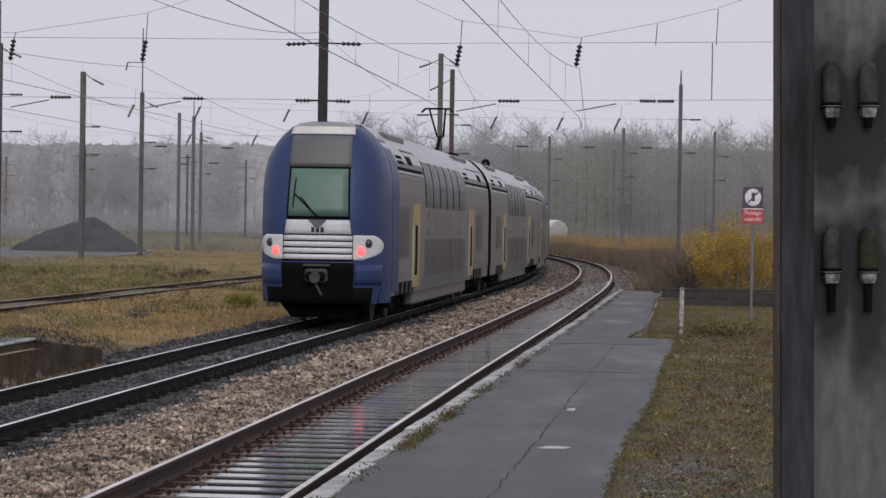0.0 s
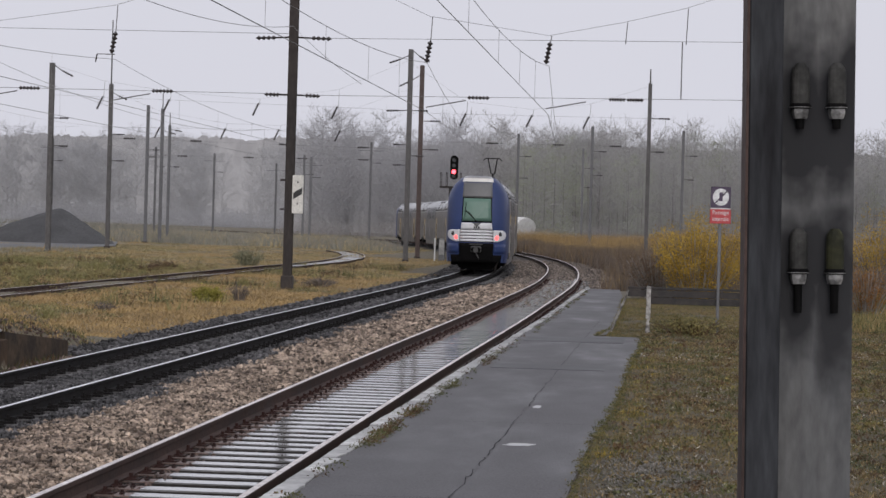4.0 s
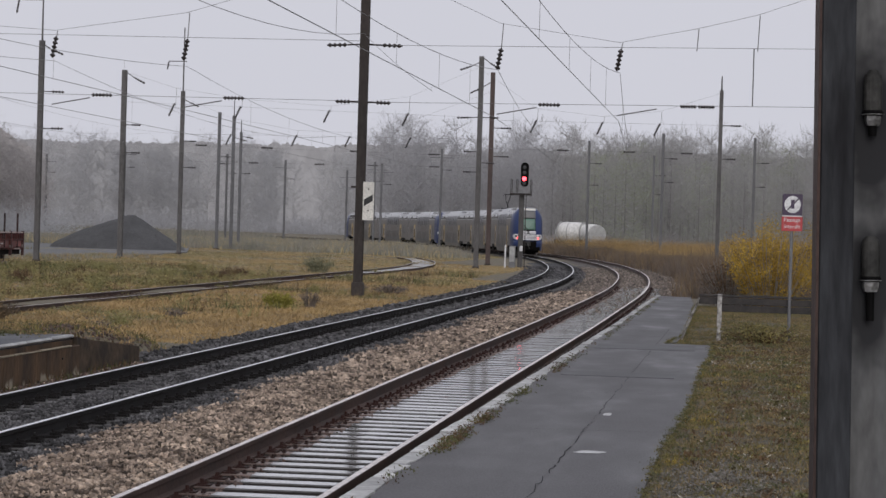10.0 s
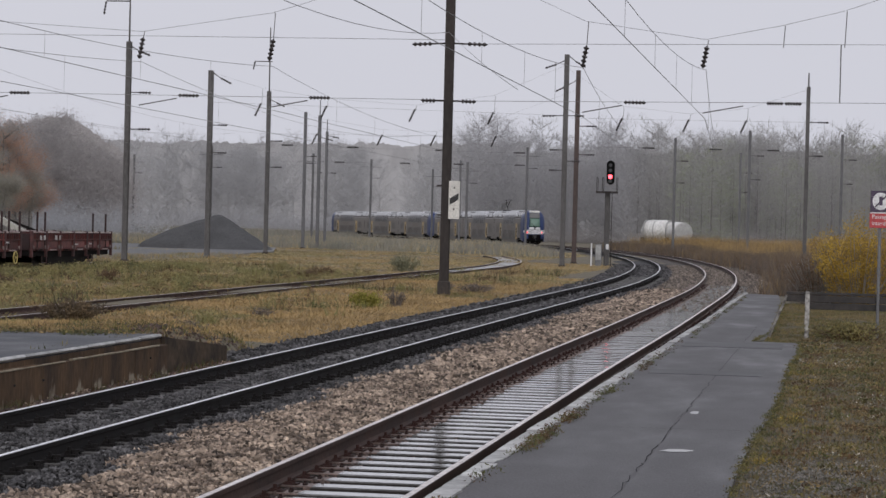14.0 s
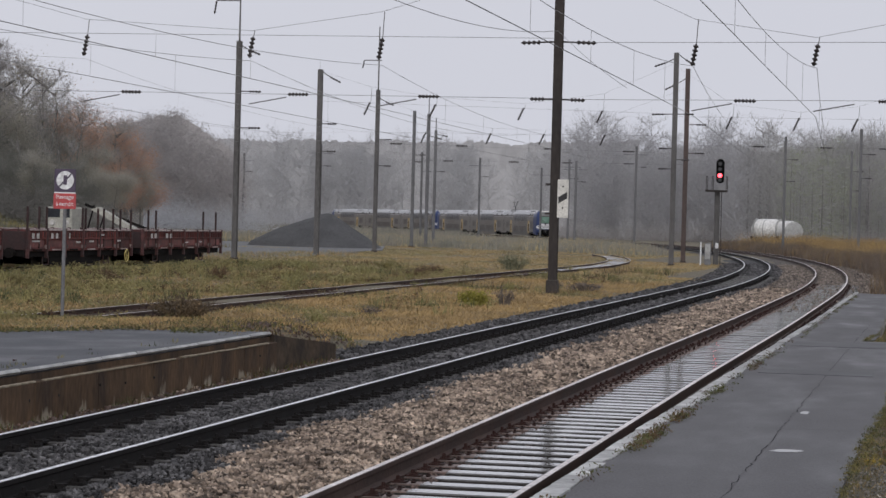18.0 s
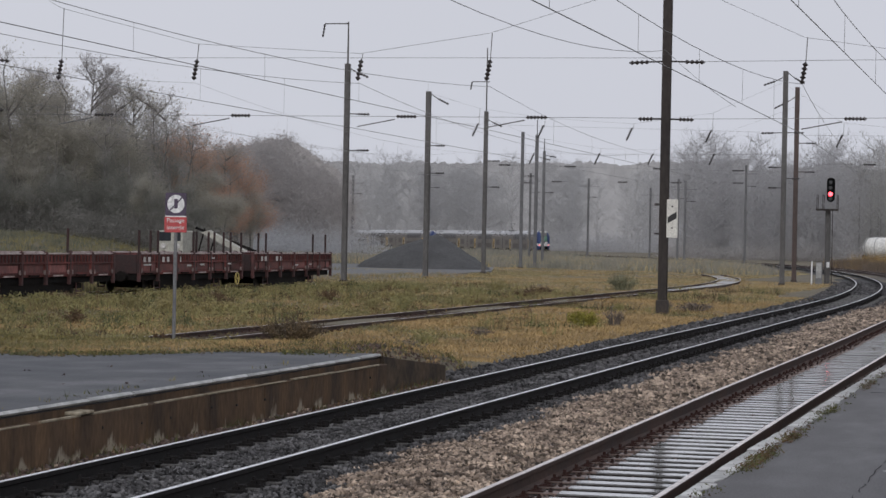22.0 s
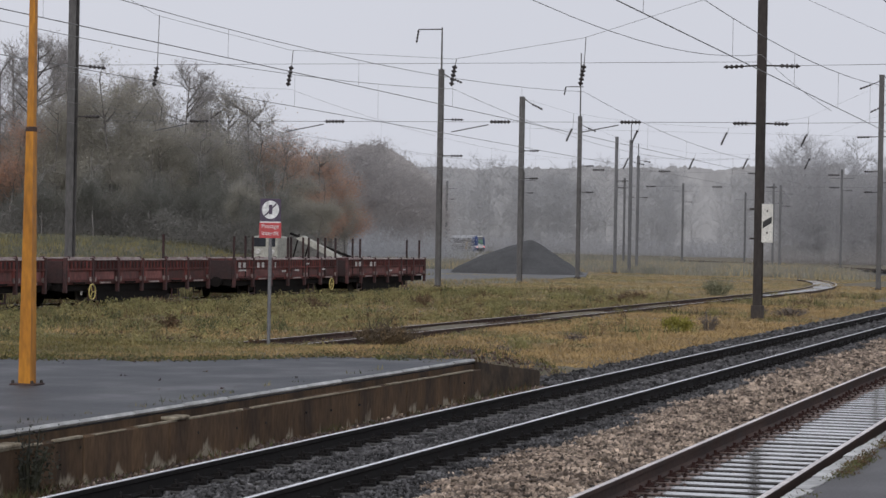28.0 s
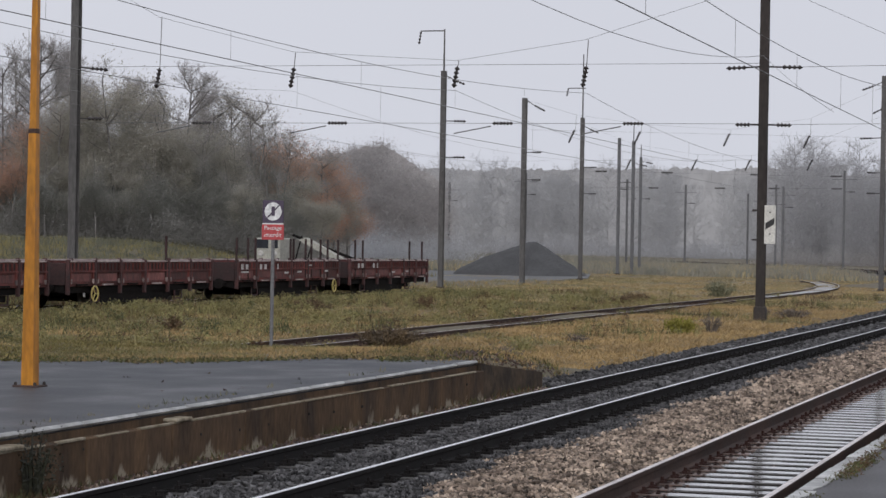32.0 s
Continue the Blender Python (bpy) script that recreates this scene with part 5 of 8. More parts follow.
# ---- colour light signal ----
M_redlamp = mat("red_signal_lamp", (0.5, 0.02, 0.02), None, 3, 10, 0.3, 0.05, 0, emit=(1.0, 0.06, 0.08), power=6.0)
sig = thing("railway_signal", (-13.4, 156, float(gz(-13.4, 156))), "black colour-light signal showing red on a thick post", "signal")
g0 = float(gz(-13.4, 156))
a = Acc()
a.box(-0.27, 0.06, -0.14, 0.14, 0, 4.7 - g0, 0, 0.02)
part("post", a, M_pole, sig)
a = Acc()
n = 20
ring = []
for k in range(n):
    an = 2 * math.pi * k / n
    ring.append((0.08 + 0.27 * math.cos(an), 5.94 - g0 + 0.53 * (1 if math.sin(an) >= 0 else -1) + 0.27 * math.sin(an)))
a.prism(ring, -0.42, -0.34, "y")
part("backplate", fix(a.mesh("backplate", M_black)), None, sig)
a = Acc()
a.lathe((0.06, -0.43, 5.66 - g0), (0.06, -0.45, 5.66 - g0), [0.14, 0.14, 0.1], 16)
part("red_lamp", a, M_redlamp, sig, "lit red lamp")
for dz in (0.4, 0.75, -0.3):
    a = Acc()
    a.lathe((0.06, -0.43, 5.66 - g0 + dz), (0.06, -0.46, 5.66 - g0 + dz), [0.13, 0.13, 0.1], 16)
    part("dark_lamp", a, M_lampd, sig)
a = Acc()
a.box(-0.85, 0.52, -0.6, 0.5, 4.58 - g0, 4.7 - g0)
part("platform", a, M_steel, sig)
for x in (-0.8, -0.42, 0.5):
    a = Acc()
    a.line([(x, -0.55, 4.7 - g0), (x, -0.55, 5.6 - g0), (x, 0.45, 5.6 - g0), (x, 0.45, 4.7 - g0)], 0.022, 6)
    part("railing", a, M_steel, sig)
a = Acc()
for x in (-0.16, 0.16):
    a.line([(x, 0.25, 0), (x, 0.25, 4.7 - g0)], 0.025, 6)
for k in range(14):
    a.line([(-0.16, 0.25, 0.25 + 0.3 * k), (0.16, 0.25, 0.25 + 0.3 * k)], 0.018, 4)
part("ladder", a, M_steel, sig)
a = Acc()
a.box(-0.14, 0.06, -0.22, -0.165, 1.1, 1.45, 0, 0.02)
part("marker_plate", a, M_signw, sig, "small white and black marker plate")
M_wrimg = mat("pale_grey_cabinet_paint", (0.42, 0.42, 0.41), (0.3, 0.3, 0.29), 2, 12, 0.6, 0.1, 0.1)
box_ = thing("signal_cabinet", (-13.95, 155.2, float(gz(-14, 155))), "small pale grey lineside cabinet beside the signal", "cabinet")
a = Acc()
a.box(-0.2, 0.2, -0.18, 0.18, 0, 1.45, 0, 0.02)
part("body", a, M_galv, box_)
a = Acc()
a.box(-0.17, 0.17, -0.2, -0.18, 0.4, 1.4, 0, 0.006)
part("door", a, M_wrimg, box_)
mk = thing("marker_post", (-14.4, 155.0, float(gz(-14.4, 155))), "slim white lineside marker post", "post")
a = Acc()
a.box(-0.045, 0.045, -0.04, 0.04, -0.1, 1.5, 0, 0.01)
part("body", a, M_signw, mk)

# ---- flat wagons ----
M_wred = mat("oxide_red_wagon_board", (0.17, 0.053, 0.047), (0.05, 0.019, 0.018), 1.6, 9, 0.6, 0.12, 0.5, 0.008, each=0.35, squash=(1, 1, 0.5), spec=0.2)
M_wpost = mat("dark_red_stanchion", (0.085, 0.03, 0.028), (0.03, 0.014, 0.014), 2, 12, 0.7, 0.1, 0.3, each=0.3)
M_wspr = mat("rusty_leaf_spring", (0.1, 0.06, 0.045), (0.045, 0.03, 0.025), 3, 20, 0.7, 0.1, 0.3)
M_wpan = mat("faded_red_plate", (0.2, 0.082, 0.075), (0.085, 0.036, 0.034), 2.5, 14, 0.6, 0.12, 0.4, 0.006, each=0.5, squash=(1, 1, 0.5), spec=0.2)
M_wlatch = mat("worn_steel_latch", (0.3, 0.23, 0.21), (0.1, 0.07, 0.065), 8, 30, 0.6, 0.1, 0.3, each=0.6)
M_wslot = mat("dark_board_slot", (0.045, 0.02, 0.019), (0.025, 0.013, 0.013), 2, 12, 0.8, 0.1, 0.2)
M_wrim = mat("worn_pale_rim", (0.52, 0.44, 0.42), (0.3, 0.21, 0.2), 2.2, 12, 0.6, 0.1, 0.2)
M_wblk = mat("grimy_wagon_frame", (0.018, 0.015, 0.014), (0.01, 0.009, 0.009), 1.2, 10, 0.8, 0.1, 0.2, spec=0.1)
M_yel = mat("yellow_handwheel", (0.62, 0.5, 0.17), (0.5, 0.4, 0.13), 3, 20, 0.45, 0.1, 0.1)
M_wlet = mat("white_wagon_lettering", (0.6, 0.58, 0.56), (0.4, 0.38, 0.36), 6, 30, 0.6, 0.1, 0)


def handwheel(t, yw):
    a = Acc()
    n = 18
    c = [(1.5, yw + 0.25 * math.cos(2 * math.pi * k / n), 0.47 + 0.25 * math.sin(2 * math.pi * k / n)) for k in range(n + 1)]
    a.line(c, 0.026, 6)
    for k in range(0, n, 6):
        a.line([(1.5, yw, 0.47), c[k]], 0.02, 5)
    part("handwheel", a, M_yel, t, "yellow brake handwheel")
    a = Acc()
    a.tube((1.2, yw, 0.47), (1.5, yw, 0.47), 0.03, 0.03, 6)
    part("wheel_shaft", a, M_wblk, t)


def wagon(ya, yb, label, stakes, bays, wheel_at=0.5):
    """A two-axle flat wagon with drop sides between ya and yb."""
    ln = yb - ya - 1.1
    t = thing("flat_wagon", (XW, (ya + yb) / 2, -0.1), label, "wagon", "row of flat wagons")
    h = ln / 2
    a = Acc()
    a.box(-1.3, 1.3, -h, h, 0.74, 0.82)
    part("floor", a, M_wblk, t)
    a = Acc()
    for sx in (-1.2, 1.2):
        a.box(sx - 0.06, sx + 0.06, -h, h, 0.5, 0.76)
    for k in range(5):
        yy = -h + 0.1 + (ln - 0.2) * k / 4
        a.box(-1.2, 1.2, yy - 0.06, yy + 0.06, 0.52, 0.74)
    a.prism([(-h * 0.62, 0.52), (-h * 0.42, 0.16), (h * 0.42, 0.16), (h * 0.62, 0.52)], 1.02, 1.1, "x")
    a.prism([(-h * 0.62, 0.52), (-h * 0.42, 0.16), (h * 0.42, 0.16), (h * 0.62, 0.52)], -1.1, -1.02, "x")
    a.box(-1.0, 1.12, -0.9, 0.7, 0.12, 0.6)
    a.box(-1.0, 1.12, -h * 0.45, -h * 0.3, 0.15, 0.6)
    a.box(0.3, 1.14, 1.3, 2.6, 0.16, 0.62)
    a.box(1.02, 1.2, -h * 0.52, h * 0.2, 0.1, 0.6, 0, 0.03)
    part("underframe", fix(a.mesh("underframe", M_wblk)), None, t)
    w = ln / bays
    for sx in (-1, 1):
        for k in range(bays):
            a = Acc()
            y0, y1 = -h + w * k + 0.05, -h + w * (k + 1) - 0.05
            x0, x1 = (sx * 1.36 - 0.03, sx * 1.36 + 0.03)
            a.box(x0, x1, y0, y1, 0.72, 1.5, 0, 0.008)
            xo = sx * 1.41
            a.box(xo - 0.04, xo + 0.04, y0, y1, 1.18, 1.23)
            a.box(xo - 0.03, xo + 0.03, y0, y1, 0.8, 0.84)
            for f_ in (0.05, 0.2, 0.35, 0.5, 0.65, 0.8, 0.95):
                yy = y0 + (y1 - y0) * f_
                a.box(xo - 0.035, xo + 0.035, yy - 0.025, yy + 0.025, 1.23 if f_ not in (0.05, 0.95) else 0.78, 1.47)
            b = part("side_board", a, M_wred, t)
            for f_ in (0.125, 0.275, 0.425, 0.575, 0.725, 0.875):
                a = Acc()
                yy = y0 + (y1 - y0) * f_
                a.box(sx * 1.392 - 0.004, sx * 1.392 + 0.004, yy - (y1 - y0) * 0.055, yy + (y1 - y0) * 0.055, 1.25, 1.46)
                part("slot", a, M_wslot, b)
            a = Acc()
            a.box(sx * 1.38 - 0.06, sx * 1.38 + 0.06, y0 + 0.05, y1 - 0.05, 1.502, 1.558, 0, 0.01)
            part("rim", a, M_wrim, b)
            a = Acc()
            a.box(sx * 1.42 - 0.025, sx * 1.42 + 0.025, (y0 + y1) / 2 - 0.4, (y0 + y1) / 2 + 0.4, 0.74, 0.79)
            part("hinge_bar", a, M_wrim if k % 2 else M_wblk, b)
            a = Acc()
            a.box(sx * 1.392 - 0.012, sx * 1.392 + 0.012, y0 + 0.22, y1 - 0.22, 0.87, 1.13, 0, 0.006)
            part("plate", a, M_wpan, b)
            for yy in (y0 + 0.13, y1 - 0.13):
                a = Acc()
                a.box(sx * 1.43 - 0.03, sx * 1.43 + 0.03, yy - 0.05, yy + 0.05, 0.8, 0.96, 0, 0.012)
                part("latch", a, M_wlatch, b)
        for k in range(bays + 1):
            yy = -h + w * k
            a = Acc()
            a.box(sx * 1.4 - 0.06, sx * 1.4 + 0.06, yy - 0.06, yy + 0.06, 0.45, 1.59, 0, 0.01)
            part("stanchion", a, M_wpost, t)
    for e in (-1, 1):
        a = Acc()
        a.box(-1.32, 1.32, e * h - 0.04, e * h + 0.04, 0.76, 1.48, 0, 0.01)
        part("end_board", a, M_wslot, t)
        for sx in (-0.87, 0.87):
            a = Acc()
            a.lathe((sx, e * (h + 0.04), 0.66), (sx, e * (h + 0.54), 0.66), [0.1, 0.1, 0.09, 0.09, 0.2, 0.2], 12)
            part("buffer", a, M_wblk, t)
    for y_ax in (-ln * 0.29, ln * 0.29):
        a = Acc()
        a.tube((-0.95, y_ax, 0.42), (0.95, y_ax, 0.42), 0.08, 0.08, 8)
        ax = part("axle", a, M_wblk, t)
        for sx in (-1, 1):
            a = Acc()
            a.lathe((sx * 0.7, y_ax, 0.42), (sx * 0.83, y_ax, 0.42), [0.25, 0.44, 0.42, 0.42, 0.2], 20)
            part("wheel", a, mat_wheel, ax)
            a = Acc()
            a.box(sx * 1.04 - 0.12, sx * 1.04 + 0.12, y_ax - 0.22, y_ax + 0.22, 0.28, 0.52, 0, 0.03)
            a.box(sx * 1.1 - 0.04, sx * 1.1 + 0.04, y_ax - 0.75, y_ax + 0.75, 0.52, 0.6)
            part("axle_box", a, M_wblk, ax)
            a = Acc()
            for dy in (-0.36, 0.28):
                a.box(sx * 1.16 - 0.015, sx * 1.16 + 0.015, y_ax + dy, y_ax + dy + 0.09, 0.2, 0.74)
            a.box(sx * 1.16 - 0.012, sx * 1.16 + 0.012, y_ax - 0.36, y_ax + 0.37, 0.16, 0.22)
            part("axle_guard", a, M_wpost, ax)
            a = Acc()
            for k in range(4):
                a.box(sx * 1.2 - 0.04, sx * 1.2 + 0.04, y_ax - 0.62 + 0.12 * k, y_ax + 0.62 - 0.12 * k, 0.6 - 0.03 * (k + 1), 0.6 - 0.03 * k)
            part("leaf_spring", a, M_wspr, ax)
    if wheel_at is not None:
        handwheel(t, -h + ln * wheel_at)
    for yy in stakes:
        a = Acc()
        a.box(1.36, 1.44, yy - 0.035, yy + 0.035, 0.8, 2.42, 0, 0.008)
        part("stake", a, M_wslot, t)
    return t


def lettering(t, bars):
    """White wagon markings as plain bars."""
    for y, z, w, hh in bars:
        a = Acc()
        a.box(1.447, 1.453, y - w / 2, y + w / 2, z - hh / 2, z + hh / 2)
        part("marking", a, M_wlet, t)


w1 = wagon(97.4, 110.1, "oxide-red flat wagon with tall stakes at the row's end", [-5.1, -4.05, 2.9, 4.9], 6, None)
w2 = wagon(84.0, 97.0, "oxide-red flat wagon with tall stakes and white markings", [-6.0, -4.8, -4.0, -0.05, 0.3, 1.75, 2.45, 3.6, 4.5, 5.85], 6, 0.93)
w3 = wagon(69.2, 82.5, "oxide-red flat wagon with low drop sides", [1.85], 6, 0.152)
wagon(55.6, 68.8, "oxide-red flat wagon with low drop sides", [], 6, None)
wagon(42.0, 55.2, "oxide-red flat wagon with low drop sides", [], 6, None)
lettering(w2, [(-5.5, 1.3, 0.26, 0.2), (-5.0, 1.3, 0.26, 0.2), (-5.2, 1.1, 0.8, 0.06), (-3.5, 1.3, 0.26, 0.2), (-3.0, 1.3, 0.26, 0.2), (-1.6, 1.3, 0.12, 0.22), (-0.6, 1.05, 0.5, 0.07), (0.9, 1.08, 0.5, 0.07), (2.2, 1.34, 0.4, 0.06), (4.2, 1.1, 0.5, 0.07)])
a = Acc()
a.box(1.215, 1.235, -4.55, -4.42, 0.36, 0.66)
part("plate", a, M_wlet, w3, "small white plate under the frame")
lettering(w1, [(-4.7, 1.3, 0.26, 0.2), (-4.2, 1.3, 0.3, 0.2), (-2.6, 1.3, 0.3, 0.2), (-2.0, 1.3, 0.3, 0.2), (0.3, 1.0, 0.5, 0.06), (2.4, 1.02, 0.4, 0.06)])

# ---- loading machine behind the wagons ----
M_cabg = mat("dark_cab_glass", (0.03, 0.034, 0.042), (0.02, 0.022, 0.028), 1.5, 10, 0.4, 0.05, 0, spec=0.25)
M_mach = mat("faded_beige_machine", (0.46, 0.45, 0.39), (0.33, 0.32, 0.28), 1.5, 10, 0.6, 0.1, 0.2)
ex = thing("loading_machine", (-52.5, 140, float(gz(-52.5, 140))), "faded beige loading machine with a sloping white conveyor", "machine")
g0 = float(gz(-52.5, 140))
a = Acc()
a.box(-0.9, 0.75, -1.0, 1.0, 0.9 - g0, 2.45 - g0, 0, 0.08)
part("cab", a, M_mach, ex)
for x in (-0.4, 0.42):
    a = Acc()
    a.box(x - (0.4 if x < 0 else 0.22), x + (0.4 if x < 0 else 0.22), -1.03, -1.0, 1.8 - g0, 2.35 - g0, 0, 0.01)
    part("cab_window", a, M_cabg, ex)
for x in (-0.5, 0.4):
    a = Acc()
    a.lathe((x, -1.1, 1.45 - g0), (x, -0.8, 1.45 - g0), [0.14, 0.2, 0.2, 0.14], 14)
    part("wheel", a, M_wlet, ex)
a = Acc()
a.prism([(1.7, 2.35 - g0), (2.2, 2.5 - g0), (4.9, 1.1 - g0), (4.5, 0.95 - g0)], -0.3, 0.3, "y")
part("conveyor", fix(a.mesh("conveyor", M_mach)), None, ex, "sloping white conveyor")
for k in range(6):
    a = Acc()
    x = 0.9 + 0.75 * k
    a.tube((x, 0.7, 0.2), (x + 0.7, 0.7, 2.62 - g0 - 0.28 * k), 0.05, 0.05, 6)
    part("strut", a, M_wblk, ex)
a = Acc()
a.tube((1.0, 0.7, 2.65 - g0), (5.4, 0.7, 1.1 - g0), 0.09, 0.09, 6)
part("gantry", a, M_wblk, ex)
a = Acc()
a.box(-0.7, 0.7, -0.5, 0.5, -0.3, 0.95 - g0)
part("chassis", a, M_wblk, ex)

# ---- tank by the far wood ----
M_tank = mat("grimy_white_tank", (0.8, 0.79, 0.76), (0.6, 0.59, 0.56), 0.5, 4, 0.4, 0.1, 0.1)
tk = thing("storage_tank", pose(-19.6, 300, -0.1, 0, 0, 66), "pale lying cylindrical tank beyond the reeds", "tank")
a = Acc()
a.lathe((0, -2.6, 2.4), (0, 2.2, 2.4), [0.2, 0.95, 1.25, 1.3, 1.3, 1.3, 1.3, 1.25, 0.95, 0.2], 24)
part("shell", a, M_tank, tk, "", True)
for y in (-1.8, 0, 1.4):
    a = Acc()
    a.lathe((0, y - 0.06, 2.4), (0, y + 0.06, 2.4), [1.3, 1.33, 1.33, 1.3], 24)
    part("band", a, M_wrimg, tk)
for y in (-2.0, 1.6):
    a = Acc()
    a.box(-1.1, 1.1, y - 0.2, y + 0.2, -0.5, 1.5)
    part("cradle", a, M_conc, tk)
tk2 = thing("storage_tank", pose(-16.2, 296, -0.1, 0, 0, 20), "pale round-ended tank with a grey face", "tank")
a = Acc()
a.lathe((0, -0.4, 2.2), (0, 4.4, 2.2), [1.0, 1.25, 1.3, 1.3, 1.3, 1.2, 0.6], 24)
part("shell", a, M_tank, tk2, "", True)
a = Acc()
a.lathe((0, -0.5, 2.2), (0, -0.38, 2.2), [0.7, 1.05, 1.2], 24)
part("end_face", a, M_wrimg, tk2)
a = Acc()
a.box(-1.0, 1.0, 0.4, 4.0, -0.5, 1.2)
part("cradle", a, M_conc, tk2)

# ---- stones ----
NR = np.random.RandomState(11)
CHIP_V = np.array([(x, y, z) for z in (-1, 1) for x, y in ((-1, -1), (1, -1), (1, 1), (-1, 1))]) * 0.66
CHIP_F = np.array([(0, 2, 1), (0, 3, 2), (4, 5, 6), (4, 6, 7), (0, 1, 5), (0, 5, 4), (1, 2, 6), (1, 6, 5), (2, 3, 7), (2, 7, 6), (3, 0, 4), (3, 4, 7)])


def turns(n, tilt=math.pi):
    """n random rotation matrices."""
    a, b, c = NR.uniform(0, 2 * math.pi, n), NR.uniform(-tilt, tilt, n), NR.uniform(0, 2 * math.pi, n)
    ca, sa, cb, sb, cc, sc = np.cos(a), np.sin(a), np.cos(b), np.sin(b), np.cos(c), np.sin(c)
    z = np.zeros(n)
    o = np.ones(n)
    A = np.stack([ca, -sa, z, sa, ca, z, z, z, o], 1).reshape(n, 3, 3)
    B = np.stack([o, z, z, z, cb, -sb, z, sb, cb], 1).reshape(n, 3, 3)
    C = np.stack([cc, -sc, z, sc, cc, z, z, z, o], 1).reshape(n, 3, 3)
    return A @ B @ C


def stones(name, label, pts, rad, m):
    n = len(pts)
    kinds = np.array([(CHIP_V * NR.uniform(0.55, 1.25, (8, 1)) + NR.normal(0, 0.14, (8, 3))) * np.array([1.25, 0.95, 0.75]) for _ in range(16)])
    v = kinds[NR.randint(0, 16, n)] * rad[:, None, None]
    v = np.einsum("nij,nkj->nki", turns(n), v) + pts[:, None, :]
    f = CHIP_F[None] + (np.arange(n) * 8)[:, None, None]
    return tagged(new(name, bulk(name, v.reshape(-1, 3), f.reshape(-1, 3), m)), label, "gravel", kind="stuff")


def scatter(x0, x1, y0, y1, per):
    n = int((x1 - x0) * (y1 - y0) * per)
    return NR.uniform(x0, x1, n), NR.uniform(y0, y1, n)


def stone_zone(name, label, zones, m, keep=None):
    P, Rr = [], []
    for x0, x1, y0, y1, per, r0, r1, z in zones:
        x, y = scatter(x0, x1, y0, y1, per)
        if keep is not None:
            k = keep(x, y)
            x, y = x[k], y[k]
        zz = z(x, y) if callable(z) else np.full(len(x), z)
        P.append(np.stack([x, y, zz + NR.uniform(-0.03, 0.018, len(x))], 1))
        Rr.append(NR.uniform(r0, r1, len(x)) * NR.uniform(0.75, 1.2, len(x)))
    return stones(name, label, np.concatenate(P), np.concatenate(Rr), m)


def wob(x, y):
    return 0.22 * np.sin(y * 0.7) + 0.15 * np.sin(y * 1.9 + 1) + 0.12 * np.sin(y * 4.3)


heaped = lambda x, y: -0.2 + 0.028 * smoothstep(0.52, 0.4, np.abs(x - X2)) + 0.045 * smoothstep(0.98, 1.08, np.abs(x - X2))
crown = lambda x, y: -0.18 + 0.08 * np.exp(-((x + 5.6) / 0.8) ** 2)
stone_zone("ballast_brown", "loose pale brown crushed stones between the lines", [(-6.75, -4.78, 17, 34, 900, 0.018, 0.036, crown), (-6.75, -4.78, 34, 66, 190, 0.032, 0.058, crown), (-6.75, -4.78, 66, 92, 110, 0.05, 0.08, crown)], M_stone, lambda x, y: x > -6.35 + wob(x, y) + NR.normal(0, 0.12, len(x)))
stone_zone("ballast_dark", "soot-dark crushed stones of the second line", [(-9.2, -6.2, 17, 38, 640, 0.016, 0.03, heaped), (-10.9, -9.2, 34, 40, 160, 0.03, 0.055, -0.2), (-9.95, -6.3, 38, 64, 130, 0.03, 0.05, heaped), (-10.05, -6.3, 64, 95, 50, 0.055, 0.09, -0.2)], M_stone_d, lambda x, y: (x < -6.25 + wob(x, y) + NR.normal(0, 0.14, len(x))) & ~((np.abs(np.abs(x - X2) - 0.7535) < 0.27) & (np.abs((y - 15.0 + 0.2925) % 0.585 - 0.2925) < 0.12)))
M_stone_w = mat("wet_brown_ballast", (0.13, 0.083, 0.066), (0.055, 0.038, 0.032), 2.5, 30, 0.7, 0.15, 0.3, 0.004, island=0.45)
stone_zone("ballast_wet", "wet dark stones between the sleepers of the platform line", [(-4.95, -2.4, 16, 42, 130, 0.024, 0.045, -0.235), (-4.95, -2.5, 42, 70, 70, 0.03, 0.055, -0.235), (-4.55, -4.25, 16, 45, 170, 0.018, 0.03, -0.19), (-4.55, -4.28, 45, 75, 110, 0.025, 0.04, -0.195), (-3.0, -2.45, 16, 50, 200, 0.024, 0.04, -0.19)], M_stone_w)



M_stone_f = mat("grey_brown_ballast", (0.27, 0.225, 0.19), (0.1, 0.083, 0.072), 2.5, 40, 0.75, 0.1, 0.3, 0.004, island=0.6, spec=0.2)


def curve_x(y):
    return -np.maximum(0, y - BEND) ** 2 / (2 * R2)


fx, fy = NR.uniform(-6.4, -1.5, 15000), NR.uniform(68, 165, 15000)
k = np.abs(np.abs(fx - X1) - 0.7535) > 0.12
fx, fy = fx[k], fy[k]
stones("ballast_far", "grey-brown stones of the platform line in the curve", np.stack([fx + curve_x(fy), fy, -0.2 + NR.uniform(-0.05, 0.01, len(fx))], 1), NR.uniform(0.04, 0.075, len(fx)), M_stone_f)
fx, fy = NR.uniform(-10.2, -6.4, 8000), NR.uniform(92, 165, 8000)
k = np.abs(np.abs(fx - X2) - 0.7535) > 0.12
fx, fy = fx[k], fy[k]
stones("ballast_far_dark", "soot-dark stones of the second line in the curve", np.stack([fx + curve_x(fy), fy, -0.22 + NR.uniform(-0.05, 0.01, len(fx))], 1), NR.uniform(0.045, 0.08, len(fx)), M_stone_d)


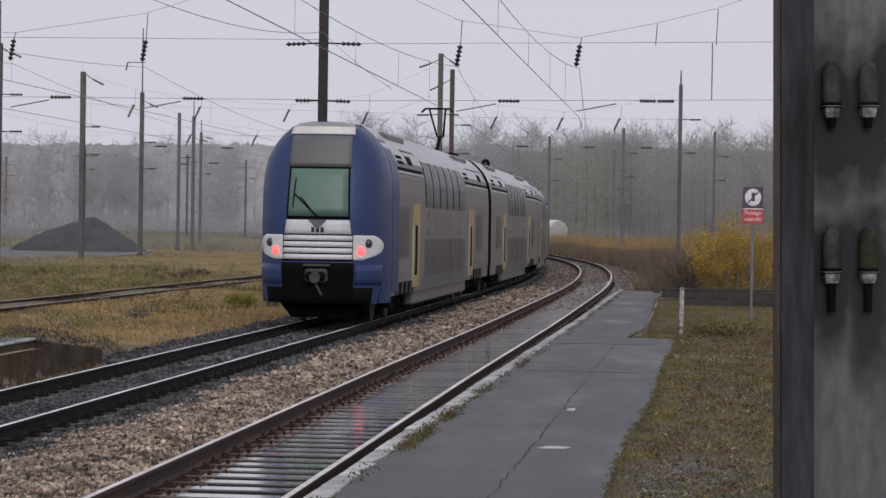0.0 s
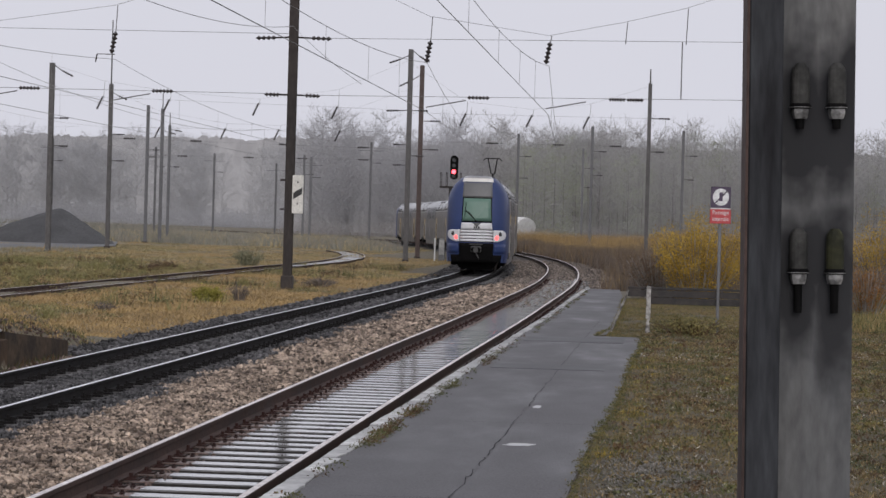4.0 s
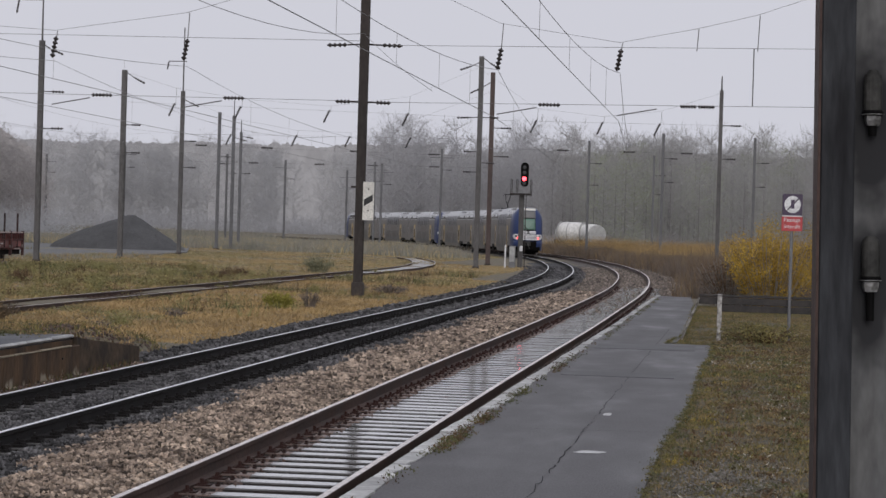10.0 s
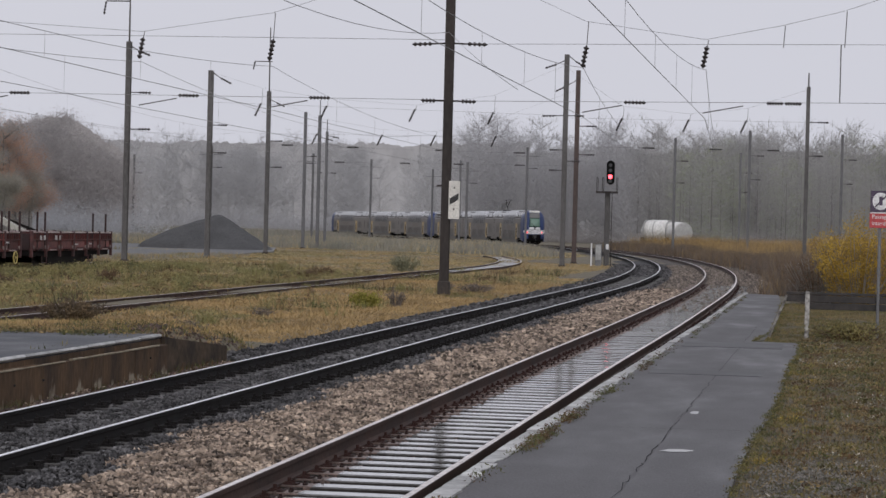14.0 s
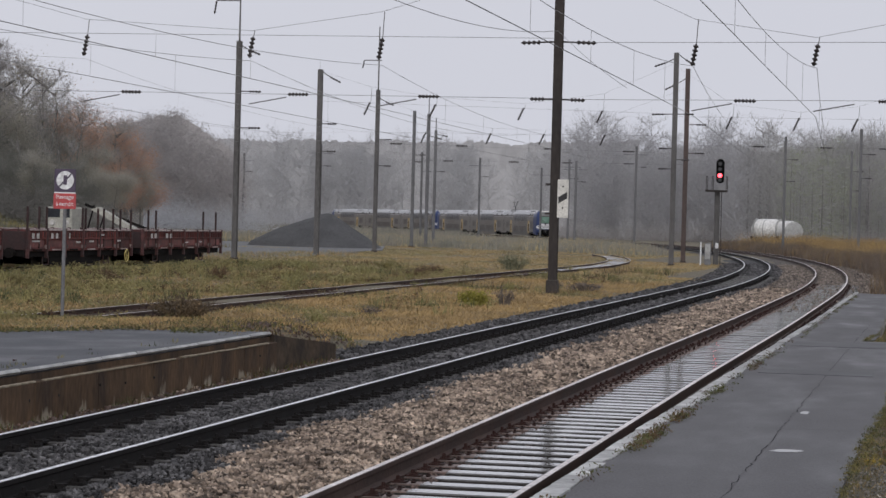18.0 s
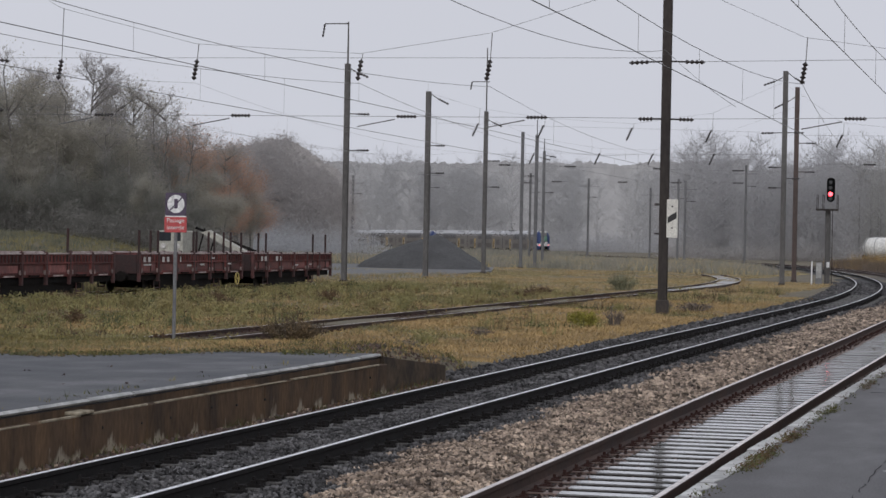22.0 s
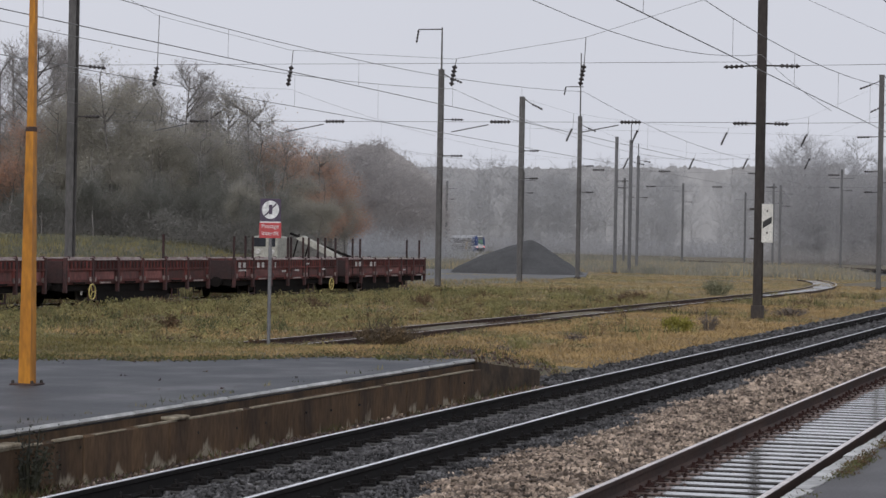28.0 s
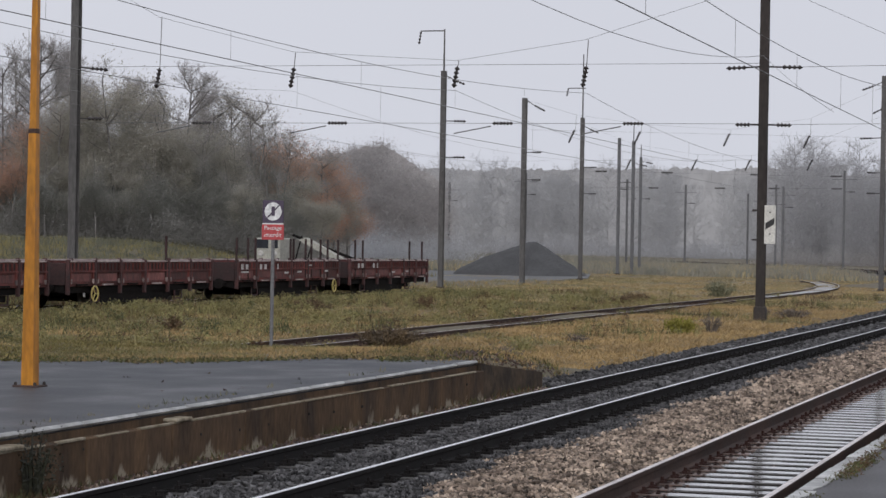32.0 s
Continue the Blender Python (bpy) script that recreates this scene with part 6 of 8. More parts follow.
stone_zone("wall_foot_ballast", "dark damp stones and dirt at the foot of the platform wall", [(-9.32, -8.85, 15, 37, 420, 0.02, 0.04, -0.13)], M_stone_w)
stone_zone("wall_foot_rubble", "pale broken mortar and chippings along the platform wall", [(-9.3, -8.95, 15, 37, 90, 0.012, 0.028, -0.115)], M_stone)


# ---- grass ----
def tufts(name, label, x, y, h0, h1, blades, wide, mats, pick, z=None, spread=0.1, lean=0.5, cat="grass"):
    n = len(x)
    B = blades
    zz = gz(x, y) if z is None else (z(x, y) if callable(z) else np.full(n, z))
    bx = (x[:, None] + NR.normal(0, spread, (n, B))).ravel()
    by = (y[:, None] + NR.normal(0, spread, (n, B))).ravel()
    bz = np.repeat(zz, B) - 0.02
    h = np.repeat(NR.uniform(h0, h1, n), B) * NR.uniform(0.5, 1.15, n * B)
    an = NR.uniform(0, 2 * math.pi, n * B)
    w = wide * NR.uniform(0.6, 1.3, n * B)
    l_ = NR.uniform(0, lean, n * B) * h
    la = NR.uniform(0, 2 * math.pi, n * B)
    v = np.empty((n * B, 3, 3))
    v[:, 0] = np.stack([bx - np.cos(an) * w, by - np.sin(an) * w, bz], 1)
    v[:, 1] = np.stack([bx + np.cos(an) * w, by + np.sin(an) * w, bz], 1)
    v[:, 2] = np.stack([bx + np.cos(la) * l_, by + np.sin(la) * l_, bz + h], 1)
    f = np.arange(n * B * 3).reshape(-1, 3)
    return tagged(new(name, bulk(name, v.reshape(-1, 3), f, mats, np.repeat(pick, B))), label, cat, kind="stuff")


def patchy(x, y, s):
    return np.sin(x * s + 1.3 * np.sin(y * s * 0.7)) * np.sin(y * s * 0.8 + 1.7 * np.sin(x * s * 0.5 + 1))


def off_rails(x, y):
    return ~((np.abs(x - XS) < 0.95) & (y > 47) & (y < 118))


X, Y = [], []
for x0, x1, y0, y1, per in ((-17.3, -9.6, 31, 75, 46), (-26, -17.3, 28.5, 75, 34), (-33.5, -26, 40, 75, 26), (-17.2, -9.8, 75, 112, 26), (-33.5, -17.2, 75, 112, 20), (-37, -12.5, 112, 160, 15), (-52, -33, 112, 190, 8), (-48, -20, 160, 235, 7)):
    x, y = scatter(x0, x1, y0, y1, per)
    X.append(x)
    Y.append(y)
X, Y = np.concatenate(X), np.concatenate(Y)
edge = -10.05 - 0.22 * np.sin(Y * 0.9) - 0.2 * np.sin(Y * 0.33) - np.maximum(0, Y - 85) ** 2 / 1660
k = off_rails(X, Y) & (X < edge) & (Y > np.interp(X, [-26, -19, -14.5, -12.6, -11.5, -10.6, -9.45], [28.1, 28.9, 30.3, 31.3, 33.3, 35.5, 37.6]))
X, Y = X[k], Y[k]
w_ = patchy(X, Y, 0.33) + 0.8 * patchy(X, Y, 0.9) + 0.5 * patchy(X, Y, 2.1) + NR.normal(0, 0.35, len(X)) + np.where(X > -17.3, -0.9, -0.1) + 1.7 * smoothstep(-12, -14.5, X) * smoothstep(56, 45, Y)
pk = (w_ > 0.0).astype(int) + ((w_ > 0.75) & (NR.rand(len(X)) < 0.6)).astype(int) + ((w_ > 0.2) & (NR.rand(len(X)) < 0.12)).astype(int) * 2
pk = np.minimum(pk, 3)
M_moss = mat("mossy_grass", (0.21, 0.17, 0.055), (0.09, 0.083, 0.03), 1.2, 6, 0.85, 0.05, 0, island=0.45)
M_rust = mat("rusty_weed", (0.13, 0.075, 0.035), (0.08, 0.05, 0.025), 0.5, 6, 0.8, 0.1, 0, island=0.3)
# grass tone paled to put haze over the far meadow
M_grass_p = mat("haze_paled_grass", (0.46, 0.37, 0.2), (0.34, 0.28, 0.16), 0.3, 3, 0.85, 0.1, 0, island=0.35)
M_grass_y = mat("yellow_green_grass", (0.28, 0.25, 0.1), (0.19, 0.175, 0.07), 0.3, 3, 0.8, 0.1, 0, island=0.18)
short = Y < 47
nx_, ny_ = scatter(-26, -9.6, 28.2, 47, 130)
k = off_rails(nx_, ny_) & (nx_ < -10.6 - 0.3 * np.sin(ny_ * 0.9)) & (ny_ > np.interp(nx_, [-26, -19, -14.5, -12.6, -11.5, -10.6, -9.45], [28.0, 28.8, 30.2, 31.2, 33.2, 35.5, 37.6]))
nx_, ny_ = nx_[k], ny_[k]
w2_ = patchy(nx_, ny_, 0.33) + 0.8 * patchy(nx_, ny_, 0.9) + 0.5 * patchy(nx_, ny_, 2.1) + NR.normal(0, 0.4, len(nx_)) + 0.9 * smoothstep(-11.5, -14.5, nx_) - 0.85
tufts("short_grass", "short mossy ochre and green turf behind the far platform", nx_, ny_, 0.025, 0.085, 8, 0.011, [M_grass_o, M_grass_g, M_moss, M_rust], np.clip(np.floor(w2_ * 1.5 + 1), 0, 2).astype(int) + (NR.rand(len(nx_)) < 0.06), spread=0.09, lean=1.6)
X, Y, pk = X[~short], Y[~short], pk[~short]
# past 100 m part of the tufts take the tone paled for haze
tufts("meadow_grass", "autumn meadow of ochre and olive tufts", X, Y, 0.03, 0.14, 7, 0.017, [M_grass_o, M_grass_g, M_grass_y, M_rust, M_grass_p], np.where((Y > 100) & (NR.rand(len(Y)) < 0.4), 4, pk), spread=0.17, lean=2.2)
# taller weeds
x, y = scatter(-33, -11, 40, 125, 0.6)
k = off_rails(x, y) & (patchy(x, y, 0.21) > 0.05) & (x < -11.6 - np.maximum(0, y - 85) ** 2 / 1660)
x, y = x[k], y[k]
def leafy(name, label, x, y, h0, h1, per, size, mats, pick, wide=0.22, cat="weeds"):
    """Low leafy clumps: small leaves spread through flat mounds."""
    n = len(x)
    h = np.repeat(NR.uniform(h0, h1, n), per)
    r = np.sqrt(NR.rand(n * per)) * np.repeat(NR.uniform(0.5, 1.4, n), per) * wide
    an = NR.uniform(0, 2 * math.pi, n * per)
    px, py = np.repeat(x, per) + r * np.cos(an), np.repeat(y, per) + r * np.sin(an)
    top = h * np.clip(1 - (r / (wide * 1.5)) ** 2, 0.15, 1)
    c = np.stack([px, py, gz(px, py) + top * NR.uniform(0.1, 1.05, n * per)], 1)
    v = c[:, None, :] + NR.normal(0, size, (n * per, 3, 3))
    f = np.arange(n * per * 3).reshape(-1, 3)
    return tagged(new(name, bulk(name, v.reshape(-1, 3), f, mats, np.repeat(pick, per))), label, cat, kind="stuff")


M_flower = mat("yellow_weed_tops", (0.3, 0.25, 0.1), (0.23, 0.19, 0.085), 0.6, 4, 0.8, 0.1, 0, island=0.25)
lx, ly = scatter(-33.2, -11.2, 36, 112, 1.7)
k = off_rails(lx, ly) & (patchy(lx, ly, 0.27) + NR.normal(0, 0.35, len(lx)) > np.where(lx < -19, 0.0, 0.45)) & (lx < -11.6 - np.maximum(0, ly - 85) ** 2 / 1660)
lx, ly = lx[k], ly[k]
leafy("meadow_weeds", "leafy yellow-green weeds in low mounds", lx, ly, 0.12, 0.38, 60, 0.022, [M_weed, M_grass_y, M_flower, M_rust, M_grass_g], np.array([0, 1, 1, 4, 2, 4, 3])[NR.randint(0, 7, len(lx))])
lx, ly = scatter(-33.0, -29.0, 60, 112, 2.4)
leafy("wagon_side_weeds", "rank yellow-green weeds beside the wagons", lx, ly, 0.15, 0.42, 60, 0.026, [M_grass_y, M_flower, M_weed, M_grass_g], np.array([0, 0, 1, 2, 3])[NR.randint(0, 5, len(lx))], wide=0.3)
tufts("tall_weeds", "scattered taller rusty and green weeds", x, y, 0.2, 0.5, 22, 0.014, [M_weed, M_rust, M_grass_y], NR.randint(0, 3, len(x)), spread=0.22, lean=0.8)
# verge beside the near platform
vx, vy = np.arange(-0.6, 9.01, 0.4), np.arange(4, 70, 1.0)
A_, B_ = np.meshgrid(vx, vy)
lim_ = np.interp(B_, [4, 9, 14, 19, 24, 30, 37, 39.2, 39.3, 43, 54, 62, 70], [2.6, -0.2, -0.52, -0.47, -0.33, -0.27, -0.17, -0.15, -0.95, -0.72, -0.72, -0.78, -0.97])
A_ = np.maximum(A_, lim_ - 0.2)
V = np.stack([A_.ravel(), B_.ravel(), np.maximum(gz(A_, B_), PLAT1 - 0.05).ravel() + 0.028 + 0.01 * np.sin(A_ * 5 + B_ * 3).ravel()], 1)
I, J = np.meshgrid(np.arange(len(vx) - 1), np.arange(len(vy) - 1))
q = (J * len(vx) + I).ravel()
M_verge = mat("mossy_verge_soil", (0.125, 0.098, 0.06), (0.058, 0.05, 0.026), 2.2, 26, 0.9, 0.05, 0.9, 0.04)
tagged(new("verge", bulk("verge", V, np.stack([q, q + 1, q + len(vx) + 1, q + len(vx)], 1), M_verge, smooth=True)), "mossy worn verge beside the platform", "ground", kind="structure")
x, y = scatter(-0.95, 4.5, 8, 62, 260)
edge = np.interp(y, [8, 14, 19, 24, 30, 37, 39.2, 39.3, 43, 54, 62], [-0.3, -0.53, -0.48, -0.34, -0.28, -0.18, -0.16, -0.92, -0.7, -0.72, -0.8]) + 0.05 * np.sin(y * 3)
k = (x > edge) & (x < 0.11 * y + 0.6) & (patchy(x * 3, y, 0.7) + NR.normal(0, 0.6, len(x)) > -0.62)
x, y = x[k], y[k]
pk = np.clip(np.floor(patchy(x, y, 1.1) * 0.8 + NR.normal(0.95, 0.75, len(x))), 0, 2).astype(int)
M_litter = mat("pale_leaf_litter", (0.27, 0.195, 0.09), (0.13, 0.095, 0.045), 3, 20, 0.8, 0.1, 0, island=0.5)
tufts("verge_grass", "short mossy verge of green and ochre grass", x, y, 0.015, 0.055, 6, 0.006, [M_litter, M_moss, M_weed], pk, z=PLAT1 - 0.01, spread=0.035, lean=1.2)
M_pebble = mat("pale_chippings", (0.42, 0.395, 0.34), (0.26, 0.235, 0.19), 3, 20, 0.8, 0.1, 0, island=0.5)
x, y = scatter(-0.4, 4.0, 12, 46, 50)
k = (x > np.interp(y, [12, 30, 46], [-0.4, -0.2, -0.1])) & (x < 0.11 * y + 0.6) & (patchy(x * 2, y, 0.9) + NR.normal(0, 0.6, len(x)) > 0.0)
tufts("fallen_leaves", "pale fallen leaves on the verge", x[k], y[k], 0.012, 0.03, 2, 0.011, [M_litter, M_pebble, M_pebble], NR.randint(0, 3, int(k.sum())), z=PLAT1 + 0.012, spread=0.05, lean=2.0, cat="leaves")
M_chip = mat("grey_chippings", (0.23, 0.215, 0.19), (0.12, 0.11, 0.095), 3, 20, 0.8, 0.1, 0, island=0.45)
# worn patch of grey chippings and low leafy rosettes in the verge
px, py = NR.normal(0.02, 0.24, 2600), NR.normal(17.2, 1.15, 2600)
stones("verge_chippings", "grey chippings in a worn patch of the verge", np.stack([px, py, np.full(2600, PLAT1 - 0.012)], 1), NR.uniform(0.005, 0.013, 2600), M_chip)
px, py = scatter(-0.3, 4.2, 11, 44, 16)
k = (px > np.interp(py, [11, 30, 44], [-0.4, -0.2, -0.1])) & (px < 0.11 * py + 0.6)
px, py = px[k], py[k]
leaf_rosettes = (px, py)
# golden and brown clumps along the edge of the asphalt
M_gold = mat("golden_moss_clump", (0.42, 0.3, 0.05), (0.2, 0.15, 0.035), 4, 20, 0.85, 0.05, 0, island=0.4)
y = np.concatenate([NR.uniform(17, 39, 26), NR.normal(23.5, 0.4, 14), NR.normal(19.0, 0.6, 8)])
x = np.interp(y, [14, 19, 24, 30, 37, 39.2], [-0.53, -0.48, -0.34, -0.28, -0.18, -0.16]) + 0.04 + np.abs(NR.normal(0, 0.16, len(y)))
tufts("golden_moss", "golden and brown moss clumps along the asphalt", x, y, 0.02, 0.06, 34, 0.007, [M_gold, M_moss, M_weed], np.array([0, 0, 1, 1, 2])[NR.randint(0, 5, len(x))], z=PLAT1 - 0.005, spread=0.07, lean=1.1)
# weeds along the copings
def leaf_tufts(name, label, x, y, z, h0, h1, per, size, mats, wide, cat="weeds"):
    n = len(x)
    pick = np.repeat(NR.randint(0, len(mats), n), per)
    h = np.repeat(NR.uniform(h0, h1, n), per)
    c = np.stack([np.repeat(x, per) + NR.normal(0, wide, n * per), np.repeat(y, per) + NR.normal(0, wide * 1.5, n * per), np.full(n * per, z) + h * NR.rand(n * per)], 1)
    v = c[:, None, :] + NR.normal(0, size, (n * per, 3, 3))
    return tagged(new(name, bulk(name, v.reshape(-1, 3), np.arange(n * per * 3).reshape(-1, 3), mats, pick)), label, cat, kind="stuff")


M_cweed = sheer(mat("grey_green_weed", (0.17, 0.165, 0.07), (0.09, 0.095, 0.04), 2, 12, 0.75, 0.1, 0, island=0.4))
y = np.concatenate([NR.uniform(14, 68, 90), NR.normal(19.7, 0.6, 42), NR.normal(21.9, 0.4, 20), NR.normal(25.4, 0.8, 16), NR.normal(31, 1.5, 12)])
leaf_tufts("coping_weeds", "small straggling weeds along the worn platform edge", np.interp(y, EDGE_Y, EDGE_X) + 0.19 + NR.normal(0, 0.03, len(y)), y, PLAT1, 0.015, 0.075, 34, 0.008, [M_cweed, M_weed, M_rust], 0.04)
y = NR.uniform(12, 62, 620)
x = np.interp(y, [9, 14, 19, 24, 30, 37, 39.2, 39.3, 43, 54, 62], [-0.3, -0.55, -0.5, -0.36, -0.3, -0.19, -0.18, -0.98, -0.72, -0.74, -0.8])
leaf_tufts("edge_moss", "moss and weeds creeping over the asphalt edge", x + NR.normal(0.02, 0.025, len(y)), y, PLAT1, 0.003, 0.03, 30, 0.006, [M_moss, M_weed, M_moss], 0.022, "moss")
leaf_tufts("verge_rosettes", "low brown and green leafy rosettes in the verge", *leaf_rosettes, PLAT1, 0.01, 0.05, 26, 0.011, [M_moss, M_weed, M_rust, M_litter], 0.05)
y = NR.uniform(14, 33, 46)
tufts("joint_weeds", "sparse weeds behind the far platform coping", -9.66 + NR.normal(0, 0.03, len(y)), y, 0.03, 0.1, 8, 0.01, [M_weed, M_grass_g], NR.randint(0, 2, len(y)), z=PLAT2 - 0.01, spread=0.06, lean=0.9, cat="weeds")
y = np.concatenate([NR.uniform(15, 37, 190), NR.normal(18.6, 0.35, 60)])
tufts("wall_foot_weeds", "weeds and debris at the foot of the platform wall", -9.22 + NR.normal(0, 0.06, len(y)), y, 0.04, 0.16, 8, 0.012, [M_weed, M_rust], NR.randint(0, 2, len(y)), z=-0.12, spread=0.08, lean=1.0, cat="weeds")

x, y = scatter(-33.2, -29.5, 44, 112, 8)
tufts("wagon_weeds", "tall weeds along the wagons", x, y, 0.1, 0.3, 14, 0.018, [M_grass_y, M_grass_g, M_weed, M_rust], np.array([0, 0, 0, 1, 1, 2, 3])[NR.randint(0, 7, len(x))], spread=0.2, lean=0.7)

x, y = scatter(-58, -36.4, 52, 120, 7)
tufts("yard_grass", "rough dull grass behind the wagons", x, y, 0.12, 0.4, 9, 0.022, [M_grass_g, M_weed, M_rust], NR.randint(0, 3, len(x)), spread=0.22, lean=0.8)

# moss and debris along the grown-over back edge of the far platform
x = NR.uniform(-25, -9.8, 520)
y = np.interp(x, [-26, -19, -14.5, -12.6, -11.5, -9.45], [28.0, 28.8, 30.2, 31.2, 33.2, 33.7]) + NR.normal(-0.05, 0.3, 520)
leaf_tufts("platform_moss", "moss and low weeds creeping over the far platform", x, y, PLAT2, 0.005, 0.05, 40, 0.016, [M_moss, M_weed, M_litter, M_cweed], 0.1, "moss")
x, y = NR.uniform(-15, -9.7, 16), NR.uniform(16, 32, 16)
leaf_tufts("platform_debris", "dark wet leaves lying on the far platform", x, y, PLAT2, 0.002, 0.006, 5, 0.014, [M_rust, M_clip], 0.02, "leaves")

# reeds and thicket beyond the near platform
x, y = scatter(-7, 14, 71, 165, 4.4)
lim = -1.0 - np.maximum(0, y - 85) ** 2 / 1660 + 0.5 * np.sin(y * 0.3)
k = x > lim
x, y = x[k], y[k]
M_dead = mat("dead_stalks", (0.19, 0.15, 0.12), (0.115, 0.092, 0.076), 0.5, 6, 0.85, 0.05, 0, island=0.3)
M_reed2 = mat("straw_stalks", (0.28, 0.2, 0.1), (0.2, 0.14, 0.08), 0.5, 6, 0.85, 0.05, 0, island=0.3)
tufts("brown_thicket", "brown dead thicket and grass beyond the platform", x, y, 0.5, 1.15, 30, 0.013, [M_rust, M_dead, M_reed2], np.array([0, 0, 1, 1, 1, 1, 2])[NR.randint(0, 7, len(x))], spread=0.3, lean=0.6, cat="thicket")
M_reed = mat("dead_reed", (0.46, 0.31, 0.125), (0.31, 0.21, 0.09), 0.3, 4, 0.85, 0.05, 0, island=0.3)
x, y = scatter(-30, 16, 152, 285, 1.5)
lim = -0.5 - np.maximum(0, y - 85) ** 2 / 1660
k = x > lim + 2.4
x, y = x[k], y[k]
tufts("ochre_reeds", "tall ochre reeds beside the curve", x, y, 1.0, 2.2, 44, 0.013, [M_reed, M_dead, M_rust], np.array([0, 0, 0, 0, 1, 2])[NR.randint(0, 6, len(x))], spread=0.5, lean=0.6, cat="reeds")

M_scrub = mat("pale_scrub", (0.33, 0.3, 0.24), (0.24, 0.22, 0.19), 0.08, 1.5, 0.9, 0.05, 0, island=0.15)
M_scrub_g = mat("grey_green_scrub", (0.27, 0.265, 0.215), (0.2, 0.2, 0.165), 0.08, 1.5, 0.9, 0.05, 0, island=0.15)
x, y = scatter(-135, -14, 196, 306, 0.9)
k = (x < -13.5 - (y - 85) ** 2 / 1660) & (np.hypot(x + 48.6, y - 186.5) > 24) & (x > -0.48 * y)
x, y = x[k], y[k]
tufts("field_scrub", "pale rank grass and scrub across the misty field", x, y, 0.35, 1.0, 26, 0.035, [M_scrub, M_scrub_g, M_grass_p], np.array([0, 0, 1, 1, 2])[NR.randint(0, 5, len(x))], spread=0.55, lean=0.7, cat="scrub")
x, y = scatter(-210, -60, 306, 430, 0.35)
k = (x < -0.118 * y - 12 - np.maximum(0, y - 300) * 0.36) & (x > -0.5 * y)
x, y = x[k], y[k]
tufts("far_scrub", "pale scrub in mist before the wooded ridge", x, y, 0.6, 1.5, 30, 0.06, [M_scrub, M_scrub_g], NR.randint(0, 2, len(x)), spread=0.9, lean=0.7, cat="scrub")

# ---- pale gravel yard round the heap ----
M_yard = mat("pale_wet_gravel", (0.16, 0.162, 0.162), (0.11, 0.112, 0.112), 0.15, 3, 0.8, 0.1, 0.5, 0.03)
a = Acc()
ring = [(-38.5, 150), (-41, 178), (-47, 205), (-58, 232), (-75, 262), (-110, 300), (-150, 330), (-190, 320), (-140, 260), (-95, 205), (-62, 168), (-50, 140), (-43, 128), (-39.5, 135)]
a.add([(x, y, -0.13) for x, y in ring] + [(x, y, -0.5) for x, y in ring], [tuple(range(len(ring)))] + [(k, (k + 1) % len(ring), len(ring) + (k + 1) % len(ring), len(ring) + k) for k in range(len(ring))])
part("yard", fix(a.mesh("yard", M_yard)), None, None, "pale gravel yard round the coal heap", kind="structure")

# ---- coal heap ----
M_coal = mat("coal_grit", (0.084, 0.084, 0.086), (0.058, 0.058, 0.06), 0.7, 8, 0.85, 0.08, 1.0, 0.08)
n = 46
u = np.linspace(-1, 1, n)
HX, HY = np.meshgrid(u * 5.8, u * 5.0)
top = np.maximum(0, 1 - np.sqrt(((HX - 1.2) / np.where(HX < 1.2, 6.9, 4.5)) ** 2 + (HY / 4.6) ** 2)) ** np.where(HX < 1.2, 0.68, 0.95) * 3.0
top = top + 0.12 * np.array([[noise.noise(Vector((a_ * 1.1, b_ * 1.1, 3))) for a_, b_ in zip(r1, r2)] for r1, r2 in zip(HX, HY)]) * (top > 0.05)
V = np.stack([HX.ravel() - 48.6, HY.ravel() + 186.5, top.ravel() - 0.32], 1)
I, J = np.meshgrid(np.arange(n - 1), np.arange(n - 1))
q = (J * n + I).ravel()
tagged(new("coal_mound", bulk("coal_mound", V, np.stack([q, q + 1, q + n + 1, q + n], 1), M_coal, smooth=True)), "dark conical heap of coal grit on the yard", "heap")
px, py = NR.uniform(-54, -43.5, 500), NR.uniform(181.5, 190, 500)
ix = np.clip(((px + 48.6) / 5.8 + 1) / 2 * (n - 1), 0, n - 1).astype(int)
iy = np.clip(((py - 186.5) / 5.0 + 1) / 2 * (n - 1), 0, n - 1).astype(int)
stones("coal_lumps", "loose coal lumps on and round the heap", np.stack([px, py, top[iy, ix] - 0.34], 1), NR.uniform(0.015, 0.04, 500), M_coal)

# ---- trees ----
# bark, twig and leaf colours raised above life to stand in for mist
M_bark = mat("grey_bark", (0.2, 0.186, 0.176), (0.145, 0.135, 0.128), 1.0, 8, 0.85, 0.05, 0.4, 0.02)
M_twig = sheer(mat("grey_brown_twigs", (0.42, 0.395, 0.38), (0.34, 0.322, 0.31), 0.5, 4, 0.85, 0.05, 0, island=0.1))
M_leaf_r = sheer(mat("russet_leaves", (0.6, 0.37, 0.265), (0.49, 0.335, 0.26), 0.15, 2, 0.8, 0.05, 0, island=0.1))
M_leaf_o = sheer(mat("olive_brown_leaves", (0.48, 0.45, 0.38), (0.41, 0.39, 0.336), 0.15, 2, 0.8, 0.05, 0, island=0.1))
M_leaf_d = sheer(mat("ivy_leaves", (0.3, 0.297, 0.26), (0.24, 0.24, 0.216), 0.2, 2, 0.8, 0.05, 0, island=0.1))
M_leaf_g = sheer(mat("grey_green_leaves", (0.42, 0.44, 0.34), (0.37, 0.39, 0.315), 0.15, 2, 0.85, 0.05, 0, island=0.06))
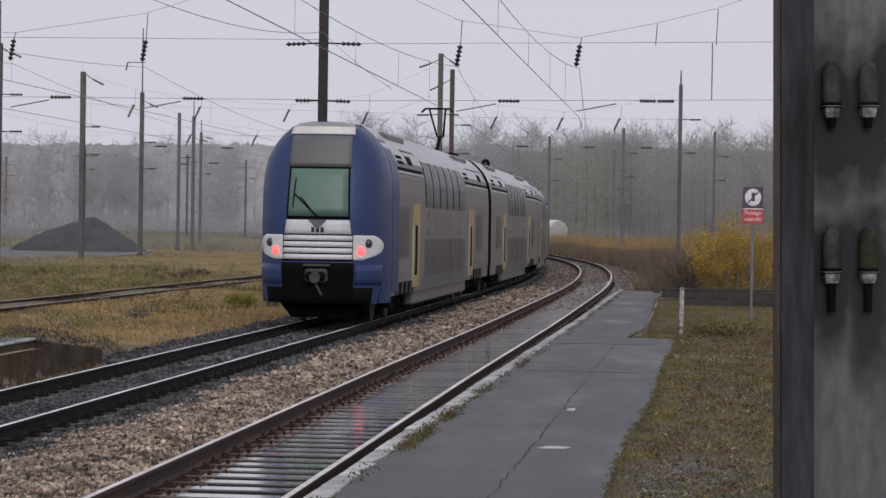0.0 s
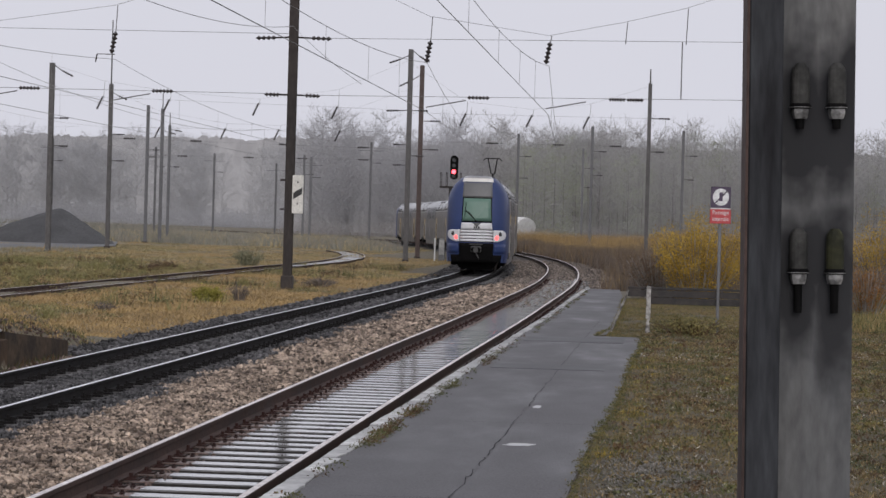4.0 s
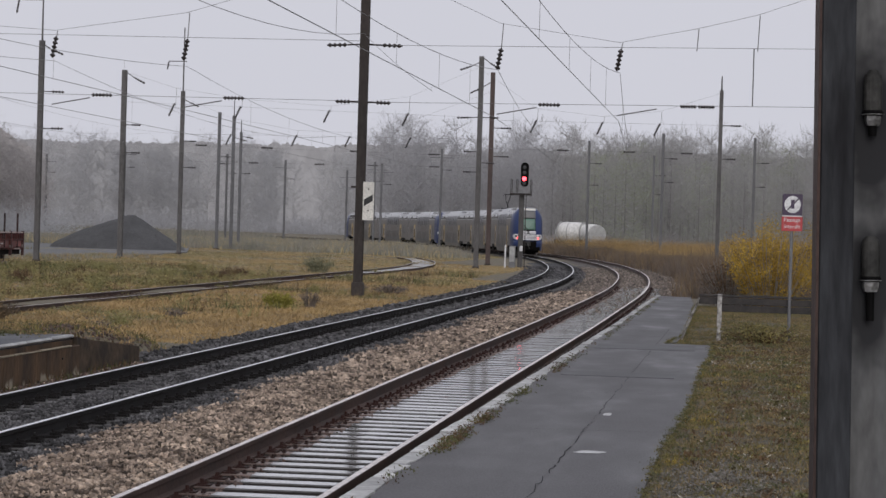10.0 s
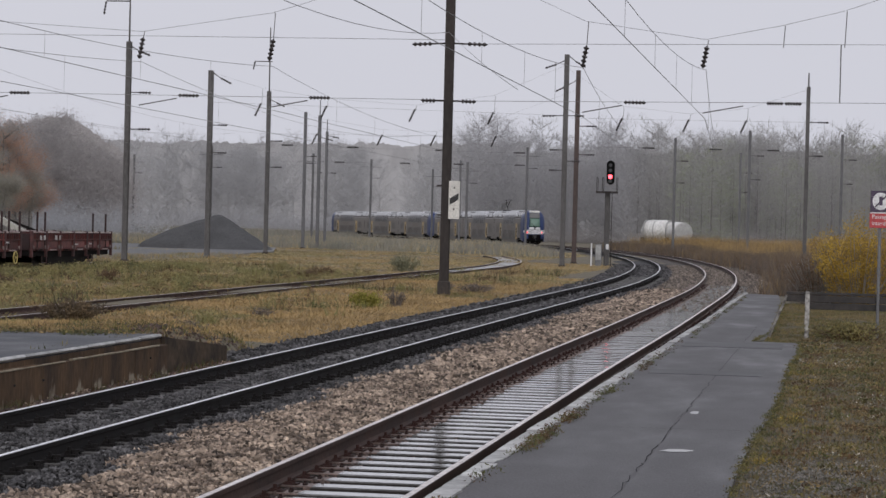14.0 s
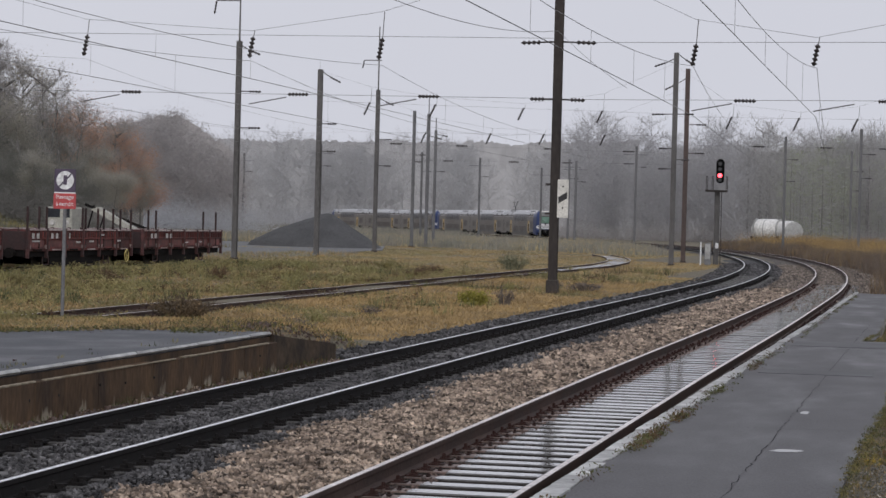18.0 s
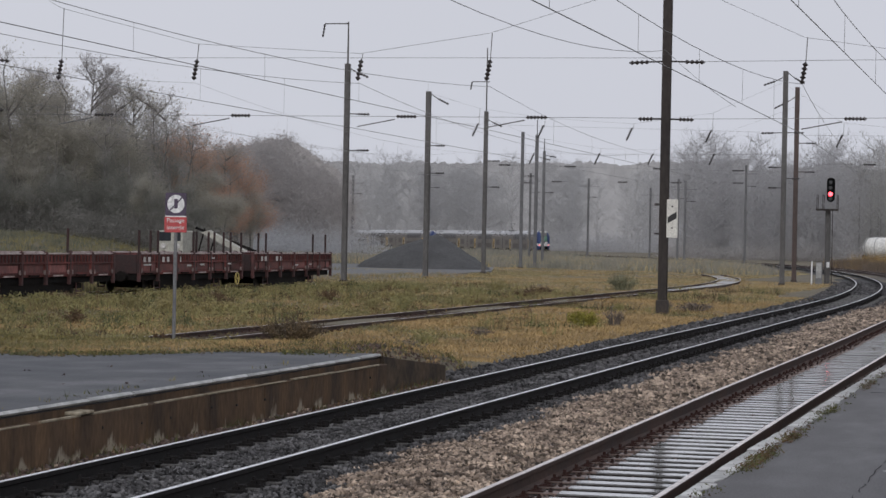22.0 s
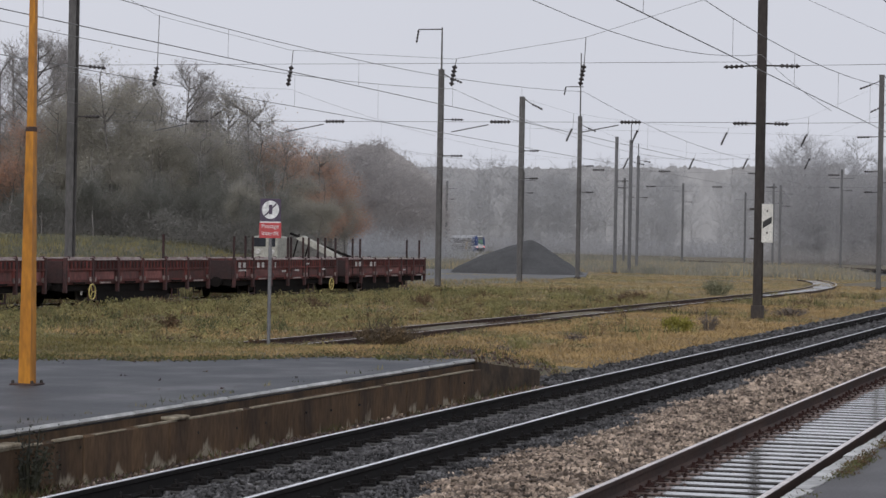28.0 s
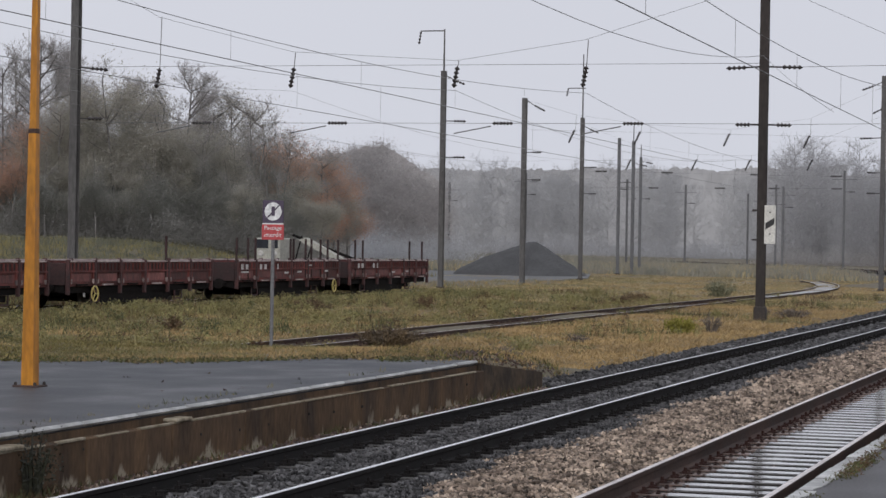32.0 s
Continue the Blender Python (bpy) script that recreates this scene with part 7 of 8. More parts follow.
# far twigs and thickets: haze put into pale grey base colours
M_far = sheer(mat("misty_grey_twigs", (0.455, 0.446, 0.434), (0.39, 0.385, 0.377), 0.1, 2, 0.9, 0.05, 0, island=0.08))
M_ridge = sheer(mat("hazed_ridge_twigs", (0.51, 0.508, 0.515), (0.48, 0.479, 0.487), 0.1, 2, 0.9, 0.05, 0, island=0.05))
M_foot = sheer(mat("hazed_ridge_thicket", (0.5, 0.5, 0.515), (0.46, 0.46, 0.475), 0.1, 2, 0.9, 0.05, 0))
M_foot_n = sheer(mat("hazed_brown_thicket", (0.42, 0.4, 0.39), (0.36, 0.345, 0.336), 0.1, 2, 0.9, 0.05, 0))
M_foot_p = sheer(mat("mist_pale_thicket", (0.5, 0.505, 0.52), (0.47, 0.475, 0.49), 0.1, 2, 0.9, 0.05, 0))
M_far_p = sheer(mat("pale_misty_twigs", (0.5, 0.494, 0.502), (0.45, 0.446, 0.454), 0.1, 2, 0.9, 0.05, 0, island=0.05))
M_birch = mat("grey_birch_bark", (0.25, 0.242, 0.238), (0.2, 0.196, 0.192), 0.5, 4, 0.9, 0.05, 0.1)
M_yleaf = sheer(mat("yellow_leaves", (0.62, 0.43, 0.085), (0.34, 0.225, 0.055), 2, 8, 0.7, 0.1, 0, island=0.45))


def grow(seed, h, spread, limbs=11, subs=6, twigs=6, low=0.25):
    """Segments (start, end, radius, end radius, level) of one leafless tree of height h."""
    r = random.Random(seed)
    seg = []

    def branch(p, d, ln, rad, level):
        q, dd = Vector(p), Vector(d).normalized()
        steps = 4 if level == 0 else 2
        pts = [q.copy()]
        for k in range(steps):
            dd = (dd + Vector((r.uniform(-1, 1), r.uniform(-1, 1), r.uniform(-0.3, 0.7))) * (0.07 if level == 0 else 0.22)).normalized()
            q2 = q + dd * (ln / steps)
            ra, rb = rad * (1 - 0.75 * k / steps), rad * (1 - 0.75 * (k + 1) / steps)
            seg.append((q.copy(), q2.copy(), ra, rb, level))
            q = q2
            pts.append(q.copy())
        count = (limbs, subs, twigs, 0)[level] if level < 3 else 0
        for k in range(count):
            f = r.uniform(low if level == 0 else 0.25, 1.0)
            i = min(int(f * steps), steps - 1)
            p2 = pts[i].lerp(pts[i + 1], f * steps - i)
            an = r.uniform(0, 2 * math.pi)
            up = r.uniform(0.35, 1.1) if level == 0 else r.uniform(0.0, 0.9)
            side = Vector((math.cos(an), math.sin(an), up))
            if level > 0:
                side = (side + dd * 0.8)
            ll = (spread * r.uniform(0.7, 1.1) * (1.15 - 0.65 * f)) if level == 0 else ln * r.uniform(0.4, 0.65)
            branch(p2, side, ll, rad * (0.42 if level == 0 else 0.4), level + 1)

    branch((0, 0, -0.4), (r.uniform(-0.05, 0.05), r.uniform(-0.05, 0.05), 1), h * 0.9, h * 0.0105, 0)
    return seg


def tree_parts(seed, h, spread, leaf=None, leaves=0, size=0.1, low_leaf=0.1, high_leaf=0.8, fine=3, **kw):
    """Meshes of a trunk with limbs and of a crown of twigs and leaves."""
    seg = grow(seed, h, spread, **kw)
    R_ = np.random.RandomState(seed + 70)
    a = Acc()
    P, Q, W, T0, T1 = [], [], [], [], []
    for p, q, ra, rb, lv in seg:
        if lv < 2:
            a.tube(p, q, ra, rb, 6 if lv == 0 else 4, 0, False)
        else:
            P.append(tuple(p))
            Q.append(tuple(q))
            W.append(max(ra, 0.012))
            T0.append(tuple(p))
            T1.append(tuple(q))
    P, Q, W, T0, T1 = (np.array(v) for v in (P, Q, W, T0, T1))
    # fine twigs off the twigs
    k = np.repeat(np.arange(len(P)), fine)
    b = P[k] + (Q[k] - P[k]) * R_.uniform(0.1, 1.0, (len(k), 1))
    ln = np.linalg.norm(Q[k] - P[k], axis=1)[:, None]
    e_ = b + (R_.uniform(-1, 1, (len(k), 3)) + (0, 0, 0.35)) * ln * 0.75
    P, Q, W = np.concatenate([P, b]), np.concatenate([Q, e_]), np.concatenate([W, np.full(len(k), 0.011)])
    u = np.cross(Q - P, R_.normal(0, 1, P.shape))
    u = u / (np.linalg.norm(u, axis=1)[:, None] + 1e-9) * W[:, None]
    tri = np.stack([P - u, P + u, Q], 1)
    slot = np.zeros(len(tri), int)
    if leaves:
        k = R_.randint(0, len(T0), leaves)
        c = T0[k] + (T1[k] - T0[k]) * R_.uniform(0, 1.2, (leaves, 1)) + R_.normal(0, 0.65, (leaves, 3))
        f = c[:, 2] / h
        keep = (f > low_leaf) & (R_.rand(leaves) > smoothstep(high_leaf - 0.25, high_leaf + 0.1, f) * 0.96)
        c = c[keep]
        s_ = size * R_.uniform(0.6, 1.3, (len(c), 1, 1))
        tri = np.concatenate([tri, c[:, None, :] + R_.normal(0, 0.8, (len(c), 3, 3)) * s_])
        slot = np.concatenate([slot, np.ones(len(c), int)])
    me = bulk("crown", tri.reshape(-1, 3), np.arange(len(tri) * 3).reshape(-1, 3), [M_twig, leaf or M_twig], slot)
    return a.mesh("trunk", M_bark, True), me


KINDS = {
    "bare": ("bare grey broadleaf tree with fine twigs", [tree_parts(s, 17, 4.4, None, 0, limbs=24, subs=9, twigs=6, fine=4) for s in (1, 2, 12)]),
    "thin": ("nearly bare tree with a few brown leaves still on its top", [tree_parts(s, 16, 4.4, M_leaf_o, 5200, 0.065, high_leaf=1.4, limbs=20, subs=9, twigs=6) for s in (13, 14)]),
    "olive": ("olive-brown thinning broadleaf tree", [tree_parts(s, 15, 4.4, M_leaf_o, 42000, 0.062, high_leaf=0.85) for s in (3, 4, 5)]),
    "russet": ("russet autumn tree holding its leaves", [tree_parts(s, 13, 4.2, M_leaf_r, 36000, 0.06, high_leaf=0.85) for s in (6, 7)]),
    "ivy": ("ivy-clad tree with sparse brown leaves on top", [tree_parts(s, 15, 4.0, M_leaf_d, 36000, 0.064, low_leaf=0.03, high_leaf=0.7, low=0.12) for s in (8, 9)]),
}


def plant(kind, x, y, scale, k, turn):
    label, meshes = KINDS[kind]
    tm, cm = meshes[k % len(meshes)]
    t = thing("tree", Matrix.Translation((x, y, float(gz(x, y)))) @ pose(0, 0, 0, 0, 0, turn) @ Matrix.Scale(scale, 4), label, "tree", "trees of the left wood")
    part("trunk", tm, None, t)
    part("crown", cm, None, t)


rng = random.Random(21)


def az_place(px, d):
    """A place d metres off, by the bearing in hundredths to the left of the straight line's direction."""
    return -px / 100 * d, d


WOOD = [
    # bearing, distance, kind, scale
    (50.6, 164, "russet", 0.78), (49.6, 172, "russet", 0.72), (48.2, 166, "olive", 0.74), (46.8, 168, "olive", 0.86), (45.2, 168, "olive", 0.92), (44.0, 170, "olive", 0.88), (42.6, 170, "olive", 0.7), (41.2, 172, "olive", 0.72),
    (51.0, 172, "bare", 1.0), (50.2, 180, "bare", 1.08), (49.2, 172, "bare", 1.06), (48.6, 184, "bare", 1.14), (47.9, 176, "bare", 1.04), (47.0, 186, "bare", 0.96), (46.4, 178, "olive", 0.96), (45.7, 186, "bare", 0.92), (45.0, 176, "bare", 0.86),
    (44.3, 184, "olive", 0.95), (43.5, 176, "olive", 0.92), (42.7, 186, "bare", 0.9), (41.9, 178, "bare", 0.94), (41.3, 186, "bare", 0.92), (40.4, 180, "thin", 0.9), (39.6, 184, "thin", 0.94), (38.8, 180, "thin", 0.92),
    (38.9, 178, "ivy", 0.72), (39.7, 176, "ivy", 0.66), (38.1, 182, "thin", 0.86), (37.3, 186, "russet", 0.86), (36.7, 180, "russet", 0.84), (36.1, 188, "russet", 0.78), (35.6, 182, "russet", 0.72), (35.1, 190, "russet", 0.66), (34.7, 184, "russet", 0.56),
    (34.9, 192, "olive", 0.58), (36.4, 192, "olive", 0.78), (46.9, 192, "bare", 1.0), (44.1, 192, "bare", 0.95), (42.0, 192, "olive", 0.86), (49.8, 188, "olive", 0.9), (48.8, 160, "ivy", 0.5), (46.2, 160, "ivy", 0.5), (43.5, 164, "ivy", 0.55), (41.0, 168, "ivy", 0.6), (38.7, 170, "ivy", 0.62), (37.5, 172, "ivy", 0.6), (36.3, 174, "olive", 0.5), (35.2, 182, "thin", 0.6),
]
for b_, d_, kd, sc in WOOD:
    x, y = az_place(b_, d_)
    plant(kd, x, y, sc * rng.uniform(0.96, 1.04), rng.randrange(6), rng.uniform(0, 360))
for k in range(26):
    b_ = 33.9 + 17.5 * k / 25 + rng.uniform(-0.25, 0.25)
    x, y = az_place(b_, rng.uniform(190, 206))
    plant(("russet" if b_ > 49.5 else rng.choice(["olive", "olive", "ivy"])) if b_ > 37.6 else "russet", x, y, rng.uniform(0.66, 0.8), rng.randrange(6), rng.uniform(0, 360))
for k in range(30):
    b_ = 35.3 + 15.8 * k / 29 + rng.uniform(-0.25, 0.25)
    x, y = az_place(b_, rng.uniform(164, 176))
    plant(rng.choice(["olive", "ivy", "ivy"]) if b_ > 37 else rng.choice(["olive", "ivy"]), x, y, rng.uniform(0.38, 0.54), rng.randrange(6), rng.uniform(0, 360))
for k in range(11):
    b_ = 37.2 + 5.0 * k / 10
    x, y = az_place(b_, rng.uniform(193, 204))
    plant(rng.choice(["olive", "olive", "ivy"]), x, y, (0.74 if b_ < 38 else 0.86) * rng.uniform(0.95, 1.05), rng.randrange(6), rng.uniform(0, 360))


# far woods, joined
def far_tree(h, spread, kind):
    """Triangles of one far tree; kind 0 bare, 1 leafy, 2 conifer."""
    out, slot = [], []
    w = h * 0.007
    out += [[(-w, 0, -0.5), (w, 0, -0.5), (0, 0, h * 0.95)], [(0, -w, -0.5), (0, w, -0.5), (0, 0, h * 0.95)]]
    slot += [0, 0]
    nl = 60
    for _ in range(nl):
        f = NR.uniform(0.05, 0.9)
        env = 0.7 + spread * (math.sin(math.pi * min(1, max(0.12, f)) ** 0.75) if kind != 2 else 1.05 - f)
        an = NR.uniform(0, 2 * math.pi)
        p = np.array([0, 0, f * h * 0.92])
        q = p + np.array([math.cos(an) * env, math.sin(an) * env, env * (NR.uniform(0.2, 1.1) if kind != 2 else -0.2)])
        out.append([p - (0, 0, 0.05), p + (0, 0, 0.07), q])
        slot.append(1)
        for _ in range(20 if kind == 0 else 54):
            b = p + (q - p) * NR.uniform(0.25, 1.05) + NR.normal(0, 0.25, 3)
            if kind == 0:
                e_ = b + NR.normal(0, 1, 3) * (0.5, 0.5, 0.4) + (q - p) * 0.12 + (0, 0, 0.35)
                d = np.array([NR.uniform(-0.03, 0.03), NR.uniform(-0.03, 0.03), 0.012])
                out.append([b - d, b + d, e_])
                slot.append(1)
            else:
                s = NR.uniform(0.035, 0.1)
                b = b + NR.normal(0, 0.34, 3)
                out.append([b + NR.normal(0, s, 3), b + NR.normal(0, s, 3), b + NR.normal(0, s, 3)])
                slot.append(2)
    return np.array(out, float), np.array(slot)


FAR = [far_tree(17 + 0.5 * k, 3.6, 0) for k in range(5)] + [far_tree(16, 3.4, 1), far_tree(17, 3.6, 1)] + [far_tree(17, 3.2, 2)]


def far_wood(name, label, places, mats):
    V, S = [], []
    for x, y, sc, k in places:
        t, s = FAR[k]
        an = NR.uniform(0, 2 * math.pi)
        ca, sa = math.cos(an), math.sin(an)
        p = t.reshape(-1, 3) @ np.array([[ca, sa, 0], [-sa, ca, 0], [0, 0, 1]]) * sc
        V.append(p + (x, y, float(gz(x, y)) - 0.1))
        S.append(s)
    V, S = np.concatenate(V), np.concatenate(S)
    return tagged(new(name, bulk(name, V, np.arange(len(V)).reshape(-1, 3), mats, S)), label, "woodland", kind="stuff")


pl = []
for k in range(310):
    b_ = NR.uniform(-16, 15.0)
    d_ = NR.uniform(425, 500) if b_ > 8 else NR.uniform(360, 470) if b_ > -2 else NR.uniform(240, 340)
    pick = NR.rand()
    kd = NR.randint(0, 5) if pick < 0.86 else (7 if (pick > 0.95 and b_ < 8) else 5 + NR.randint(0, 2))
    x, y = az_place(b_, d_)
    pl.append((x, y, (d_ / 420) * NR.uniform(0.85, 1.36), kd))
for b_, d_, sc, kd in ((5.6, 335, 0.92, 7), (5.2, 345, 0.98, 5), (4.7, 338, 0.86, 6), (4.3, 335, 0.98, 7), (3.9, 342, 0.9, 5), (3.4, 336, 0.92, 7), (1.2, 330, 0.86, 6), (0.6, 335, 0.84, 5)):
    pl.append((*az_place(b_, d_), sc * 1.02, kd))
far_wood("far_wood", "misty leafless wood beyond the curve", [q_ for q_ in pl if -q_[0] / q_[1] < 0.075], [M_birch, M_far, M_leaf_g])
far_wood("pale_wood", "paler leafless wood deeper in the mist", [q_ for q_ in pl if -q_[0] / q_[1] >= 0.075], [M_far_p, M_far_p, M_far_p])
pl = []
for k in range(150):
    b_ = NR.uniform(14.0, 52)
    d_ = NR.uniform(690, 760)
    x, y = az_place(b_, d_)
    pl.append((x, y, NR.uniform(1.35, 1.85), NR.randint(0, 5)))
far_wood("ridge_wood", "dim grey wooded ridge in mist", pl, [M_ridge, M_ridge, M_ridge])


# undergrowth before the far woods
def under_wood(name, label, places, m, h0, h1, wide, per, size):
    places = np.array(places)
    n = len(places)
    h = np.repeat(NR.uniform(h0, h1, n), per)
    r = np.sqrt(NR.rand(n * per)) * wide
    an = NR.uniform(0, 2 * math.pi, n * per)
    px, py = np.repeat(places[:, 0], per) + r * np.cos(an), np.repeat(places[:, 1], per) + r * np.sin(an)
    c = np.stack([px, py, -0.4 + h * np.clip(1 - (r / (wide * 1.3)) ** 2, 0.2, 1) * NR.rand(n * per)], 1)
    v = c[:, None, :] + NR.normal(0, size, (n * per, 3, 3))
    return tagged(new(name, bulk(name, v.reshape(-1, 3), np.arange(n * per * 3).reshape(-1, 3), m)), label, "undergrowth", kind="stuff")


under_wood("ridge_undergrowth", "haze-grey thicket at the foot of the wooded ridge", [az_place(NR.uniform(13, 52), NR.uniform(655, 700)) for _ in range(260)], M_foot, 4, 9, 6.0, 520, 0.13)
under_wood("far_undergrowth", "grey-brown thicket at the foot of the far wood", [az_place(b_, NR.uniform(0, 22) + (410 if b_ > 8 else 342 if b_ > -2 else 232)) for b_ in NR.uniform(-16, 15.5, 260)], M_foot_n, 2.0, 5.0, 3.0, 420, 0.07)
# thicket added to stand in for mist lying below the second wood
under_wood("second_undergrowth", "pale thicket standing in for mist at the foot of the second wood", [az_place(b_, NR.uniform(262, 282)) for b_ in NR.uniform(28.6, 34.6, 70)], M_foot_p, 2.5, 6.0, 3.4, 700, 0.06)


# distance behind the woods: flat self-lit sheets, mist put into tone and glow
def backdrop(name, d_, b0, b1, tops, tone, seed, label):
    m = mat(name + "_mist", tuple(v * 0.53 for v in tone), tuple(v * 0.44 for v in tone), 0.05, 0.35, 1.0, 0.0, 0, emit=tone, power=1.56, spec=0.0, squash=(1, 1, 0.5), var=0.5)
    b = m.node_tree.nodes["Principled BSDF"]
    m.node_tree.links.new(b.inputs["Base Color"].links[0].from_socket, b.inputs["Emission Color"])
    bs = np.arange(b0, b1, 0.055)
    a = Acc()
    for lo in (0, 1):
        for b_ in bs:
            hgt = float(np.interp(b_, [q_[0] for q_ in tops], [q_[1] for q_ in tops]))
            hgt = hgt * (1 + 0.08 * noise.noise(Vector((b_ * 0.55, seed, 0))) + 0.03 * noise.noise(Vector((b_ * 2.3, seed, 1))) + 0.03 * noise.noise(Vector((b_ * 7.0, seed, 2))))
            an = math.atan(b_ / 100)
            a.v.append((-math.sin(an) * d_, math.cos(an) * d_, -3.0 if lo == 0 else hgt))
    n = len(bs)
    for k in range(n - 1):
        a.f.append((k, k + 1, n + k + 1, n + k))
        a.m.append(0)
    return part(name, a, m, None, label, kind="structure")


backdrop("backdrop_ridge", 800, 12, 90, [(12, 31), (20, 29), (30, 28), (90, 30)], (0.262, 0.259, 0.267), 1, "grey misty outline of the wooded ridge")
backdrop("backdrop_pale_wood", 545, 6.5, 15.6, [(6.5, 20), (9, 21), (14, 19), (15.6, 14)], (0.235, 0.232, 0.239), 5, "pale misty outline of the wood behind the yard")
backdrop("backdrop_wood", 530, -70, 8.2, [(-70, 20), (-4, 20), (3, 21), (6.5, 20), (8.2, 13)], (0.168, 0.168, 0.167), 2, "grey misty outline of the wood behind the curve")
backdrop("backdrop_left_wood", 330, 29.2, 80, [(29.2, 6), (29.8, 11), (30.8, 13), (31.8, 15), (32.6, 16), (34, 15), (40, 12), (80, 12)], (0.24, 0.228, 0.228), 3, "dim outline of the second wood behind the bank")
backdrop("backdrop_near_wood", 222, 33.9, 75, [(33.9, 5), (35.5, 9), (40, 11), (48, 11.5), (75, 11)], (0.125, 0.12, 0.118), 4, "self-lit sheet filling the dark depth of the left wood")

# second wood behind the bank, joined
pl = []
# twig colour paled to carry the haze over the second wood
M_second = sheer(mat("hazed_second_wood_twigs", (0.46, 0.435, 0.425), (0.42, 0.4, 0.392), 0.1, 2, 0.9, 0.05, 0, island=0.06))
for k in range(64):
    b_ = NR.uniform(29.6, 35.5)
    x, y = az_place(b_, NR.uniform(285, 320))
    pl.append((x, y, float(np.interp(b_, [29.8, 31, 32.6, 35], [0.75, 0.88, 1.08, 1.0])) * NR.uniform(0.85, 1.05), NR.choice([5, 6])))
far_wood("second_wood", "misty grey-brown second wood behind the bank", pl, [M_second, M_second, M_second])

# ---- shrubs ----
M_under_g = mat("dull_bush_leaves", (0.22, 0.215, 0.13), (0.15, 0.148, 0.09), 1.5, 8, 0.8, 0.1, 0, island=0.25)
M_tuss = sheer(mat("fresh_tussock", (0.4, 0.36, 0.09), (0.26, 0.24, 0.06), 1.5, 8, 0.8, 0.1, 0, island=0.25))
M_oleaf = sheer(mat("orange_brown_leaves", (0.4, 0.2, 0.06), (0.22, 0.12, 0.05), 2, 8, 0.7, 0.1, 0, island=0.45))
M_brush = mat("dark_brown_brush", (0.15, 0.1, 0.05), (0.06, 0.046, 0.03), 2, 10, 0.8, 0.1, 0, island=0.4)
M_ivy = mat("dark_ivy", (0.028, 0.03, 0.014), (0.012, 0.012, 0.007), 3, 12, 0.7, 0.1, 0, island=0.35)


def shrub(name, x, y, z, w, h, leaf, count, size, label, seed, stems=40, twig=None):
    r = random.Random(seed)
    t = thing(name, (x, y, z), label, "shrub")
    a, c = Acc(), Acc()
    tips = []
    for k in range(stems):
        an, rr = r.uniform(0, 2 * math.pi), math.sqrt(r.random())
        e_ = Vector((math.cos(an) * rr * w, math.sin(an) * rr * w * 0.7, h * r.uniform(0.55, 1.0) * (1 - 0.35 * rr * rr)))
        s = Vector((e_.x * 0.3, e_.y * 0.3, -0.1))
        m_ = s.lerp(e_, 0.5) + Vector((0, 0, 0.1))
        a.tube(s, m_, 0.018, 0.012, 4, 0, False)
        a.tube(m_, e_, 0.012, 0.005, 4, 0, False)
        tips += [(s, m_), (m_, e_), (m_, e_)]
    for k in range(count):
        p, q_ = r.choice(tips)
        b = p.lerp(q_, r.uniform(0.1, 1.05)) + Vector((r.gauss(0, 0.12), r.gauss(0, 0.12), r.gauss(0, 0.1))) * max(0.6, w / 1.5)
        s = size * r.uniform(0.6, 1.4)
        d1 = Vector((r.uniform(-1, 1), r.uniform(-1, 1), r.uniform(-1, 1))).normalized() * s
        d2 = d1.orthogonal().normalized() * s * 0.6
        c.add([tuple(b - d1), tuple(b + d2), tuple(b + d1), tuple(b - d2)], [(0, 1, 2, 3)])
    part("branchwork", a, twig or M_twig, t)
    part("foliage", c, leaf, t)
    return t


shrub("yellow_bush", 1.1, 60, float(gz(1, 60)), 1.3, 2.45, M_yleaf, 15000, 0.024, "bush of small yellow autumn leaves", 3, stems=70)
shrub("yellow_bush", 3.1, 61, float(gz(3, 61)), 1.5, 2.75, M_yleaf, 18000, 0.024, "bush of small yellow autumn leaves", 4, stems=80)
shrub("brown_bush", 0.1, 63, float(gz(0.3, 63)), 0.9, 1.7, M_rust, 4200, 0.026, "half-bare brown and yellow bush", 5, stems=70)
shrub("verge_shrub", 0.66, 41.0, float(gz(0.62, 41)), 0.85, 0.36, M_moss, 2200, 0.02, "low brown and green shrub before the timber barrier", 6, twig=M_rust)
shrub("brown_shrub", -16.2, 50.6, float(gz(-16.2, 50.6)), 0.85, 0.68, M_brush, 2000, 0.026, "dead brown shrub with bare stems beside the siding", 7, stems=150, twig=M_brush)
shrub("ivy_clump", -9.24, 18.75, -0.15, 0.17, 0.72, M_ivy, 900, 0.014, "ivy clump climbing the platform wall", 11, stems=22, twig=M_ivy)
shrub("green_tussock", -12.6, 66.3, float(gz(-12.6, 66.3)), 0.5, 0.5, M_tuss, 1500, 0.03, "yellow-green tussock in the ochre grass", 21, stems=60, twig=M_tuss)
shrub("brown_tussock", -11.9, 67.5, float(gz(-11.9, 67.5)), 0.32, 0.6, M_dead, 300, 0.022, "dry brown weed clump in the ochre grass", 22, stems=40, twig=M_dead)
shrub("field_bush", -20.9, 121, float(gz(-20.9, 121)), 0.95, 1.1, M_under_g, 900, 0.045, "grey-green bush beside the siding", 23, stems=90, twig=M_under_g)
shrub("brown_tussock", -12.0, 84.6, float(gz(-12.0, 84.6)), 0.7, 0.36, M_dead, 700, 0.03, "dry brown weed clump beside the mast", 24, stems=60, twig=M_dead)
r_ = random.Random(61)
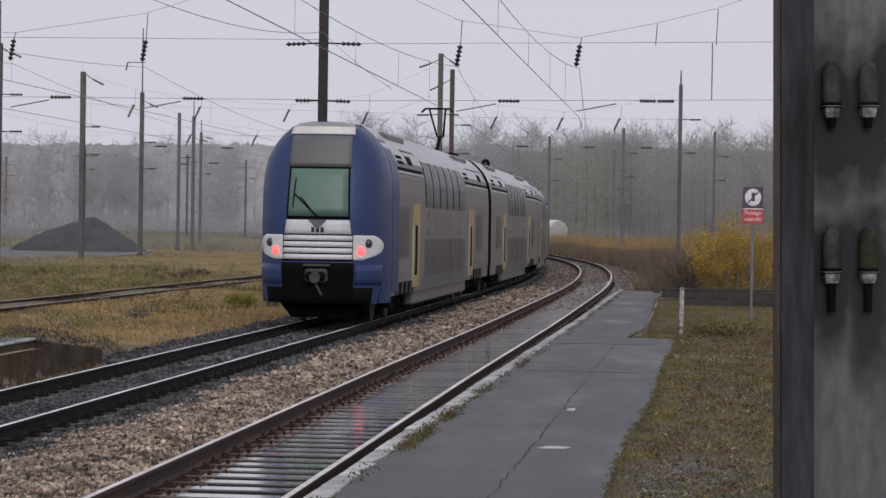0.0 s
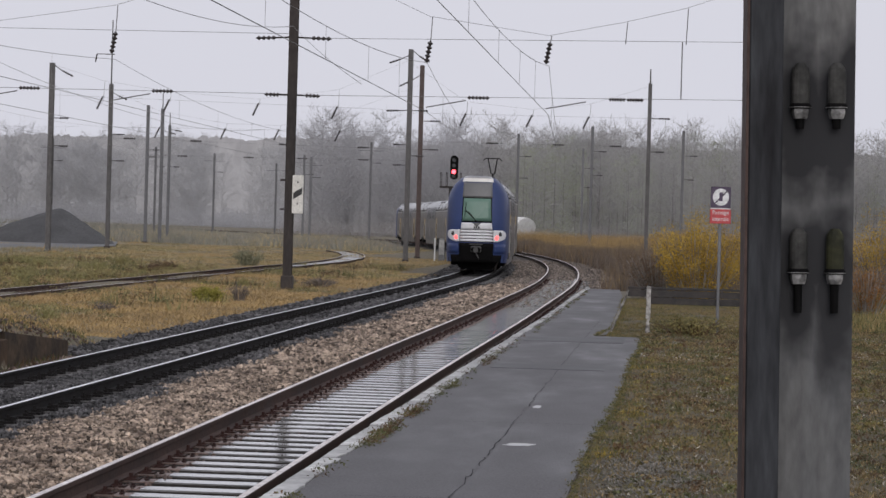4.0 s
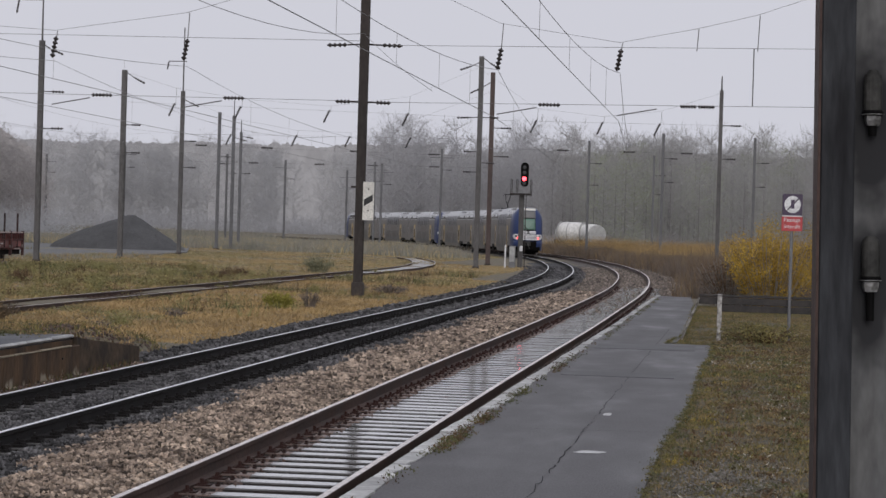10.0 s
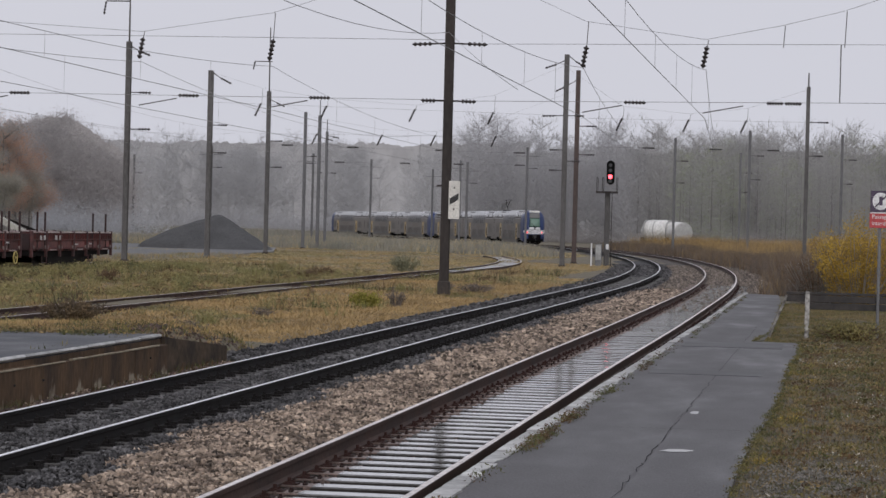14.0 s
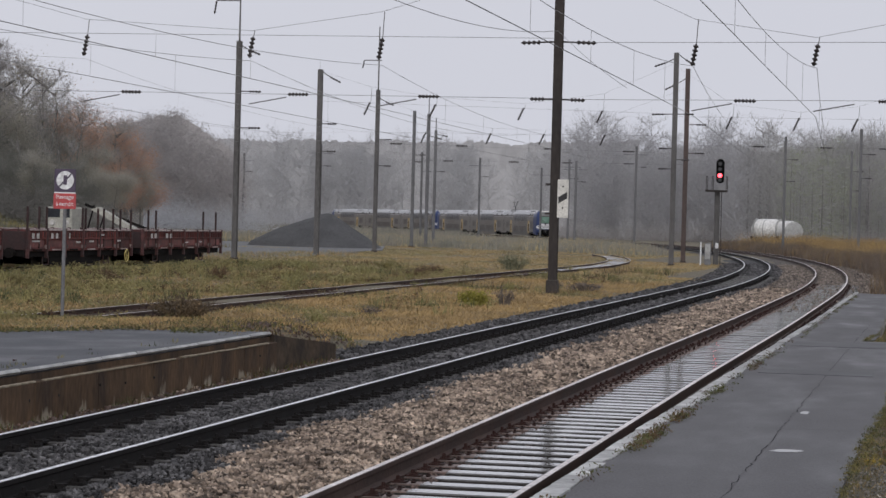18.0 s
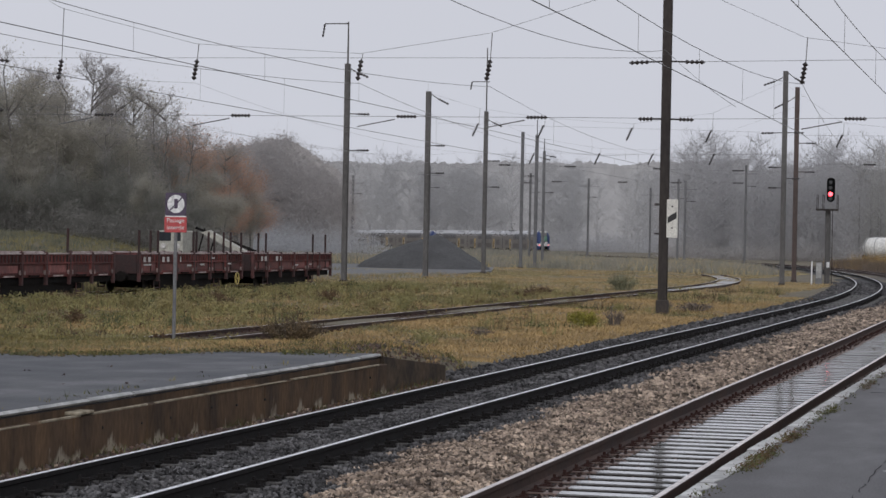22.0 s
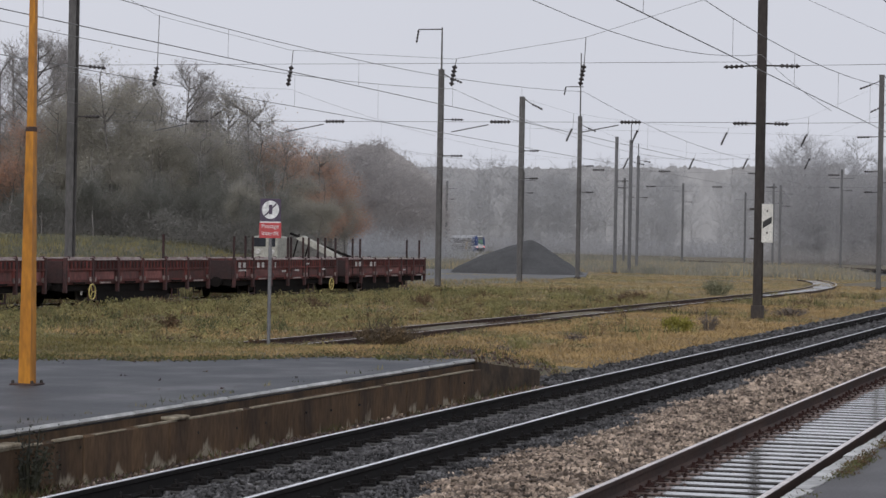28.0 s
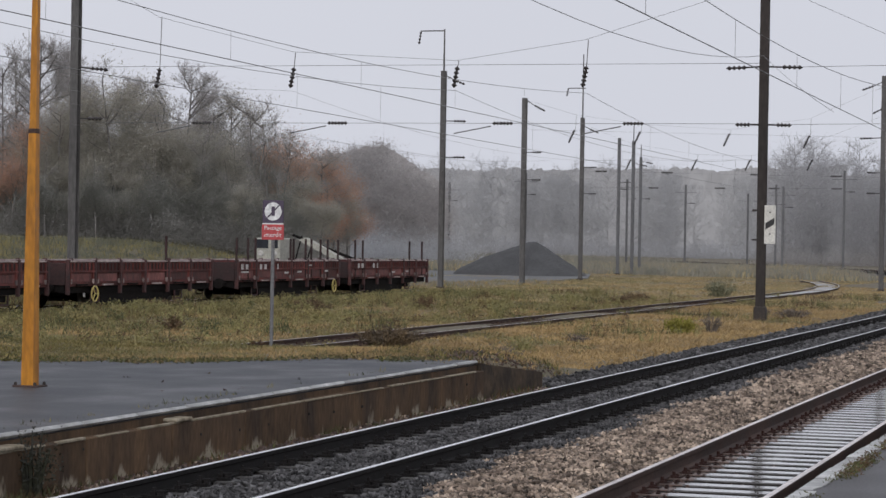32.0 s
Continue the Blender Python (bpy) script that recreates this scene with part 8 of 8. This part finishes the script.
for k in range(30):
    x, y = r_.uniform(-32, -20), r_.uniform(48, 116)
    m_ = r_.choice((M_grass_y, M_grass_y, M_rust, M_grass_g, M_flower))
    w_ = r_.uniform(0.35, 0.9)
    shrub("weed_clump", x, y, float(gz(x, y)), w_, r_.uniform(0.3, 0.6), m_, int(900 * w_), 0.03, "rank brown weed clump in the meadow" if m_ is M_rust else "rank yellow-green weed clump in the meadow", 100 + k, stems=int(50 * w_), twig=m_)
for k in range(5):
    x, y = r_.uniform(-16, -11.6), r_.uniform(42, 100)
    m_ = r_.choice((M_grass_y, M_dead, M_dead))
    w_ = r_.uniform(0.2, 0.45)
    shrub("weed_clump", x, y, float(gz(x, y)), w_, r_.uniform(0.2, 0.4), m_, 400, 0.022, "small brown weed clump in ochre grass" if m_ is M_dead else "small green weed clump in ochre grass", 200 + k, stems=30, twig=m_)
M_bank = mat("rough_bank_grass", (0.165, 0.165, 0.115), (0.11, 0.112, 0.08), 0.4, 4, 0.85, 0.05, 0, island=0.3)
# base colour lifted for the mist at the wood's foot
M_under = sheer(mat("undergrowth_twigs", (0.31, 0.3, 0.278), (0.26, 0.252, 0.235), 0.2, 2, 0.85, 0.05, 0, island=0.1))
# undergrowth at the foot of the wood
ux, uy = NR.uniform(35.0, 51.5, 150), NR.uniform(160, 172, 150)
leafy("undergrowth", "grey-brown undergrowth at the foot of the wood", -ux / 100 * uy, uy, 1.6, 3.4, 600, 0.045, [M_under, M_under], NR.randint(0, 2, 150), wide=1.9, cat="undergrowth")
# green bank behind the wagons
x, y = scatter(-95, -50, 118, 168, 3.5)
tufts("bank_grass", "rough green grass on the low bank before the wood", x, y, 0.12, 0.5, 12, 0.03, [M_bank, M_bank, M_grass_g], NR.randint(0, 3, len(x)), spread=0.35, lean=0.7)

# grey-brown thicket before the reeds
x, y = scatter(-13, 9, 88, 168, 4)
k = x > -0.5 - np.maximum(0, y - 85) ** 2 / 1660 + 0.5 * np.sin(y * 0.35)
x, y = x[k], y[k]
tufts("grey_thicket", "grey-brown dead thicket between the curve and the bushes", x, y, 0.8, 1.7, 34, 0.013, [M_dead, M_rust, M_reed2], np.array([0, 0, 0, 0, 1, 2])[NR.randint(0, 6, len(x))], spread=0.35, lean=0.5, cat="thicket")
y = NR.uniform(150, 285, 2400)
x = -0.9 - np.maximum(0, y - 85) ** 2 / 1660 + np.abs(NR.normal(0, 1.7, 2400))
tufts("curve_thicket", "grey-brown dead weeds along the outside of the curve", x, y, 0.6, 1.35, 26, 0.02, [M_dead, M_rust, M_reed2], np.array([0, 0, 0, 1, 2])[NR.randint(0, 5, 2400)], spread=0.45, lean=0.6, cat="thicket")
# rubble and weeds on the slope at the end of the far platform
x, y = scatter(-12.0, -9.55, 33.4, 42.5, 150)
k = y > np.interp(x, [-12.6, -11.5, -9.57, -9.56], [31.2, 33.3, 33.8, 37.6])
x, y = x[k], y[k]
stones("slope_rubble", "dark damp stones and soil at the platform end", np.stack([x, y, gz(x, y) - 0.01], 1), NR.uniform(0.018, 0.045, len(x)), M_stone_w)
x, y = scatter(-12.2, -9.6, 33.4, 43, 60)
k = (y > np.interp(x, [-12.6, -11.5, -9.57, -9.56], [31.2, 33.3, 33.8, 37.6])) & (patchy(x, y, 1.1) + NR.normal(0, 0.5, len(x)) > -0.2)
x, y = x[k], y[k]
tufts("slope_weeds", "low brown and mossy weeds at the platform end", x, y, 0.03, 0.13, 10, 0.011, [M_moss, M_rust, M_grass_o, M_weed], np.array([0, 0, 1, 2, 3])[NR.randint(0, 5, len(x))], spread=0.09, lean=1.3, cat="weeds")
# rank grass breaking the edge of the gravel yard
f_ = NR.uniform(0, 4, 900)
x, y = np.interp(f_, range(5), [-62, -50, -43, -39.5, -38.5]), np.interp(f_, range(5), [166, 140, 128, 135, 152])
x, y = x + NR.normal(0, 1.1, 900), y + NR.normal(-0.6, 1.6, 900)
tufts("yard_edge_grass", "pale rank grass along the gravel yard", x, y, 0.1, 0.34, 16, 0.02, [M_scrub, M_scrub_g, M_grass_o, M_grass_g], NR.randint(0, 4, 900), z=-0.15, spread=0.3, lean=0.9)
# bushes and grass beyond the column
shrub("orange_bush", 4.75, 54, float(gz(4.7, 54)), 0.8, 1.25, M_oleaf, 3400, 0.022, "low bush with orange and brown autumn leaves", 31, stems=60)
shrub("yellow_bush", 8.3, 88, float(gz(8.3, 88)), 1.5, 3.4, M_yleaf, 5000, 0.035, "tall thin yellow bush behind the verge", 32, stems=60)
x, y = scatter(2.2, 8.5, 44, 72, 40)
tufts("bank_turf", "rough green and ochre grass behind the verge", x, y, 0.06, 0.24, 12, 0.012, [M_moss, M_weed, M_grass_o, M_grass_y], np.array([0, 0, 1, 2, 3])[NR.randint(0, 5, len(x))], spread=0.12, lean=0.9)

stone_zone("storage_ballast", "pale stones and rubble under the wagons", [(XW - 1.7, XW + 1.7, 56, 113, 14, 0.05, 0.12, -0.24)], M_stone_f)


# ---- sleepers, one by one where they can be told apart ----
def lay(mesh, c, way, s0, s1, step, parent, z=0.0, seed=1):
    r = random.Random(seed)
    s = s0
    while s < s1:
        x, y, th = way(c, s)
        ob = new("sleeper", mesh)
        ob.parent = parent
        ob.matrix_basis = pose(x + r.uniform(-0.03, 0.03), y + r.uniform(-0.012, 0.012), z + r.uniform(-0.006, 0.004), 0, 0, math.degrees(th) + r.uniform(-0.6, 0.6))
        s += step


PITCH1, PITCH2 = 0.54, 0.585
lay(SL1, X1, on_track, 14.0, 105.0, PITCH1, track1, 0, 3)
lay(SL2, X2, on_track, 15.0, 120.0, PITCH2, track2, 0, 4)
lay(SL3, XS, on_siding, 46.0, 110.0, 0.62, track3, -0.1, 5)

# rain water standing between the rails
a = Acc()
n = 46
lft, rgt = [], []
r_ = random.Random(9)
for k in range(n + 1):
    y = 25.5 + (78 - 25.5) * k / n
    f = min(1, k / 6)
    lft.append((X1 - 0.38 * f + r_.uniform(-0.06, 0.06), y, -0.178))
    rgt.append((X1 + 0.62 * f + r_.uniform(-0.03, 0.03), y, -0.178))
a.add(lft + rgt, [(k, n + 1 + k, n + 2 + k, k + 1) for k in range(n)])
part("puddle", fix(a.mesh("puddle", M_water)), None, None, "long rain puddle between the rails of the platform line", kind="structure")


# metres along the second line that the tail end has reached
TAIL = [(0, 50.0), (1, 64.6), (2.5, 86.0), (4, 106.5), (5, 121.0), (6, 139.0), (7, 156.5), (8, 175.5), (9, 195.0), (10, 214.5), (11, 234.0), (12, 254.0), (13, 275.0), (15, 316.5), (18, 379.5), (20, 423.0), (22, 466.5), (24, 511.0), (25, 532.0), (27.5, 577.0), (28, 585.5), (30, 618.0), (32, 650.0)]


def motions():
    for k, (ob, turn) in enumerate(CARS):
        rows = []
        for t in np.arange(0, 32.01, 1.0):
            s = float(np.interp(t, [r[0] for r in TAIL], [r[1] for r in TAIL])) + CAR_LEN * (k + 0.5)
            x, y, th = on_track(X2, s)
            rows.append((float(t), pose(x, y, 0, 0, 0, math.degrees(th) + turn)))
        walk(ob, rows)


motions()
